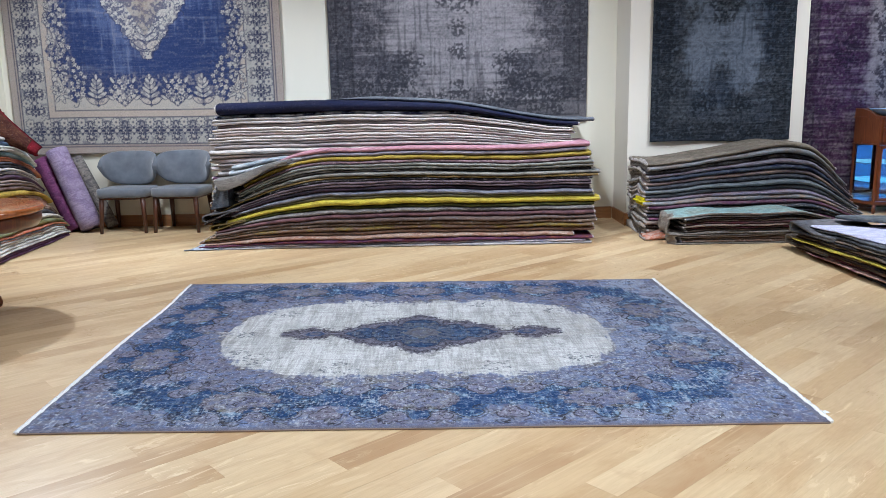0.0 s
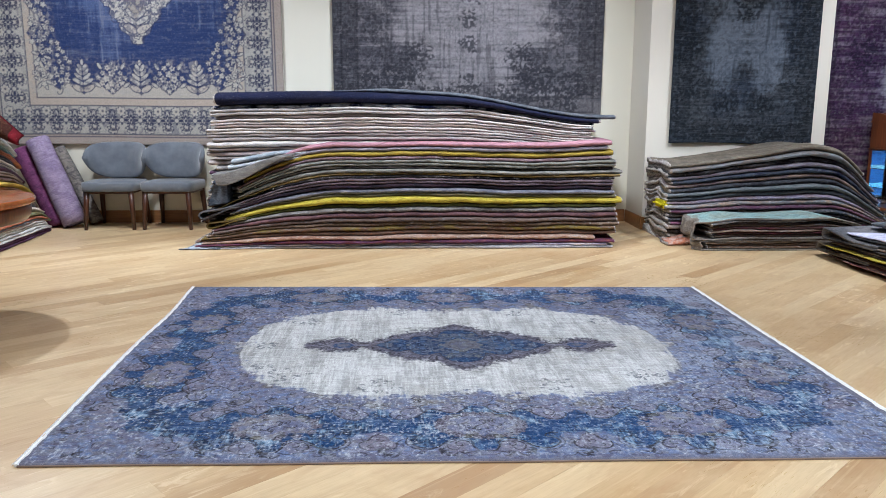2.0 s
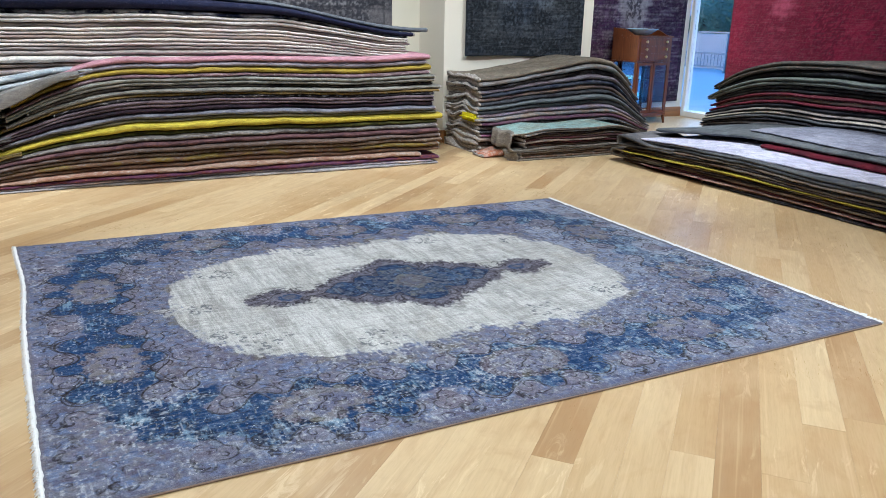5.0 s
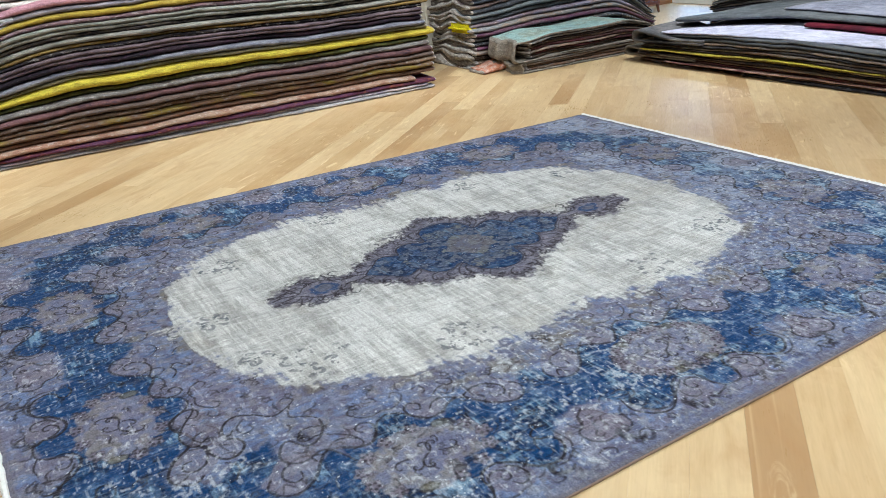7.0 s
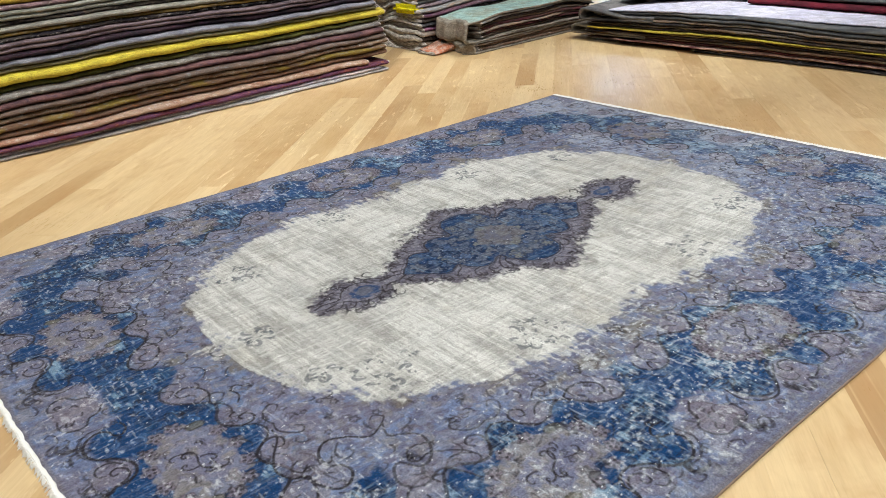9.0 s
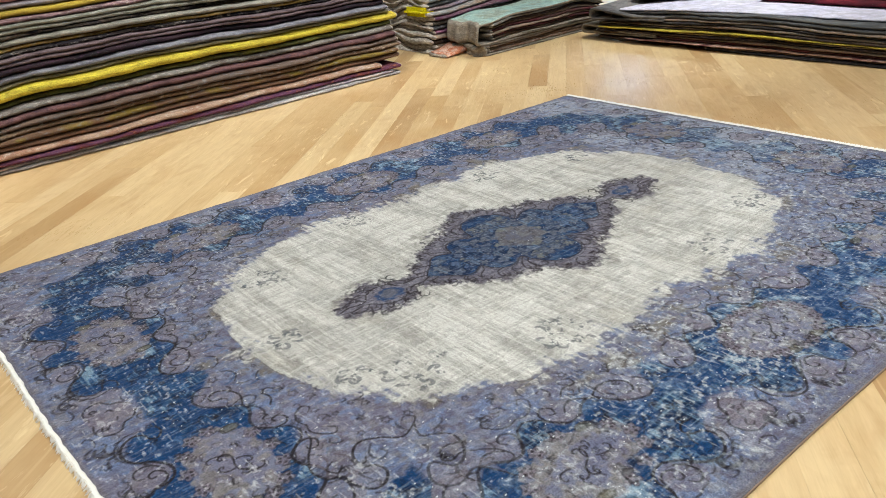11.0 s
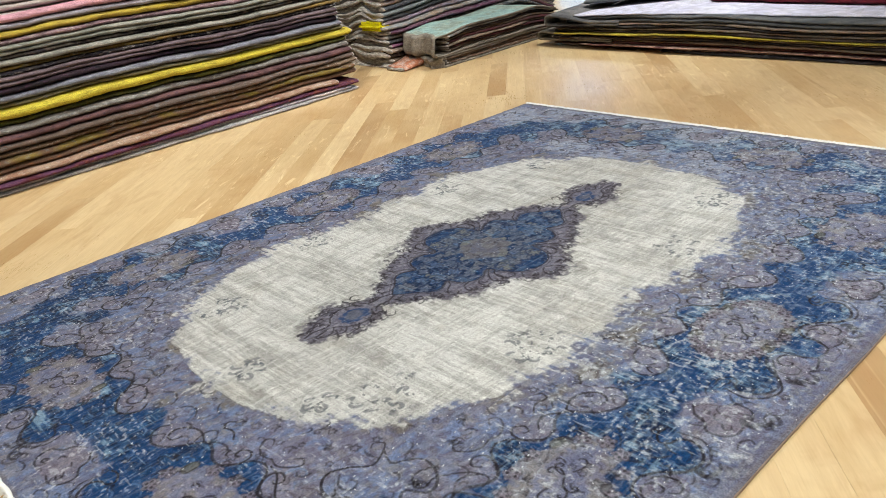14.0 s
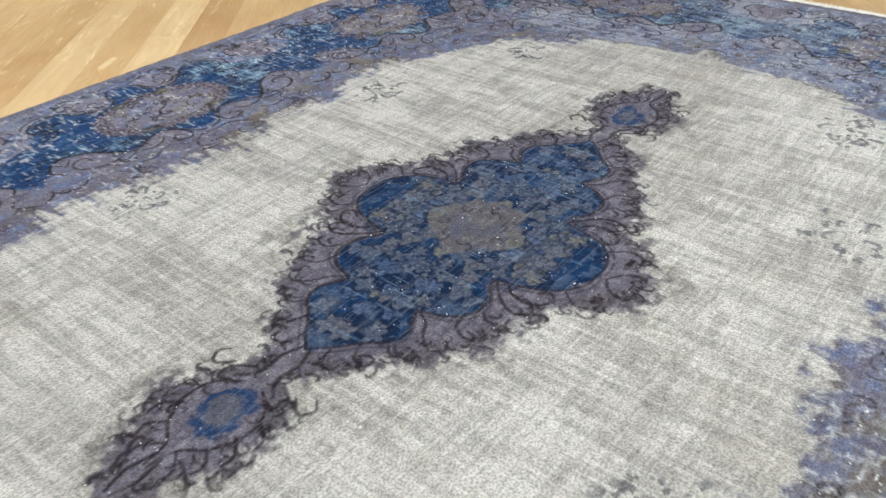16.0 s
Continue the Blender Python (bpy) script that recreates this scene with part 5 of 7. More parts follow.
        # the curling leaf drawn in the middle
        for dx, dy, head, size, turns, curl, w in ((0, 0, 0.5, 0.036, 1.2, 1, 0.0055), (0, 0, 3.5, 0.034, 1.2, 1, 0.0055), (0.01, 0.012, 1.6, 0.026, 1.0, -1, 0.005), (-0.02, -0.008, 4.6, 0.026, 1.0, -1, 0.005),
                                                   (0.03, 0.0, -0.6, 0.030, 0.7, 1, 0.0045), (-0.035, 0.004, 2.6, 0.030, 0.7, 1, 0.0045), (0.045, 0.03, 0.9, 0.014, 0.8, 1, 0.004), (-0.05, -0.03, 3.9, 0.014, 0.8, 1, 0.004)):
            if not flat:
                dx, dy, head = dy, dx, math.pi / 2 - head
            for sx in ((1,) if qx == 0 else (1, -1)):
                for sy in (1, -1):
                    pts = np.array(scroll(qx * sx + dx, qy * sy + dy, head, size, turns, curl))
                    b.stroke(pts + (cx, cy), w, INK, 0.9)
        for lob in range(9):
            t = 2 * math.pi * lob / 9 + 0.3
            quarter(scroll(qx + a * 0.62 * math.cos(t), qy + c * 0.62 * math.sin(t), t + 1, 0.013, 0.6, 1), 0.0035, INK, 0.55)

    # acanthus leaves along both outlines; (way from the axis, distance from the edge), thickness
    LEAVES = [
        ([(0.205, 0.405), (0.235, 0.366), (0.265, 0.343), (0.295, 0.335), (0.325, 0.352), (0.338, 0.385), (0.32, 0.425), (0.28, 0.465), (0.235, 0.455)]),
        ([(0.055, 0.42), (0.08, 0.40), (0.12, 0.404), (0.15, 0.424), (0.14, 0.45), (0.10, 0.485), (0.06, 0.475)]),
        ([(0.05, 0.10), (0.055, 0.145), (0.085, 0.162), (0.115, 0.158), (0.15, 0.12), (0.14, 0.08), (0.09, 0.065)]),
        ([(0.325, 0.10), (0.32, 0.135), (0.345, 0.155), (0.355, 0.185), (0.385, 0.205), (0.42, 0.19), (0.425, 0.155), (0.445, 0.13), (0.44, 0.10), (0.40, 0.08), (0.36, 0.08)]),
    ]
    LINES = [
        (0.0066, [(0, 0.072), (0.028, 0.078), (0.045, 0.11), (0.046, 0.14), (0.065, 0.164), (0.10, 0.17), (0.14, 0.145), (0.17, 0.108), (0.21, 0.094), (0.246, 0.108), (0.268, 0.14), (0.257, 0.17), (0.232, 0.178), (0.224, 0.198), (0.246, 0.216), (0.272, 0.212)]),
        (0.0050, [(0.10, 0.155), (0.145, 0.128), (0.18, 0.098), (0.215, 0.082), (0.257, 0.096), (0.284, 0.135), (0.275, 0.185)]),
        (0.0050, [(0.045, 0.10), (0.058, 0.14), (0.085, 0.15), (0.106, 0.135), (0.10, 0.114), (0.085, 0.114), (0.084, 0.128)]),
        (0.0045, [(0.115, 0.152), (0.138, 0.12), (0.132, 0.09), (0.107, 0.084), (0.095, 0.10)]),
        (0.0040, [(0.03, 0.075), (0.07, 0.062), (0.10, 0.068)]),
        (0.0070, [(0, 0.476), (0.03, 0.462), (0.054, 0.425), (0.077, 0.400), (0.115, 0.402), (0.15, 0.424), (0.182, 0.430), (0.207, 0.404), (0.233, 0.366), (0.265, 0.342), (0.297, 0.333), (0.328, 0.350), (0.342, 0.382), (0.326, 0.408)]),
        (0.0050, [(0.077, 0.402), (0.05, 0.435), (0.046, 0.465), (0.066, 0.482), (0.088, 0.468), (0.082, 0.447), (0.068, 0.452)]),
        (0.0050, [(0.182, 0.430), (0.15, 0.452), (0.12, 0.450), (0.10, 0.432)]),
        (0.0055, [(0.19, 0.425), (0.235, 0.444), (0.28, 0.432), (0.30, 0.402), (0.286, 0.375), (0.262, 0.378), (0.258, 0.40)]),
        (0.0045, [(0.214, 0.41), (0.222, 0.455), (0.205, 0.474), (0.188, 0.462)]),
        (0.0040, [(0.318, 0.352), (0.305, 0.376), (0.285, 0.352)]),
        (0.0045, [(0, 0.497), (0.03, 0.490), (0.06, 0.506), (0.076, 0.532), (0.060, 0.548), (0.044, 0.534)]),
        (0.0045, [(0.14, 0.48), (0.17, 0.500), (0.205, 0.494), (0.215, 0.515), (0.20, 0.528)]),
        (0.0045, [(0.31, 0.470), (0.34, 0.490), (0.372, 0.478), (0.385, 0.455)]),
        (0.0055, [(0.385, 0.208), (0.357, 0.188), (0.345, 0.158), (0.318, 0.138), (0.322, 0.100), (0.352, 0.082), (0.385, 0.088)]),
        (0.0042, [(0.36, 0.125), (0.345, 0.112), (0.352, 0.10), (0.366, 0.106)]),
        (0.0042, [(0.385, 0.155), (0.37, 0.148), (0.374, 0.136)]),
        (0.0045, [(0.30, 0.06), (0.325, 0.066), (0.345, 0.054), (0.338, 0.040)]),
    ]

    def spline(pts, n=9):
        """A smooth line through a few points."""
        p = np.array([pts[0], *pts, pts[-1]], float)
        t = np.linspace(0, 1, n, endpoint=False)[:, None]
        out = [0.5 * (2 * q1 + (q2 - q0) * t + (2 * q0 - 5 * q1 + 4 * q2 - q3) * t ** 2 + (3 * q1 - q0 - 3 * q2 + q3) * t ** 3) for q0, q1, q2, q3 in zip(p, p[1:], p[2:], p[3:])]
        return np.concatenate(out + [p[-1:]])

    def sites():
        """Places of the repeat in one quarter of the border, as maps from way and distance to the quarter's x and y."""
        yield lambda p: np.c_[p[:, 0], hw - p[:, 1]]
        yield lambda p: np.c_[PX - p[:, 0], hw - p[:, 1]]
        yield lambda p: np.c_[PX + p[:, 0], hw - p[:, 1]]
        yield lambda p: np.c_[hl - k * p[:, 1], PY / 2 - p[:, 0]]
        yield lambda p: np.c_[hl - k * p[:, 1], PY / 2 + p[:, 0]]

    for place in sites():
        for outline in LEAVES:
            b.shape(cx, cy, place(spline(outline + outline[:1])), MAUVE, 0.5)
        for w, pts in LINES:
            quarter(place(spline(pts)), 1.15 * w, INK, 0.95)
    # where two sides meet: curls to both sides of the blue corner lobe
    CURLS = [
        [(0.94, 0.58), (0.99, 0.602), (1.03, 0.565), (1.075, 0.545), (1.112, 0.572), (1.12, 0.62), (1.098, 0.64), (1.09, 0.668), (1.11, 0.695), (1.142, 0.70), (1.166, 0.668), (1.17, 0.62), (1.20, 0.60), (1.212, 0.558), (1.19, 0.51), (1.15, 0.46), (1.14, 0.42)],
        [(0.94, 0.58), (0.96, 0.628), (0.93, 0.65), (0.905, 0.682), (0.918, 0.73), (0.95, 0.762), (0.98, 0.758), (1.0, 0.722), (1.024, 0.732), (1.042, 0.77), (1.03, 0.802), (1.0, 0.815), (0.95, 0.80), (0.92, 0.84), (0.905, 0.88)]]
    for pts in CURLS:
        line = spline(pts)
        b.shape(cx, cy, np.concatenate([line[18:126], line[18:19]]), MAUVE, 0.4)
        quarter(line, 0.0070, INK, 0.95)
    for pts in ([(0.94, 0.58), (0.922, 0.562), (0.938, 0.543), (0.956, 0.553)], [(1.06, 0.57), (1.085, 0.60), (1.075, 0.63), (1.05, 0.62), (1.055, 0.60)], [(1.13, 0.67), (1.14, 0.635), (1.12, 0.65)], [(1.16, 0.56), (1.185, 0.575), (1.17, 0.60), (1.15, 0.585)],
                [(0.93, 0.70), (0.96, 0.70), (0.975, 0.725), (0.95, 0.735)], [(1.01, 0.77), (0.985, 0.785), (0.97, 0.765)], [(0.90, 0.76), (0.87, 0.79), (0.86, 0.83), (0.89, 0.84)], [(1.20, 0.47), (1.22, 0.50), (1.245, 0.49)]):
        quarter(spline(pts), 0.0050, INK, 0.9)
    for t in (0.6, 1.0):
        quarter(ring(1.30 - 0.07 * t, 0.90 + 0.05 * t, 0.05, 5, 0.22, 48, 0.042), 0.0045, INK, 0.6)

    # white field: a rounded oblong drawn in at the middle of its long sides, with a frayed rim
    HALF = np.array([(0, 0.608), (0.13, 0.632), (0.30, 0.668), (0.44, 0.674), (0.58, 0.645), (0.70, 0.602), (0.80, 0.552), (0.90, 0.468), (0.97, 0.372), (1.01, 0.285), (1.04, 0.16), (1.05, 0.05), (1.052, 0.0)])
    fx = np.where(X > 0, AX / 0.965, AX)
    ang = np.arctan2(Y / 0.675, X / 1.04)
    rim_d = np.minimum(np.interp(fx, *HALF.T) - AY, np.where(AY < 0.66, np.interp(AY, HALF[:2:-1, 1], HALF[:2:-1, 0]) - fx, 1.0))
    rim_d = rim_d + 0.010 * np.cos(26 * ang) + 0.010 * np.abs(np.sin(17 * ang + 0.4))
    thread, thread2 = b.noise(0.010, 2, (1.0, 8.0)), b.noise(0.010, 2, (8.0, 1.0))
    field = soft(rim_d + 0.026 * n2 + 0.028 * n3 + 0.022 * thread + 0.016 * thread2 + 0.014 * n4, 0.050)
    rim = soft(rim_d + 0.07 + 0.07 * n2, 0.05)
    b.fill(rim * soft(n3 + n2 * 0.6 - 0.05, 0.5) * 0.55, tone(110, 102, 100))
    b.fill(rim * soft(n2 + 0.5 * n1 - 0.35, 0.4) * 0.35, tone(120, 110, 84))
    b.fill(rim * soft(-n3 - n2 * 0.5 - 0.2, 0.4) * 0.25, tone(122, 134, 168))
    b.fill(field, WHT)
    s1, s2 = b.noise(0.0055, 2, (1.0, 14.0)), b.noise(0.0055, 2, (10.0, 1.0))
    w1, w2 = b.noise(0.030, 3, (1.0, 6.0)), b.noise(0.030, 3, (5.0, 1.0))
    b.fill(field * soft(n1 + 0.9 * w1 + 0.3 * n2 - 0.15, 0.8) * 0.46, tone(160, 157, 154))
    b.fill(field * soft(0.8 * n0 + b.noise(0.05, 3, (1.0, 7.0)) - 0.6 * X - 0.75, 0.7) * 0.36, tone(146, 144, 142))
    b.fill(field * soft(s1 + 0.8 * w1 + 0.4 * n2 - 0.25, 0.8) * 0.26, tone(150, 149, 145))
    b.fill(field * soft(s2 + 0.8 * w2 + 0.4 * n1 - 0.30, 0.7) * 0.28, tone(150, 150, 148))
    b.fill(field * soft(-s1 - 0.50, 0.5) * 0.26, tone(232, 235, 230))
    b.fill(field * soft(-s2 - 0.50, 0.5) * 0.26, tone(232, 235, 230))
    b.fill(field * soft(n4 + 0.5 * s1 - 0.55, 0.4) * 0.22, tone(128, 127, 125))
    b.fill(field * soft(w2 + 0.6 * s2 - 0.35 * n0 - 0.55, 0.6) * 0.13, tone(142, 138, 134))
    b.fill(field * soft(w1 + 0.5 * s1 + 0.35 * n0 - 0.65, 0.6) * 0.11, tone(140, 138, 136))
    b.fill(field * soft(n2 + n1 * 0.7 - 0.75, 0.5) * 0.24, tone(178, 172, 160))
    # sprigs left in the field
    for sx, sy, r in [(-0.80, -0.42, 0.085), (-0.39, -0.57, 0.080), (-0.795, 0.42, 0.07), (0.785, -0.42, 0.08), (0.365, -0.557, 0.07), (0.80, 0.42, 0.05), (-0.30, 0.60, 0.05), (0.37, 0.58, 0.06), (-0.94, 0.0, 0.05), (-0.92, -0.30, 0.04)]:
        dd = np.hypot(X - sx, (Y - sy) * 1.2)
        m = soft(r - dd + 0.04 * n3, 0.03)
        b.fill(m * soft(n3 + 1.1 * n4 - 0.75, 0.25) * 0.72, tone(86, 90, 98))
        for g in range(9):
            t = 2 * math.pi * g / 9 + b.r.uniform(-0.3, 0.3)
            q = r * b.r.uniform(0.35, 0.85)
            if b.r.rand() < 0.7:
                b.stroke(np.array(scroll(sx + q * math.cos(t), sy + 0.8 * q * math.sin(t), t + b.r.uniform(-1, 1), b.r.uniform(0.010, 0.018), 0.5, b.r.choice((-1, 1)))) + (cx, cy), b.r.uniform(0.007, 0.012), tone(66, 74, 88), 0.62)

    # medallion: a lozenge of lobes with a pendant at each end, woven a little off the middle
    off = 0.011
    cx += off
    X = X - off
    AX = np.abs(X)
    BODY = np.array([(0, 0.352), (0.05, 0.332), (0.09, 0.290), (0.13, 0.252), (0.20, 0.225), (0.26, 0.212), (0.30, 0.180), (0.35, 0.148), (0.40, 0.108), (0.44, 0.062), (0.47, 0.034), (0.495, 0.034), (0.512, 0.062), (0.55, 0.088), (0.60, 0.106), (0.64, 0.098), (0.68, 0.066), (0.72, 0.046), (0.76, 0.022), (0.775, 0.0), (0.80, -0.2)])
    CORE = np.array([(0, 0.258), (0.03, 0.256), (0.06, 0.241), (0.085, 0.214), (0.10, 0.175), (0.11, 0.130), (0.13, 0.131), (0.155, 0.147), (0.19, 0.154), (0.218, 0.142), (0.238, 0.115), (0.25, 0.077), (0.27, 0.085), (0.30, 0.098), (0.33, 0.092), (0.36, 0.058), (0.39, 0.032), (0.42, 0.0), (0.44, -0.2)])
    edge = np.interp(AX, *BODY.T) - AY
    body = soft(edge + 0.014 * n2 + 0.024 * n3 + 0.010 * n4, 0.034)
    halo = soft(edge + 0.040 + 0.05 * n2 + 0.03 * n3, 0.03) * soft(n3 + n4 * 0.5 - 0.1, 0.4)
    b.fill(halo * 0.45, tone(112, 110, 104))
    b.fill(body, tone(108, 106, 122))
    b.fill(body * soft(n3, 0.6) * 0.5, tone(86, 84, 100))
    b.fill(body * soft(n4 + 0.5 * n2 - 0.3, 0.3) * 0.5, tone(134, 131, 143))
    b.fill(body * soft(0.030 - edge + 0.05 * n3, 0.03) * soft(n4 + 0.6 * n3 - 0.1, 0.3) * 0.6, tone(74, 68, 74))
    core = np.interp(AX, *CORE.T) - AY
    blue = soft(core + 0.006 * n2 + 0.006 * n3, 0.008)
    b.fill(blue, BLU * 0.80)
    b.fill(blue * soft(n2 + 0.2, 0.5) * 0.85, DBLU)
    b.fill(blue * soft(n3 - 0.2, 0.4) * 0.5, MBLU * 0.9)
    VEIN = tone(34, 26, 36)
    for _ in range(95):
        px, py = b.r.uniform(0, 0.38), b.r.uniform(0, 0.235)
        if py < np.interp(px, *CORE.T) - 0.022:
            r = b.r.uniform(0.011, 0.021)
            c1 = tone(*[(98, 108, 130), (112, 116, 128), (82, 104, 142), (118, 118, 114)][b.r.randint(4)])
            lob = b.r.choice((3, 4, 5))
            b.petals(cx, cy, px, py, r, DBLU, 0.55, lob, 0.3, 1.35)
            b.petals(cx, cy, px, py, r * 0.9, c1, 0.70, lob, 0.3)
            if b.r.rand() < 0.5:
                quarter(ring(px, py, r * 0.4, 0, 0, 10), 0.004, DBLU, 0.6)
    b.fill(blue * soft(n3 + 0.5 * n4 - 0.35, 0.25) * 0.30, tone(96, 108, 126))
    b.fill(blue * soft(st + n1 * 0.3 + 0.6 * X - 0.75, 0.3) * 0.35, PALE)
    for _ in range(26):
        px, py = b.r.uniform(0.02, 0.36), b.r.uniform(0.02, 0.22)
        if py < np.interp(px, *CORE.T) - 0.02:
            quarter(scroll(px, py, b.r.uniform(0, 6.28), b.r.uniform(0.018, 0.03), 0.8, b.r.choice((-1, 1))), 0.0040, tone(52, 66, 96), 0.8)
    # grey-brown rosette in the middle
    dc = np.hypot(X / 0.088, Y / 0.080)
    heart = soft(1 + 0.06 * np.cos(10 * np.arctan2(Y, X)) - dc + 0.20 * n2 + 0.15 * n3, 0.15)
    b.fill(heart * 0.8, tone(104, 106, 122))
    b.fill(heart * soft(n3, 0.6) * 0.35, TAN * 0.8)
    b.fill(heart * soft(n4 - 0.1, 0.4) * 0.5, tone(88, 84, 92))
    for g in range(14):
        t = 2 * math.pi * g / 14
        b.stroke(np.array(scroll(0.055 * math.cos(t), 0.05 * math.sin(t), t + 0.9, 0.014, 0.7, 1 if g % 2 else -1)) + (cx, cy), 0.0042, VEIN, 0.6)
    dp = np.hypot((AX - 0.578) / 0.046, Y / 0.038)
    b.fill(soft(1 - dp + 0.35 * n3 + 0.2 * n4, 0.2) * 0.9, BLU * 0.9)
    b.fill(soft(0.58 - dp + 0.3 * n3, 0.2) * 0.7, tone(104, 104, 112))
    # outlines and leaves of the medallion: the core's rim doubled, curls in every lobe's shoulder, commas out to the frayed rim
    rim_line = spline([p for p in CORE[:-1]], 6)
    quarter(rim_line, 0.0066, VEIN, 0.9)
    quarter(rim_line + np.array((0.006, 0.009)), 0.0042, VEIN, 0.6)
    MEDAL = [
        (0.0062, [(0.105, 0.150), (0.128, 0.176), (0.130, 0.215), (0.105, 0.236), (0.088, 0.222), (0.098, 0.206)]), (0.0058, [(0.112, 0.132), (0.148, 0.165), (0.165, 0.200), (0.152, 0.226), (0.134, 0.216)]),
        (0.0055, [(0.072, 0.240), (0.092, 0.268), (0.082, 0.298), (0.058, 0.300), (0.056, 0.282)]), (0.0055, [(0.0, 0.275), (0.022, 0.288), (0.036, 0.315), (0.020, 0.336), (0.006, 0.325)]),
        (0.0058, [(0.248, 0.080), (0.268, 0.108), (0.292, 0.122), (0.312, 0.150), (0.298, 0.170), (0.282, 0.158)]), (0.0055, [(0.222, 0.145), (0.245, 0.150), (0.258, 0.178), (0.240, 0.198), (0.226, 0.186)]),
        (0.0055, [(0.185, 0.160), (0.205, 0.178), (0.200, 0.205), (0.182, 0.206)]), (0.0055, [(0.335, 0.092), (0.352, 0.108), (0.346, 0.132), (0.328, 0.134), (0.326, 0.120)]),
        (0.0058, [(0.362, 0.060), (0.390, 0.072), (0.396, 0.096), (0.378, 0.104)]), (0.0055, [(0.398, 0.030), (0.426, 0.040), (0.432, 0.060), (0.416, 0.066)]),
        (0.0070, [(0.415, 0.006), (0.450, 0.020), (0.490, 0.016), (0.520, 0.040)]), (0.0065, [(0.490, 0.030), (0.512, 0.062), (0.536, 0.060), (0.530, 0.042)]), (0.0060, [(0.500, 0.066), (0.520, 0.090), (0.502, 0.106), (0.486, 0.094)]),
        (0.0060, [(0.520, 0.020), (0.548, 0.056), (0.590, 0.064), (0.632, 0.045), (0.660, 0.012), (0.70, 0.004)]), (0.0055, [(0.560, 0.060), (0.578, 0.088), (0.600, 0.092)]), (0.0055, [(0.600, 0.060), (0.622, 0.080), (0.642, 0.080)]),
        (0.0055, [(0.634, 0.042), (0.655, 0.062), (0.674, 0.058)]), (0.0055, [(0.662, 0.014), (0.685, 0.036), (0.706, 0.034)]), (0.0062, [(0.68, 0.008), (0.72, 0.014), (0.755, 0.006)])]
    for w, pts in MEDAL:
        line = spline(pts)
        quarter(line, w, VEIN, 0.92)
        mid = line[len(line) // 2]
        quarter(scroll(mid[0], mid[1], b.r.uniform(0, 6.28), 0.010, 0.6, 1), 0.0042, VEIN, 0.7)
    for x0 in np.linspace(0.0, 0.74, 46):
        y1 = float(np.interp(x0, *BODY.T))
        y0 = max(0.012, float(np.interp(x0, *CORE.T)))
        for _ in range(2):
            y = y0 + (y1 - y0) * b.r.uniform(0.25, 1.0)
            quarter(scroll(x0 + b.r.uniform(-0.01, 0.01), y, b.r.uniform(0.2, 2.4), b.r.uniform(0.007, 0.015), 0.5, b.r.choice((-1, 1))), b.r.uniform(0.0042, 0.007), VEIN, 0.85)

    cx -= off
    X = X + off

    # buds, commas and little flowers over the lilac ground
    for _ in range(520):
        px, py = b.r.uniform(0.02, hl - 0.02), b.r.uniform(0.02, hw - 0.03)
        if px < 1.052 and py < np.interp(px, *HALF.T) + 0.03:
            continue
        kind = b.r.rand()
        if kind < 0.22:
            quarter(ring(px, py, b.r.uniform(0.006, 0.012), 5, 0.3, 20), 0.0042, INK, 0.75)
        elif kind < 0.40:
            for g in (-0.7, 0.0, 0.7):
                quarter(scroll(px, py, 6.28 * kind * 5 + g, 0.009, 0.25, 1), 0.0055, INK, 0.7)
        else:
            quarter(scroll(px, py, b.r.uniform(0, 6.28), b.r.uniform(0.010, 0.022), b.r.uniform(0.2, 0.7), b.r.choice((-1, 1))), b.r.uniform(0.0040, 0.0062), INK, 0.75)
    # dark leaf sprays near the very edge
    for run, other, swap in ((hl, hw, False), (hw, hl, True)):
        for s in np.arange(0.14, run - 0.1, 0.21):
            for g in range(6):
                p = scroll(s + 0.014 * g - 0.04 + b.r.uniform(-0.01, 0.01), 0.055 + b.r.uniform(-0.012, 0.012), -1.2 + 0.55 * g, 0.020, 0.5, 1)
                p = np.array([(u, other - v) for u, v in p])
                quarter(p[:, ::-1] if swap else p, b.r.uniform(0.006, 0.010), INK, 0.75)
    # worn through: pale knots and threads
    fade = b.noise(0.25, 3)
    b.fill(soft(b.noise(0.008, 2, (1.0, 4.0)) + 0.25 * fade - 1.0, 0.2) * (1 - field) * 0.35, tone(206, 210, 218))
    b.fill(soft(n4 + 0.4 * fade - 1.0, 0.3) * (1 - field) * 0.35, tone(216, 218, 224))
    # the half that lies towards the table is walked on most: rubbed down to pale blue threads
    rubbed = soft(-Y + 0.30 * X - 0.42 + 0.25 * fade, 0.45) * (1 - field)
    b.fill(rubbed * soft(n3 + 0.8 * n4 - 0.20, 0.5) * 0.14, tone(160, 172, 186))
    b.fill(rubbed * soft(n4 + 0.5 * n2 - 0.65, 0.3) * 0.20, tone(196, 202, 206))
    # bare white knots, one by one
    i, j = b.r.randint(4, b.ny - 4, 9000), b.r.randint(4, b.nx - 4, 9000)
    keep = (b.r.rand(9000) < 0.10 + 0.30 * (j / b.nx) + 0.5 * np.clip(n1 + n2, 0, 1)[i, j]) & ((1 - field)[i, j] > 0.5)
    i, j = i[keep], j[keep]
    b.c[i, j] += (tone(232, 236, 240) - b.c[i, j]) * b.r.uniform(0.3, 1.0, (len(i), 1))
    two = b.r.rand(len(i)) < 0.25
    b.c[i[two], j[two] + 1] = tone(220, 226, 232)
    i, j = b.r.randint(4, b.ny - 4, 22000), b.r.randint(4, b.nx - 4, 22000)
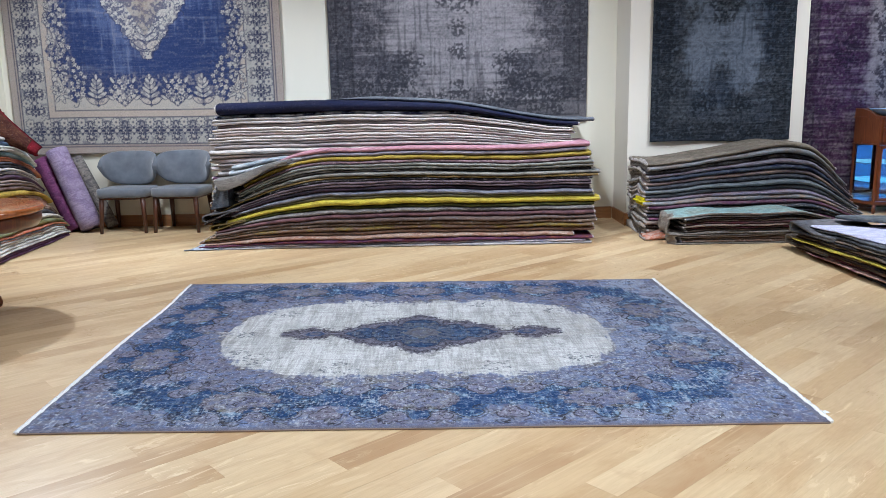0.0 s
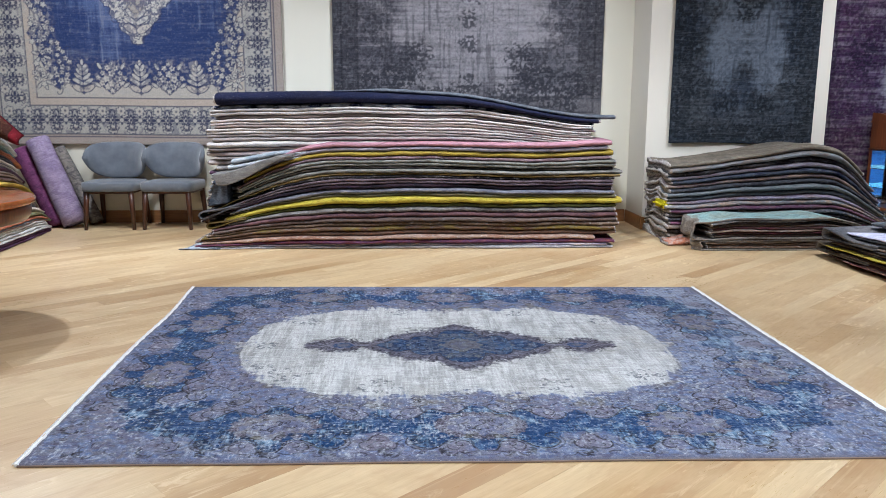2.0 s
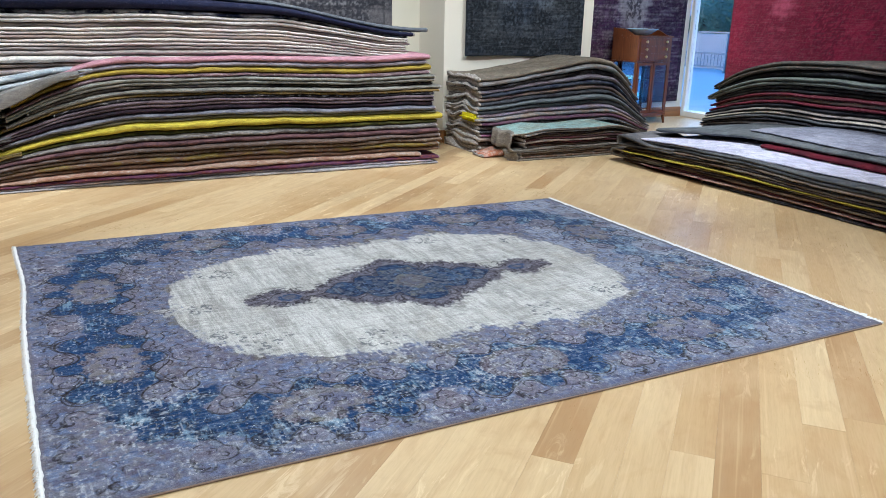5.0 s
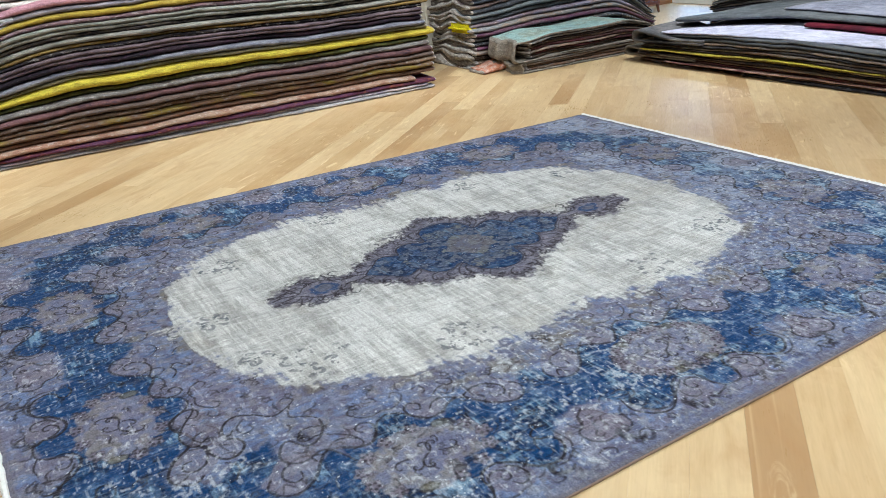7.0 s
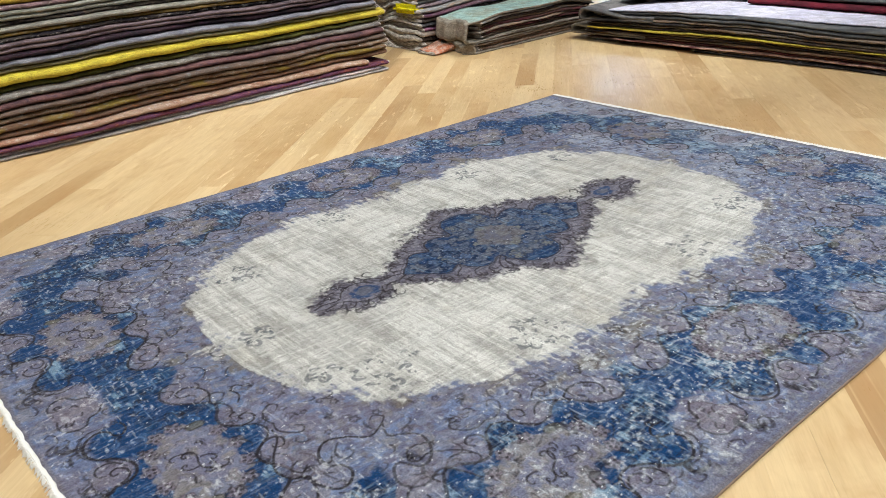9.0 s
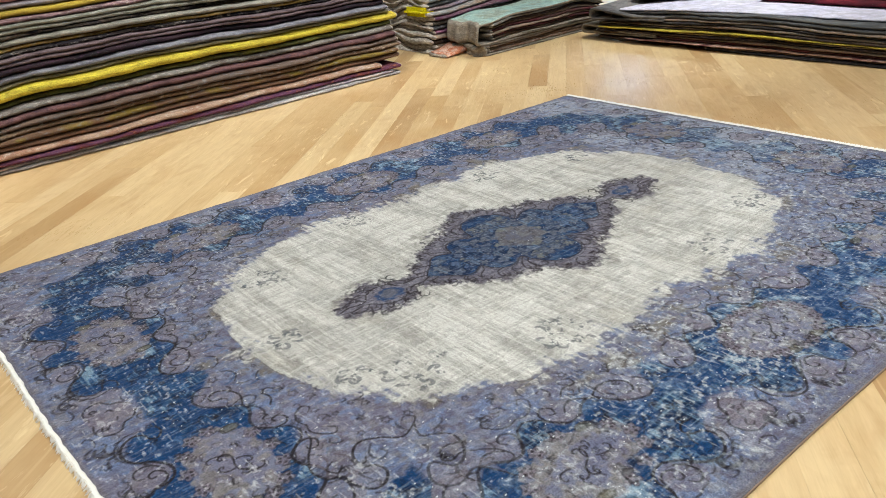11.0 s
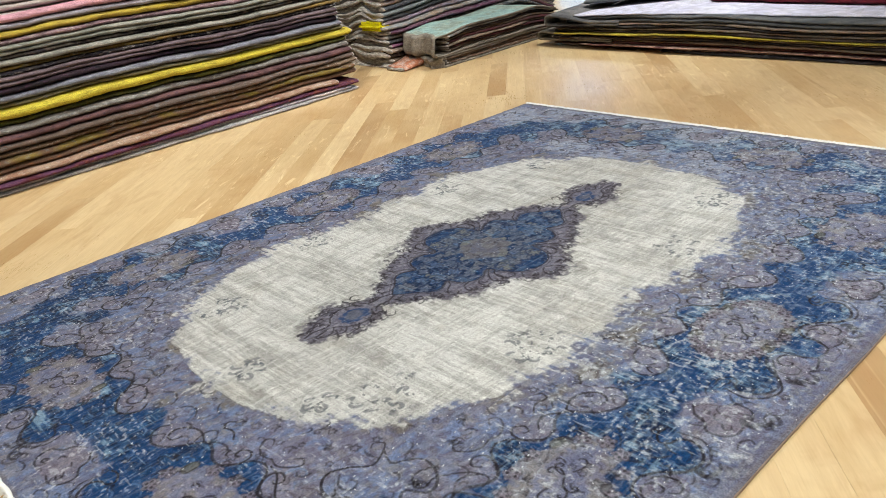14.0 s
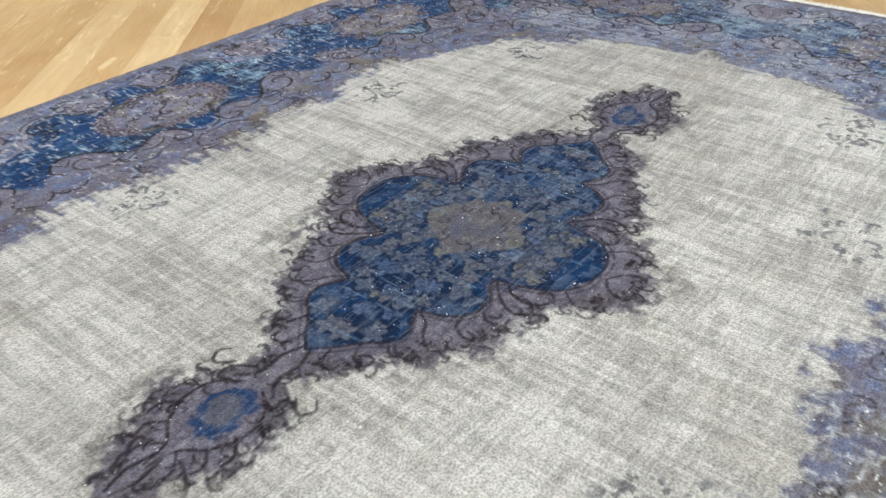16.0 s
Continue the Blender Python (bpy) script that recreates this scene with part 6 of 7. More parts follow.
    keep = (body[i, j] > 0.6) & (b.r.rand(22000) < 0.12 + 0.25 * np.clip(n2, 0, 1)[i, j])
    i, j = i[keep], j[keep]
    b.c[i, j] += (tone(214, 218, 224) - b.c[i, j]) * b.r.uniform(0.15, 0.8, (len(i), 1))
    # the pile lies unevenly
    b.c *= (1 + (0.10 * n4 + 0.07 * n3 + 0.05 * n2) * (1 - 0.5 * field))[..., None]
    # plain bound strip along the edges
    b.fill(soft(0.035 - ey + 0.012 * n2, 0.02) * 0.5, LIL2 * 1.05)
    b.fill(soft(0.012 - inset, 0.008) * 0.8, tone(112, 108, 118))
    return b, n3


board, relief = floor_rug_board()
rug = tagged(new("rug"), "distressed blue, lilac and silver medallion rug spread on the floor", "rug")
pile = rug_mesh("woven_face", board, floor_place, 0.0075, PILE, 0.0012 * relief)
pile.parent = rug


def fringe(p0, p1, out, name_seed):
    """Knotted cotton fringe along one end: a cord and hundreds of short threads."""
    rnd = random.Random(name_seed)
    p0, p1, out = Vector((*p0, 0)), Vector((*p1, 0)), Vector((*out, 0)).normalized()
    along = (p1 - p0).normalized()

    def bow(f):
        return 0.020 * math.exp(-(((f - 0.74) / 0.16) ** 2)) if out.x < 0 else 0.0

    bm = bmesh.new()
    n = 150
    cord = []
    for i in range(n + 1):
        c = p0.lerp(p1, i / n) - out * bow(i / n) + out * (0.004 + 0.0012 * math.sin(i * 0.9) + rnd.uniform(-0.0012, 0.0012))
        r = 0.0068 + 0.0010 * math.sin(i * 1.7) + rnd.uniform(-0.0008, 0.0008)
        cord.append([c + out * r * math.cos(a) + Vector((0, 0, 0.0070 + r * 0.8 * math.sin(a))) for a in [2 * math.pi * j / 6 for j in range(6)]])
    merge(bm, sweep(None, cord))
    k = int((p1 - p0).length / 0.005)
    for i in range(k):
        f = (i + rnd.random()) / k
        c = p0.lerp(p1, f) - out * bow(f) + out * 0.008
        tip = c + out * rnd.uniform(0.005, 0.016) + along * rnd.uniform(-0.008, 0.008)
        w = along * rnd.uniform(0.0012, 0.0026)
        z0, z1 = Vector((0, 0, 0.011)), Vector((0, 0, rnd.uniform(0.002, 0.005)))
        a, b_, c_, d_ = bm.verts.new(c - w + z0), bm.verts.new(c + w + z0), bm.verts.new(tip + w * 0.6 + z1), bm.verts.new(tip - w * 0.6 + z1)
        e_ = bm.verts.new((c + tip) / 2 + Vector((0, 0, 0.013)))
        for f in ((a, b_, e_), (b_, c_, e_), (c_, d_, e_), (d_, a, e_), (a, d_, c_, b_)):
            bm.faces.new(f)
    return part("fringe", bm, FRINGE, rug, "white cotton fringe")


fringe(FL, BL, (-1, 0), 1)
fringe(FR, BR, (1, 0), 2)


def binding(p0, p1, out, seed):
    p0, p1, out = Vector((*p0, 0)), Vector((*p1, 0)), Vector((*out, 0))
    secs = []
    for i in range(121):
        c = p0.lerp(p1, i / 120)
        u = i / 120
        v = -0.5 if out.y < 0 else 0.5
        c.y += (0.006 * math.sin(9 * u) * math.sin(3.1 * (v + 0.5)) + 0.003 * math.sin(23 * u + 2)) * v * 1.2
        secs.append([c + out * 0.0028 * math.cos(a) + Vector((0, 0, 0.0038 + 0.0036 * math.sin(a))) for a in [2 * math.pi * j / 8 for j in range(8)]])
    return part("binding", sweep(None, secs), BINDING, rug, "grey-brown bound edge", True)


binding(FL, FR, (0, -1), 3)
binding(BL, BR, (0, 1), 4)
tag = part("tag", box(-0.016, -0.011, 0.0125, 0.016, 0.011, 0.0137), FRINGE, rug, "small white paper tag")
tag.matrix_world = pose(1.515, 3.03, -0.009, 0, 0, 20)


# ---- the rugs on the walls ----
def hung(name_label, x0, x1, z0, z1, plane, board, group="rugs on the walls", axis="x", bow=0.012):
    """A rug that hangs flat: the board's x runs to the right seen from the room, its y upwards."""

    def place(u, v):
        wav = bow * np.sin(5.0 * u + 1.0) * (1 - 0.6 * v) + 0.5 * bow * np.sin(11 * u) * (1 - v)
        if axis == "x":
            p = np.stack([x0 + (x1 - x0) * u, plane - wav, z0 + (z1 - z0) * v + 0.006 * np.sin(7 * u) * (1 - v)], -1)
            nrm = np.broadcast_to(np.array((0.0, -1.0, 0.0)), p.shape)
        else:
            p = np.stack([plane - wav, x0 + (x1 - x0) * u, z0 + (z1 - z0) * v + 0.006 * np.sin(7 * u) * (1 - v)], -1)
            nrm = np.broadcast_to(np.array((-1.0, 0.0, 0.0)), p.shape)
        return p, nrm

    ob = rug_mesh("hanging_rug", board, place, 0.010, HUNG)
    return tagged(ob, name_label, "rug", group)


def overdyed(length, width, seed, ground, dark, light, tint, pale, motifs=(), border=0.0, speck=0.8, streaks=(0.35, 0.25), step=0.0075, middle=0.0, curls=0):
    """Overdyed rug: pale(x, y) > 0 where the pile is worn or, on the crimson rug, where its sheen is painted (x from
    the middle line, y from the lower edge); dark damask eaten into the ground.
    """
    b = Board(length, width, step, seed)
    n1, n2, n3, n4 = b.noise(0.55, 3), b.noise(0.14, 4), b.noise(0.045, 3), b.noise(0.020, 2)
    h, v = b.noise(0.022, 3, (16.0, 1.0)), b.noise(0.022, 3, (1.0, 16.0))
    g, dk, lt, ti = [np.array(lin(*c)[:3]) for c in (ground, dark, light, tint)]
    X, Y = np.abs(b.x - length / 2 - middle), b.y
    b.c[:] = g
    b.fill(soft(n1 + 0.4 * n2, 1.0), ti)
    # worn pile; for the crimson rug this mask carries the painted sheen
    worn = soft(pale(X, Y) + 0.07 * n2 + 0.05 * n3 + 0.04 * h, 0.16)
    b.fill(worn * 0.85, lt)
    b.fill(soft(h + 0.5 * n2 - 0.55, 0.9) * streaks[0], lt)
    b.fill(soft(-h + 0.5 * n1 - 0.55, 0.9) * streaks[0], dk)
    b.fill(soft(v + 0.4 * n1 - 0.6, 0.5) * streaks[1], dk)
    if border:
        inset = np.minimum(length / 2 - X, Y)
        b.fill(soft(border - inset + 0.02 * n2, 0.03) * 0.55, dk)
        for e in (border, border * 0.35):
            b.fill(soft(0.010 - np.abs(inset - e), 0.008) * soft(n2 + 0.5, 0.6) * 0.6, dk * 0.7)
    # damask: knots of dark left standing, in clusters that mirror about the middle line
    half = Board(length, width, step, seed + 1)
    a, c = half.noise(0.11, 3), half.noise(0.020, 2)
    a, c = (a + a[:, ::-1]) / 1.4, (c + c[:, ::-1]) / 1.4
    b.fill(soft(c + 0.40 * a + 0.3 * n4 - 0.15 - 0.25 * worn, 0.35) * speck * (1 - 0.5 * worn), dk * 0.6)
    b.fill(soft(-c + 0.4 * a + 0.4 * n4 - 0.62, 0.25) * speck * 0.2, lt)
    for _ in range(curls):
        px, py = half.r.uniform(0.02, length / 2), half.r.uniform(0.03, width)
        pts = np.array(scroll(px, py, half.r.uniform(0, 6.28), half.r.uniform(0.008, 0.022), half.r.uniform(0.5, 1.1), half.r.choice((-1, 1))))
        bare = float(pale(np.array(px), np.array(py))) > 0
        for sx in (1, -1):
            b.stroke(np.c_[length / 2 + middle + sx * pts[:, 0], pts[:, 1]], half.r.uniform(0.006, 0.011), dk * 0.7 if half.r.rand() < 0.8 else lt * 0.7, (0.25 if bare else 0.55) * half.r.uniform(0.5, 1.0))
    for mx, my, rx, ry in motifs:
        ang = np.arctan2((Y - my) / ry, (X - mx) / rx)
        d = np.hypot((X - mx) / rx, (Y - my) / ry)
        m = soft(1 + 0.22 * np.cos(7 * ang) - d + 0.35 * n3, 0.25)
        b.fill(m * soft(c + 0.6 * n4 + 0.25, 0.4) * 0.8, dk)
    return b


def blue_board(length, width, seed):
    """Persian carpet: royal blue field, leafy pale edge, pendant, and a pale main border drawn over with dark blue vines."""
    b = Board(length, width, 0.0075, seed)
    n1, n2, n3, n4 = b.noise(0.6, 3), b.noise(0.12, 4), b.noise(0.04, 3), b.noise(0.02, 2)
    h, v = b.noise(0.03, 3, (14.0, 1.0)), b.noise(0.03, 3, (1.0, 14.0))
    BEI, ROSE_, ROY, ROY2, DK, LT, SKY = [np.array(lin(*c)[:3]) for c in ((168, 160, 150), (170, 154, 145), (40, 53, 92), (78, 90, 124), (46, 50, 76), (169, 165, 157), (152, 149, 143))]
    cx = length / 2 + 0.03
    X, Y = np.abs(b.x - cx), b.y
    inset = np.minimum(np.minimum(b.x, length - b.x), b.y)
    b.c[:] = BEI
    b.fill(soft(n1, 1.2) * 0.7, ROSE_)
    b.fill(soft(n3 + 0.5 * n2 - 0.5, 0.4) * 0.4, LT)

    def both(pts, wd, colour, alpha=1.0):
        p = np.asarray(pts, float)
        for s in (1, -1):
            b.stroke(np.c_[cx + s * p[:, 0], p[:, 1]], wd, colour, alpha * b.r.uniform(0.7, 1.0))

    def disc(x, y, r, colour, alpha=1.0, lobes=0, depth=0.0, ry=None, turn=0.0):
        i0, i1 = max(0, int((x - 1.5 * r) / b.h)), min(b.nx, int((x + 1.5 * r) / b.h) + 2)
        rr = max(r, ry or r)
        j0, j1 = max(0, int((y - 1.5 * rr) / b.h)), min(b.ny, int((y + 1.5 * rr) / b.h) + 2)
        if i1 <= i0 or j1 <= j0:
            return
        dx, dy = b.x[j0:j1, i0:i1] - x, (b.y[j0:j1, i0:i1] - y) * r / (ry or r)
        a = np.arctan2(dy, dx) + turn
        m = (np.clip((r * (1 + depth * np.cos(lobes * a)) - np.hypot(dx, dy)) / b.h + 0.5, 0, 1) * alpha)[..., None]
        b.c[j0:j1, i0:i1] = b.c[j0:j1, i0:i1] * (1 - m) + np.array(colour) * m

    def bloom(x, y, r, alpha=1.0):
        t = b.r.uniform(0, 6)
        disc(x, y, r * 1.30, DK, 0.8 * alpha, 5, 0.2, None, t)
        disc(x, y, r, LT, alpha, 5, 0.22, None, t)
        disc(x, y, r * 0.38, DK if b.r.rand() < 0.5 else BEI, 0.8 * alpha)

    def blooms(region, r0, r1, tries, gap):
        """Flower heads strewn over a region, none on another, alike on both sides."""
        got = []
        for _ in range(tries):
            x, y = b.r.uniform(0, cx), b.r.uniform(0.4, width)
            if any((x - p) ** 2 + (y - q) ** 2 < gap * gap for p, q in got) or not region(x, y):
                continue
            got.append((x, y))
            r = b.r.uniform(r0, r1)
            for s in (1, -1):
                bloom(cx + s * x, y, r)
            if b.r.rand() < 0.6:
                both(scroll(x, y, b.r.uniform(0, 6.28), 0.05, 0.7, b.r.choice((-1, 1))), 0.009, DK, 0.8)

    def frond(x, y, heading, size, wide, colour):
        """One leaf with a dark outline."""
        tip = (x + size * math.cos(heading), y + size * math.sin(heading))
        for p, q in ((x, tip[0]),) if abs(x) < 1e-6 and abs(tip[0]) < 1e-6 else ((x, tip[0]), (-x, -tip[0])):
            b.stroke([(cx + p, y), (cx + q, tip[1])], wide + 0.020, DK, 0.85)
            b.stroke([(cx + p, y), (cx + q, tip[1])], wide, colour, 0.95)

    def palmette(x, y, scale, tiers=5):
        """A fern of leaves in pairs on one stem, over two broad petals."""
        for j in range(tiers):
            for side in (1, -1):
                frond(x + side * 0.012, y + scale * (0.045 + 0.046 * j), math.pi / 2 - side * radians(72 - 11 * j), scale * (0.098 - 0.013 * j), scale * 0.034, LT)
        frond(x, y + scale * (0.05 + 0.046 * tiers), math.pi / 2, scale * 0.035, scale * 0.026, LT)
        for side in (1, -1):
            frond(x + side * 0.020, y + 0.030 * scale, math.pi / 2 - side * radians(62), scale * 0.075, scale * 0.050, BEI)

    # guards round the main border
    lo, hi = 0.10, 0.38
    b.fill(soft(inset - hi, 0.01) * soft(0.455 - inset, 0.01) * 0.8, np.array(lin(166, 153, 140)[:3]))
    b.fill(soft(lo - inset, 0.01) * 0.6, np.array(lin(152, 139, 130)[:3]))
    b.fill(soft(inset - 0.455, 0.01) * 0.6, np.array(lin(164, 159, 149)[:3]))
    mb = soft(inset - lo, 0.010) * soft(hi - inset, 0.010)
    b.fill(mb, SKY)
    b.fill(mb * soft(n2 + 0.2, 0.6) * 0.6, LT)
    b.fill(mb * soft(n3 + 0.6 * n4 - 0.35, 0.3) * 0.50, DK * 1.5)
    for e in (lo, hi, 0.075, 0.455):
        b.fill(soft(0.006 - np.abs(inset - e), 0.006) * 0.8, DK)

    def run(along0, along1, where):
        # the border's repeat: a star, two fans turned to each other, and the vines between
        per = 0.180
        k0 = int(along0 / per) - 1
        for k in range(k0, int(along1 / per) + 2):
            for du, q, kind in ((0.5, 0.0, "star"), (0.0, 0.0, "knot"), (0.0, 0.088, "fan"), (0.5, -0.088, "fan"), (0.28, 0.075, "leaf"), (0.72, 0.075, "leaf"), (0.28, -0.075, "leaf"), (0.72, -0.075, "leaf"), (0.25, 0.0, "dot"), (0.75, 0.0, "dot")):
                u = per * (k + du)
                if not along0 <= u <= along1:
                    continue
                x, y = where(u, q)
                if kind == "star":
                    disc(x, y, 0.046, DK, 0.95, 8, 0.30)
                    disc(x, y, 0.026, LT, 0.95, 8, 0.2)
                    disc(x, y, 0.011, DK, 0.9)
                elif kind == "knot":
                    disc(x, y, 0.034, DK, 0.9, 4, 0.35)
                    disc(x, y, 0.020, LT, 0.9)
                elif kind == "fan":
                    disc(x, y, 0.050, DK, 0.9, 7, 0.12)
                    disc(x, y, 0.042, LT, 0.95, 7, 0.14)
                    disc(x, y, 0.024, BEI, 0.9, 7, 0.2)
                    disc(x, y, 0.012, DK, 0.8)
                elif kind == "leaf":
                    disc(x, y, 0.020, DK, 0.85, 3, 0.3, None, u * 9)
                    disc(x, y, 0.011, LT, 0.8)
                else:
                    disc(x, y, 0.016, DK, 0.9)
            for q, head, curl in ((0.0, 0.9, 1), (0.0, -0.9, -1), (0.0, 2.2, -1), (0.0, -2.2, 1)):
                u = per * (k + 0.5)
                if along0 <= u <= along1:
                    b.stroke([where(p, r) for p, r in scroll(u, q, head, 0.070, 0.9, curl)], 0.009, DK, 0.85)
                if along0 <= u + per / 2 <= along1:
                    b.stroke([where(p, r) for p, r in scroll(u + per / 2, q, head, 0.050, 0.9, -curl)], 0.008, DK, 0.8)

    mid = (lo + hi) / 2
    run(-length / 2 + 0.14, length / 2 - 0.14, lambda u, q: (cx - 0.03 + u, mid + q))
    run(0.42, width, lambda u, q: (mid - q, u))
    run(0.42, width, lambda u, q: (length - mid + q, u))
    # pale ground under the scallops
    fade = soft(np.minimum(Y - 0.47, 1.09 - X) + 0.01 * n2, 0.02)
    b.fill(fade * soft(n3 + 0.3 * n4 - 0.2, 0.4) * 0.45, SKY)
    # blue field: points turned down along the bottom, points turned out at the sides
    tri_b = 0.50 + 0.115 * np.abs(np.mod(X / 0.277 + 0.5, 1.0) - 0.5) * 2 + 0.35 * np.clip((X - 0.78) / 0.25, 0, 1)
    tri_s = 1.04 - 0.10 * np.abs(np.mod((Y - 0.77) / 0.30 + 0.5, 1.0) - 0.5) * 2
    field = soft(np.minimum(Y - tri_b, tri_s - X) + 0.010 * n2 + 0.008 * n3, 0.010)
    b.fill(soft(np.minimum(Y - tri_b + 0.016, tri_s + 0.016 - X), 0.008) * 0.8, DK)
    b.fill(field, ROY)
    b.fill(field * soft(h * 0.5 + v * 0.6 + 1.2 * n1 + 0.7 * (Y - 1.15) - 0.15, 0.9) * 0.75, ROY2)
    b.fill(field * soft(v + 0.4 * n1 - 0.85, 0.4) * 0.16, LT)
    b.fill(field * soft(h + 0.4 * n1 - 0.85, 0.6) * 0.07, LT)
    # ferns and bouquets stand by turns in the points along the bottom
    for x in (0.0, 0.554):
        palmette(x, 0.50, 1.0)
    for dx, y, r in ((0.0, 0.525, 0.022), (0.045, 0.565, 0.026), (-0.045, 0.565, 0.026), (0.0, 0.595, 0.030), (0.095, 0.600, 0.024), (-0.095, 0.600, 0.024), (0.055, 0.640, 0.030), (-0.055, 0.640, 0.030), (0.130, 0.650, 0.020), (-0.130, 0.650, 0.020), (0.0, 0.690, 0.028), (0.085, 0.695, 0.020), (-0.085, 0.695, 0.020), (0.040, 0.745, 0.024), (-0.040, 0.745, 0.024), (0.0, 0.785, 0.016)):
        for side in (1, -1):
            bloom(cx + side * (0.277 + dx), y, r)
    for dx, y, turn in ((0.12, 0.57, 35), (-0.12, 0.57, 145), (0.10, 0.74, 60), (-0.10, 0.74, 120)):
        frond(0.277 + dx, y, radians(turn), 0.050, 0.026, LT)
    # leafy masses at the corners and up the sides
    for y in (0.62, 0.86, 1.16, 1.46, 1.76):
        for turn in (20, 75, 130, 200, 250, 310):
            frond(0.93 + 0.035 * math.cos(radians(turn)), y + 0.035 * math.sin(radians(turn)), radians(turn), 0.050, 0.022, LT)
    blooms(lambda x, y: (math.hypot(x - 0.83, (y - 0.76) * 0.80) < 0.185 and x < 1.02) or (0.845 + 0.045 * math.sin(20.9 * y) < x < 1.03 and y > 0.95), 0.017, 0.025, 3600, 0.048)
    # the pendant that points down from the medallion above
    edge = 0.48 * np.clip((Y - 0.95) / 0.70, 0, 1.4) ** 1.05 + 0.030 * np.abs(np.sin(Y * 24)) * (Y > 0.98) - X - 0.2 * (Y < 0.96)
    m = soft(edge + 0.02 * n2 + 0.01 * n3, 0.012)
    b.fill(soft(edge + 0.018 + 0.02 * n2, 0.012) * 0.8, DK)
    b.fill(m, LT * 0.92)
    b.fill(m * soft(n3 + 0.8 * n4 - 0.1, 0.3) * 0.65, DK * 1.4)
    blooms(lambda x, y: 0.97 < y and x < 0.46 * (y - 0.95) / 0.70 + 0.02 and x > 0.34 * (y - 1.12) / 0.6, 0.020, 0.032, 900, 0.052)
    core = 0.36 * np.clip((Y - 1.20) / 0.60, 0, 1) - X - 0.2 * (Y < 1.20)
    palmette(0.0, 1.06, 1.25, 5)
    b.fill(soft(core, 0.02) * 0.8, np.array(lin(132, 124, 116)[:3]))
    b.fill(soft(core, 0.02) * soft(n3 + 0.5 * n4, 0.4) * 0.6, DK * 1.5)
    b.fill(soft(core - 0.12, 0.1) * 0.5, np.array(lin(134, 118, 104)[:3]))
    # the flowers are worn too: dark knots come up between the pale ones
    bed = np.maximum(soft(0.84 - Y, 0.05), soft(X - 0.80, 0.06)) * soft(np.minimum(Y - tri_b, tri_s - X) + 0.01, 0.02)
    bed = np.maximum(bed, m * (1 - 0.5 * soft(core, 0.02)))
    b.fill(bed * soft(n4 + 0.7 * n3 - 0.10, 0.4) * 0.55, DK * 1.3)
    b.fill(bed * soft(-n3 + 0.4 * n2 - 0.45, 0.4) * 0.35, BEI)
    # wear over everything
    b.fill(soft(h - 0.7, 0.5) * 0.08, LT)
    b.fill(soft(n4 + 0.5 * n3 - 0.8, 0.3) * 0.10, LT)
    return b


def bell(x, w):
    return np.exp(-((x / w) ** 2))


hung("blue and beige Persian medallion rug hanging on the wall", -4.47, -1.607, 0.79, 3.3, 8.325, blue_board(2.863, 2.51, 31))
hung("charcoal grey overdyed rug with a pale worn middle on the wall", -1.11, 1.574, 1.03, 3.3, 8.325,
     overdyed(2.684, 2.27, 33, (93, 91, 97), (50, 50, 57), (152, 147, 150), (80, 78, 86), lambda x, y: np.where(y > 0.72, 0.74 - x, 0.40 - x + 0.3 * (y - 0.5)) * np.clip((y - 0.22) / 0.2, -0.5, 1) * 0.55 + 0.03,
              [(0.0, 1.26, 0.13, 0.12), (0.0, 0.99, 0.09, 0.09), (0.0, 0.76, 0.08, 0.08), (0.50, 0.66, 0.15, 0.10), (0.62, 0.48, 0.2, 0.14), (0.0, 0.36, 0.12, 0.1), (0.35, 0.25, 0.2, 0.1), (0.85, 0.3, 0.3, 0.2), (0.16, 1.3, 0.08, 0.1)], 0.24, 0.50, (0.36, 0.45), 0.0078, 0.0, 1900))
hung("dark blue-grey overdyed rug on the white pier", 2.095, 3.470, 0.83, 3.3, 7.765,
     overdyed(1.375, 2.47, 35, (58, 62, 67), (26, 30, 37), (104, 112, 124), (42, 50, 63), lambda x, y: 0.40 * bell(x - 0.24, 0.22) * bell(y - 0.66, 0.34) + 0.32 * bell(x, 0.40) * bell(y - 0.95, 0.30) + 0.34 * bell(x - 0.22, 0.28) * bell(y - 1.45, 0.40) - 0.34,
              [(0.0, 1.30, 0.12, 0.22), (0.52, 0.5, 0.09, 0.12), (0.52, 0.9, 0.09, 0.14), (0.52, 1.3, 0.09, 0.14), (0.2, 0.35, 0.12, 0.08)], 0.17, 0.6, (0.26, 0.50), 0.0095, 0.0, 900))
hung("dark purple overdyed rug with a grey worn middle beside the window", 3.90, 5.83, 0.20, 3.3, 8.79,
     overdyed(1.93, 3.1, 37, (60, 38, 58), (34, 24, 40), (158, 148, 144), (74, 46, 74), lambda x, y: 0.6 * bell(x, 0.26) * np.clip((y - 0.6) / 0.6, 0, 1) - 0.28 + 0.22 * bell(x - 0.85, 0.12), [(0.0, 1.3, 0.14, 0.3), (0.0, 1.9, 0.2, 0.3), (0.5, 1.5, 0.15, 0.2)], 0.16, 0.5, (0.40, 0.30), 0.0115, 0.12, 700))
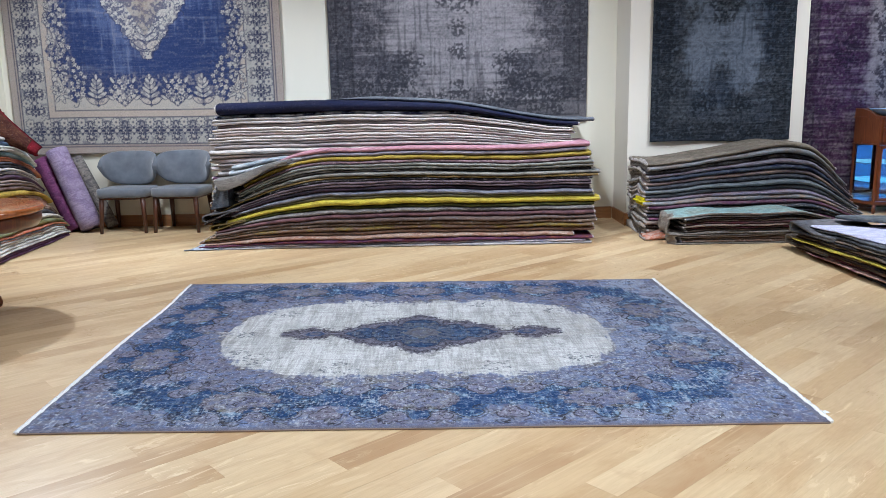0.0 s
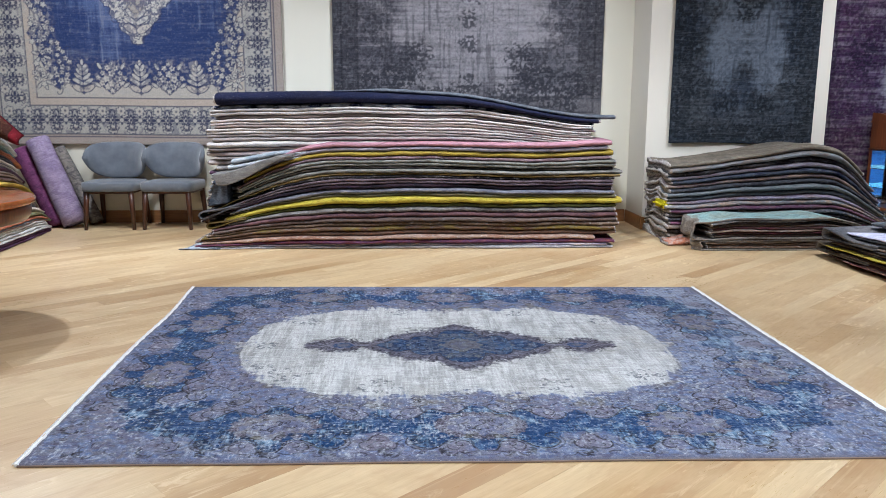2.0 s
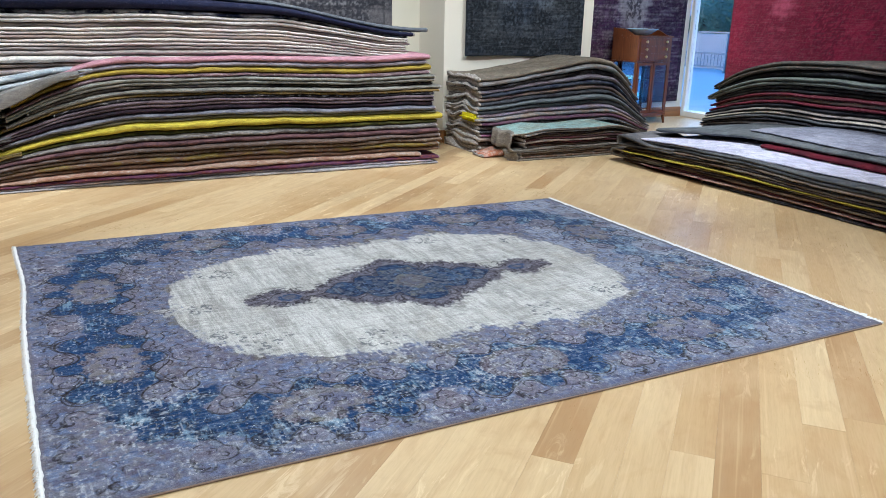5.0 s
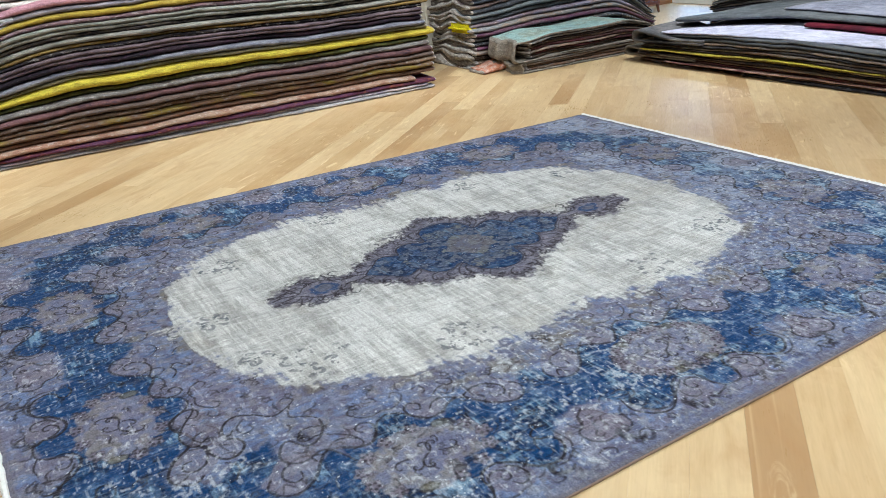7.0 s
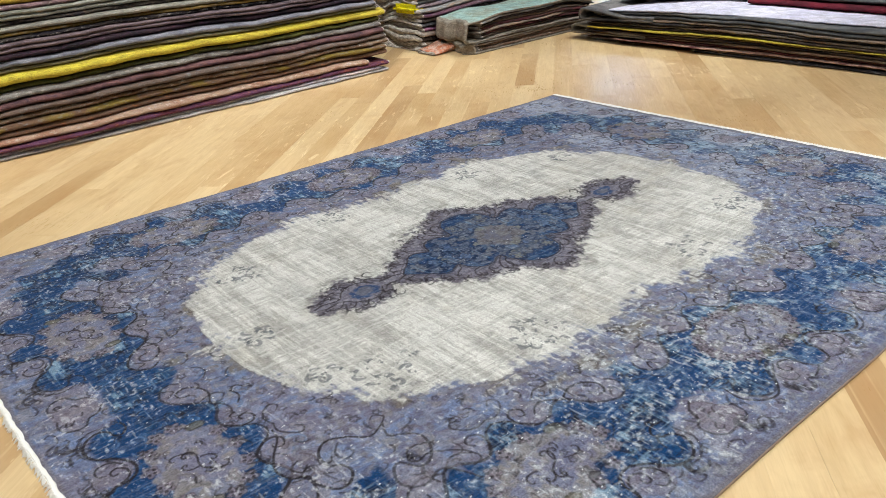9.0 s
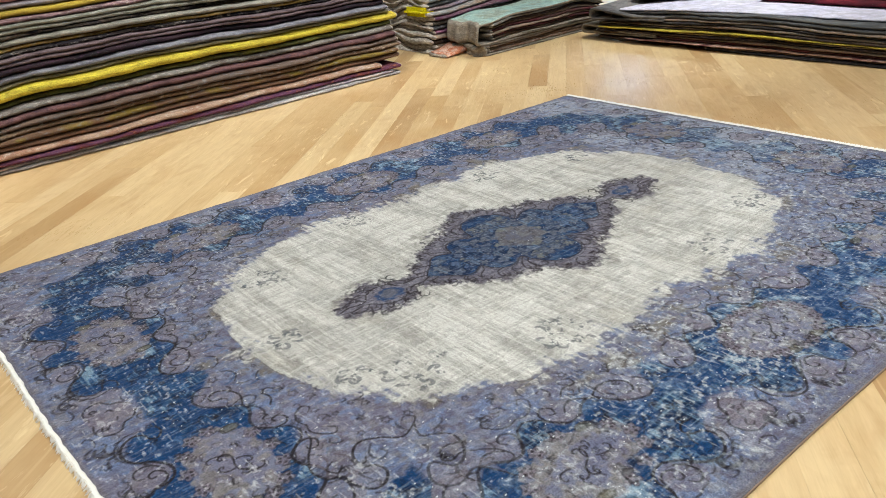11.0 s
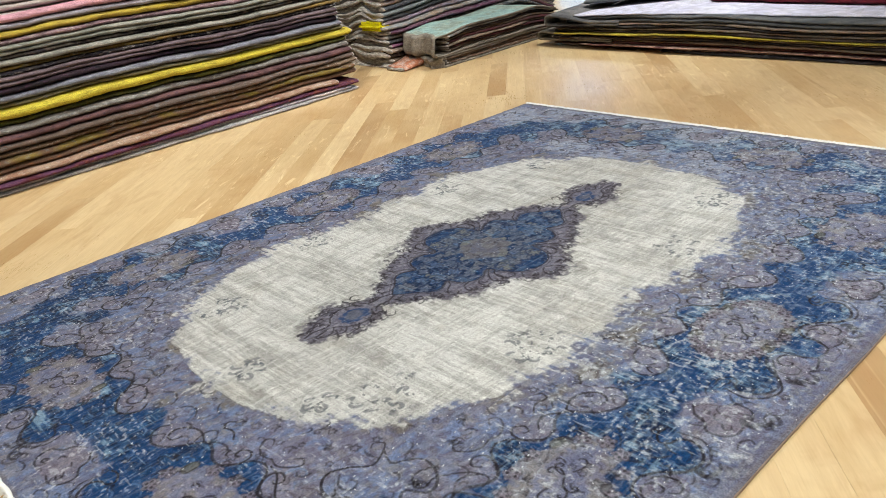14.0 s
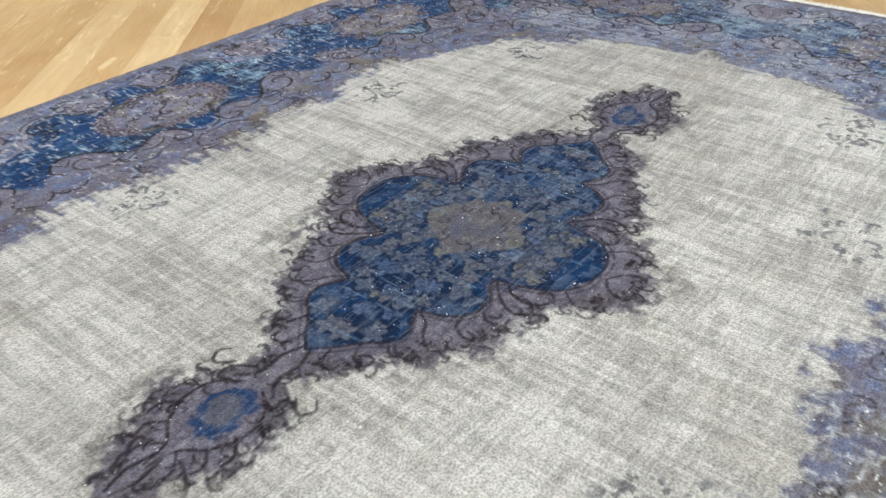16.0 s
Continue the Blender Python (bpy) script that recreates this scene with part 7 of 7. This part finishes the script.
# the pale upright patch is the rug's sheen, painted into its colour
hung("crimson overdyed rug hanging before the shop window", 7.64, 3.4, 0.004, 3.3, 5.42,
     overdyed(4.24, 3.296, 39, (136, 38, 66), (100, 28, 50), (186, 88, 114), (118, 36, 58), lambda x, y: 0.50 * bell(x - 1.42, 0.30) * bell(y - 1.9, 0.9) - 0.32, [(0.85, 1.2, 0.2, 0.3), (0.3, 1.3, 0.2, 0.3)], 0.0, 0.3, (0.16, 0.22), 0.020), axis="y")

# ---- outside the window ----
ASPHALT = plain("asphalt", (0.10, 0.11, 0.12, 1), 0.9, 0, 0.3, 8)
CONCRETE = plain("pale_concrete", (0.55, 0.56, 0.56, 1), 0.8, 0, 0.1, 3)
IRON = plain("painted_iron", (0.14, 0.19, 0.24, 1), 0.5, 0.2)
FACADE = paint_mat("facade_paint", (0.78, 0.80, 0.80, 1))
DARKPANE = plain("dark_pane", (0.06, 0.08, 0.10, 1), 0.1)
tagged(part("ground", box(RIGHT + 0.21, -400, -0.30, 900, 900, -0.12), ASPHALT), "grey street surface outside the window", "ground", "", "structure")
tagged(part("pavement", box(RIGHT + 0.22, -3, -0.119, RIGHT + 12, 40, -0.02, 0.01), CONCRETE), "pale paved terrace outside the window", "pavement", "", "structure")
rail = empty("railing", pose(14.2, 14.0, -0.02), label="grey iron railing at the edge of the terrace", category="railing")
for z in (0.12, 0.46, 1.0):
    part("rail", box(-0.02, -12, z, 0.02, 12, z + 0.045, 0.008), IRON, rail)
for i in range(13):
    part("post", box(-0.025, -12 + 2 * i - 0.025, 0, 0.025, -12 + 2 * i + 0.025, 1.0, 0.004), IRON, rail)
bars = bmesh.new()
for i in range(200):
    y = -11.9 + 0.12 * i
    box(-0.006, y - 0.006, 0.16, 0.006, y + 0.006, 0.46, 0, bars)
tagged(part("bars", bars, IRON, rail), kind="stuff")
tagged(part("parapet", box(15.4, -10, -0.3, 15.7, 60, 0.95, 0.02), plain("grey_concrete", (0.34, 0.37, 0.39, 1), 0.85, 0, 0.1, 2)), "long pale parapet across the street", "wall", "", "structure")

LEAF = plain("foliage", (0.16, 0.25, 0.17, 1), 0.7, 0, 0.1, 6)
BARK = plain("bark", (0.10, 0.07, 0.05, 1), 0.9)


def make_tree(m, height, seed):
    rnd = random.Random(seed)
    tree = empty("tree", m, label="leafy green street tree beyond the railing", category="tree", group="trees beyond the railing")
    trunk = tapered((0, 0, 0), (0.2, 0.1, height * 0.55), 0.34, 0.18)
    for i in range(6):
        a = rnd.uniform(0, 6.28)
        merge(trunk, tapered((0.1, 0.05, height * rnd.uniform(0.25, 0.5)), (1.5 * math.cos(a), 1.5 * math.sin(a), height * rnd.uniform(0.6, 0.85)), 0.12, 0.04, 6))
    part("trunk", trunk, BARK, tree)
    vs, fs = [], []
    clumps = [(rnd.gauss(0, 1.3), rnd.gauss(0, 1.3), height * rnd.uniform(0.38, 0.95), rnd.uniform(0.5, 1.1)) for _ in range(26)]
    for cx, cy, cz, r in clumps:
        for _ in range(420):
            d = Vector((rnd.gauss(0, 1), rnd.gauss(0, 1), rnd.gauss(0, 0.8)))
            d = d.normalized() * r * rnd.uniform(0.5, 1.0)
            c = Vector((cx, cy, cz)) + d
            u = Vector((rnd.gauss(0, 1), rnd.gauss(0, 1), rnd.gauss(0, 1))).normalized() * rnd.uniform(0.045, 0.095)
            w = u.orthogonal().normalized() * u.length * 0.6
            k = len(vs)
            vs += [c - u, c + w, c + u, c - w]
            fs.append((k, k + 1, k + 2, k + 3))
    me = bpy.data.meshes.new("crown")
    me.from_pydata([tuple(p) for p in vs], [], fs)
    me.materials.append(LEAF)
    ob = new("crown", me)
    ob.parent = tree
    return tree


first = make_tree(pose(30, 30, -0.2), 2.9, 1)
for i, (x, y, k) in enumerate([(33, 34.5, 70), (28, 26, 140), (35, 38, 200), (31, 33, 260), (26, 22, 30), (38, 44, 110), (34, 30, 310)]):
    copy_thing(first, pose(x, y, -0.2, 0, 0, k))


def make_house(x, y, w, d, storeys, turn):
    house = empty("apartment_building", pose(x, y, -0.2, 0, 0, turn), label="pale apartment building far behind the trees", category="building", group="buildings behind the trees")
    h = 3.0 * storeys
    part("wall", box(-w / 2, 0, 0, w / 2, d, h), FACADE, house)
    part("roof", box(-w / 2 - 0.3, -0.3, h, w / 2 + 0.3, d + 0.3, h + 0.4), CONCRETE, house)
    for s in range(storeys):
        for i in range(int(w / 3)):
            xx = -w / 2 + 1.5 + 3 * i
            part("window", box(xx - 0.6, -0.05, 3 * s + 1.0, xx + 0.6, 0.05, 3 * s + 2.4), DARKPANE, house)
    return house


make_house(78, 88, 30, 12, 5, -40)
make_house(60, 118, 24, 12, 7, -35)
make_house(110, 100, 30, 12, 6, -45)


# ---- a banner on a red stand, out on the terrace ----
stand = empty("banner_stand", pose(12.0, 15.42, -0.02), label="blue cloth banner with green writing on red slanted posts", category="banner")
RED_PAINT = plain("red_paint", (0.55, 0.04, 0.05, 1), 0.4)
CLOTH_BLUE = plain("blue_cloth", (0.30, 0.38, 0.55, 1), 0.8, 0, 0.2, 6)
CLOTH_GREEN = plain("green_print", (0.25, 0.62, 0.30, 1), 0.8)
CLOTH_PINK = plain("pink_print", (0.75, 0.45, 0.50, 1), 0.8)
for y0, y1 in ((0.20, 0.50), (-0.05, 0.28)):
    part("post", tapered((0, y0, 1.5), (0.05 if y0 > 0 else -0.05, y1, 0), 0.06, 0.06, 8), RED_PAINT, stand)
part("pole", tapered((0.03, -0.32, 3.2), (0.03, -0.32, 0), 0.05, 0.05, 8), IRON, stand)
secs = []
for i in range(13):
    v = i / 12
    secs.append([(0.05 * math.sin(4 * u + 3 * v) - th, -0.32 + 0.64 * u, 1.40 + 1.7 * v) for th in (0.0, 0.01) for u in ([k / 10 for k in range(11)] if th == 0 else [k / 10 for k in range(10, -1, -1)])])
part("cloth", sweep(None, secs), CLOTH_BLUE, stand, "blue cloth", True)
rnd = random.Random(12)
for k in range(5):
    y = -0.18 + 0.08 * k
    z = 1.75 + rnd.uniform(0, 0.2)
    part("writing", box(-0.085, y, z, -0.072, y + 0.035, z + rnd.uniform(0.25, 0.5), 0.004), CLOTH_GREEN, stand, "bar of green print")
for k in range(3):
    part("stripe", box(-0.085, -0.10 + 0.12 * k, 2.55, -0.072, -0.05 + 0.12 * k, 3.05, 0.004), CLOTH_PINK, stand, "pale pink printed stripe")

# ---- oak floor boards, laid on the diagonal ----
floor = tagged(part("floor", box(LEFT - 0.2, SOUTH - 0.2, -0.12, RIGHT + 0.2, BACK + 0.4, -0.0125), SUBFLOOR), "pale oak board floor laid on the diagonal", "floor", "", "structure")
ANGLE, BOARD_W = radians(42.2), 0.1195
FLOOR_TURN = Matrix.Rotation(ANGLE, 4, "Z")


def clip_poly(poly, nx, ny, d):
    """The part of a polygon where nx*x + ny*y <= d."""
    out = []
    for (ax, ay), (bx, by) in zip(poly, poly[1:] + poly[:1]):
        a, b = nx * ax + ny * ay - d, nx * bx + ny * by - d
        if a <= 0:
            out.append((ax, ay))
        if (a < 0 < b) or (b < 0 < a):
            t = a / (a - b)
            out.append((ax + (bx - ax) * t, ay + (by - ay) * t))
    return out


def lay_floor():
    rnd = random.Random(77)
    ca, sa = math.cos(ANGLE), math.sin(ANGLE)
    gap = 0.00015
    near, far_v, far_f = [], [], []
    for row in range(-70, 90):
        y0, y1 = 0.0905 + row * BOARD_W + gap, 0.0905 + (row + 1) * BOARD_W - gap
        x = -9.0 + rnd.uniform(0, 1.6)
        while x < 14:
            ln = rnd.choice((0.9, 1.2, 1.5, 1.8, 2.1)) + rnd.uniform(-0.1, 0.1)
            poly = [(x + gap, y0), (x + ln - gap, y0), (x + ln - gap, y1), (x + gap, y1)]
            x += ln
            poly = [(px * ca - py * sa, px * sa + py * ca) for px, py in poly]
            for nx, ny, d in ((1, 0, RIGHT), (-1, 0, -LEFT), (0, -1, -SOUTH), (0, 1, BAY)):
                if poly:
                    poly = clip_poly(poly, nx, ny, d)
            if len(poly) < 3:
                continue
            mx, my = sum(p[0] for p in poly) / len(poly), sum(p[1] for p in poly) / len(poly)
            back = [(px * ca + py * sa, -px * sa + py * ca) for px, py in poly]
            lift = rnd.uniform(-0.0003, 0.0003)
            n = len(back)
            vs = [(px, py, lift) for px, py in back] + [(px, py, -0.012) for px, py in back]
            fs = [tuple(range(n))] + [(i, i + n, (i + 1) % n + n, (i + 1) % n) for i in range(n)]
            hidden = -1.6 < mx < 1.35 and 3.05 < my < 5.25
            if -3.4 < mx < 3.3 and 1.7 < my < 7.0 and not hidden and len(near) < 300:
                near.append((vs, fs))
            else:
                k = len(far_v)
                far_v += vs
                far_f += [tuple(i + k for i in f) for f in fs]
    for vs, fs in near:
        me = bpy.data.meshes.new("plank")
        me.from_pydata(vs, [], fs)
        me.materials.append(BOARD)
        ob = new("plank", me)
        ob.matrix_world = FLOOR_TURN
        ob.parent = floor
    me = bpy.data.meshes.new("planks")
    me.from_pydata(far_v, [], far_f)
    me.materials.append(BOARDS)
    ob = tagged(new("planks", me), kind="stuff")
    ob.matrix_world = FLOOR_TURN
    ob.parent = floor


lay_floor()
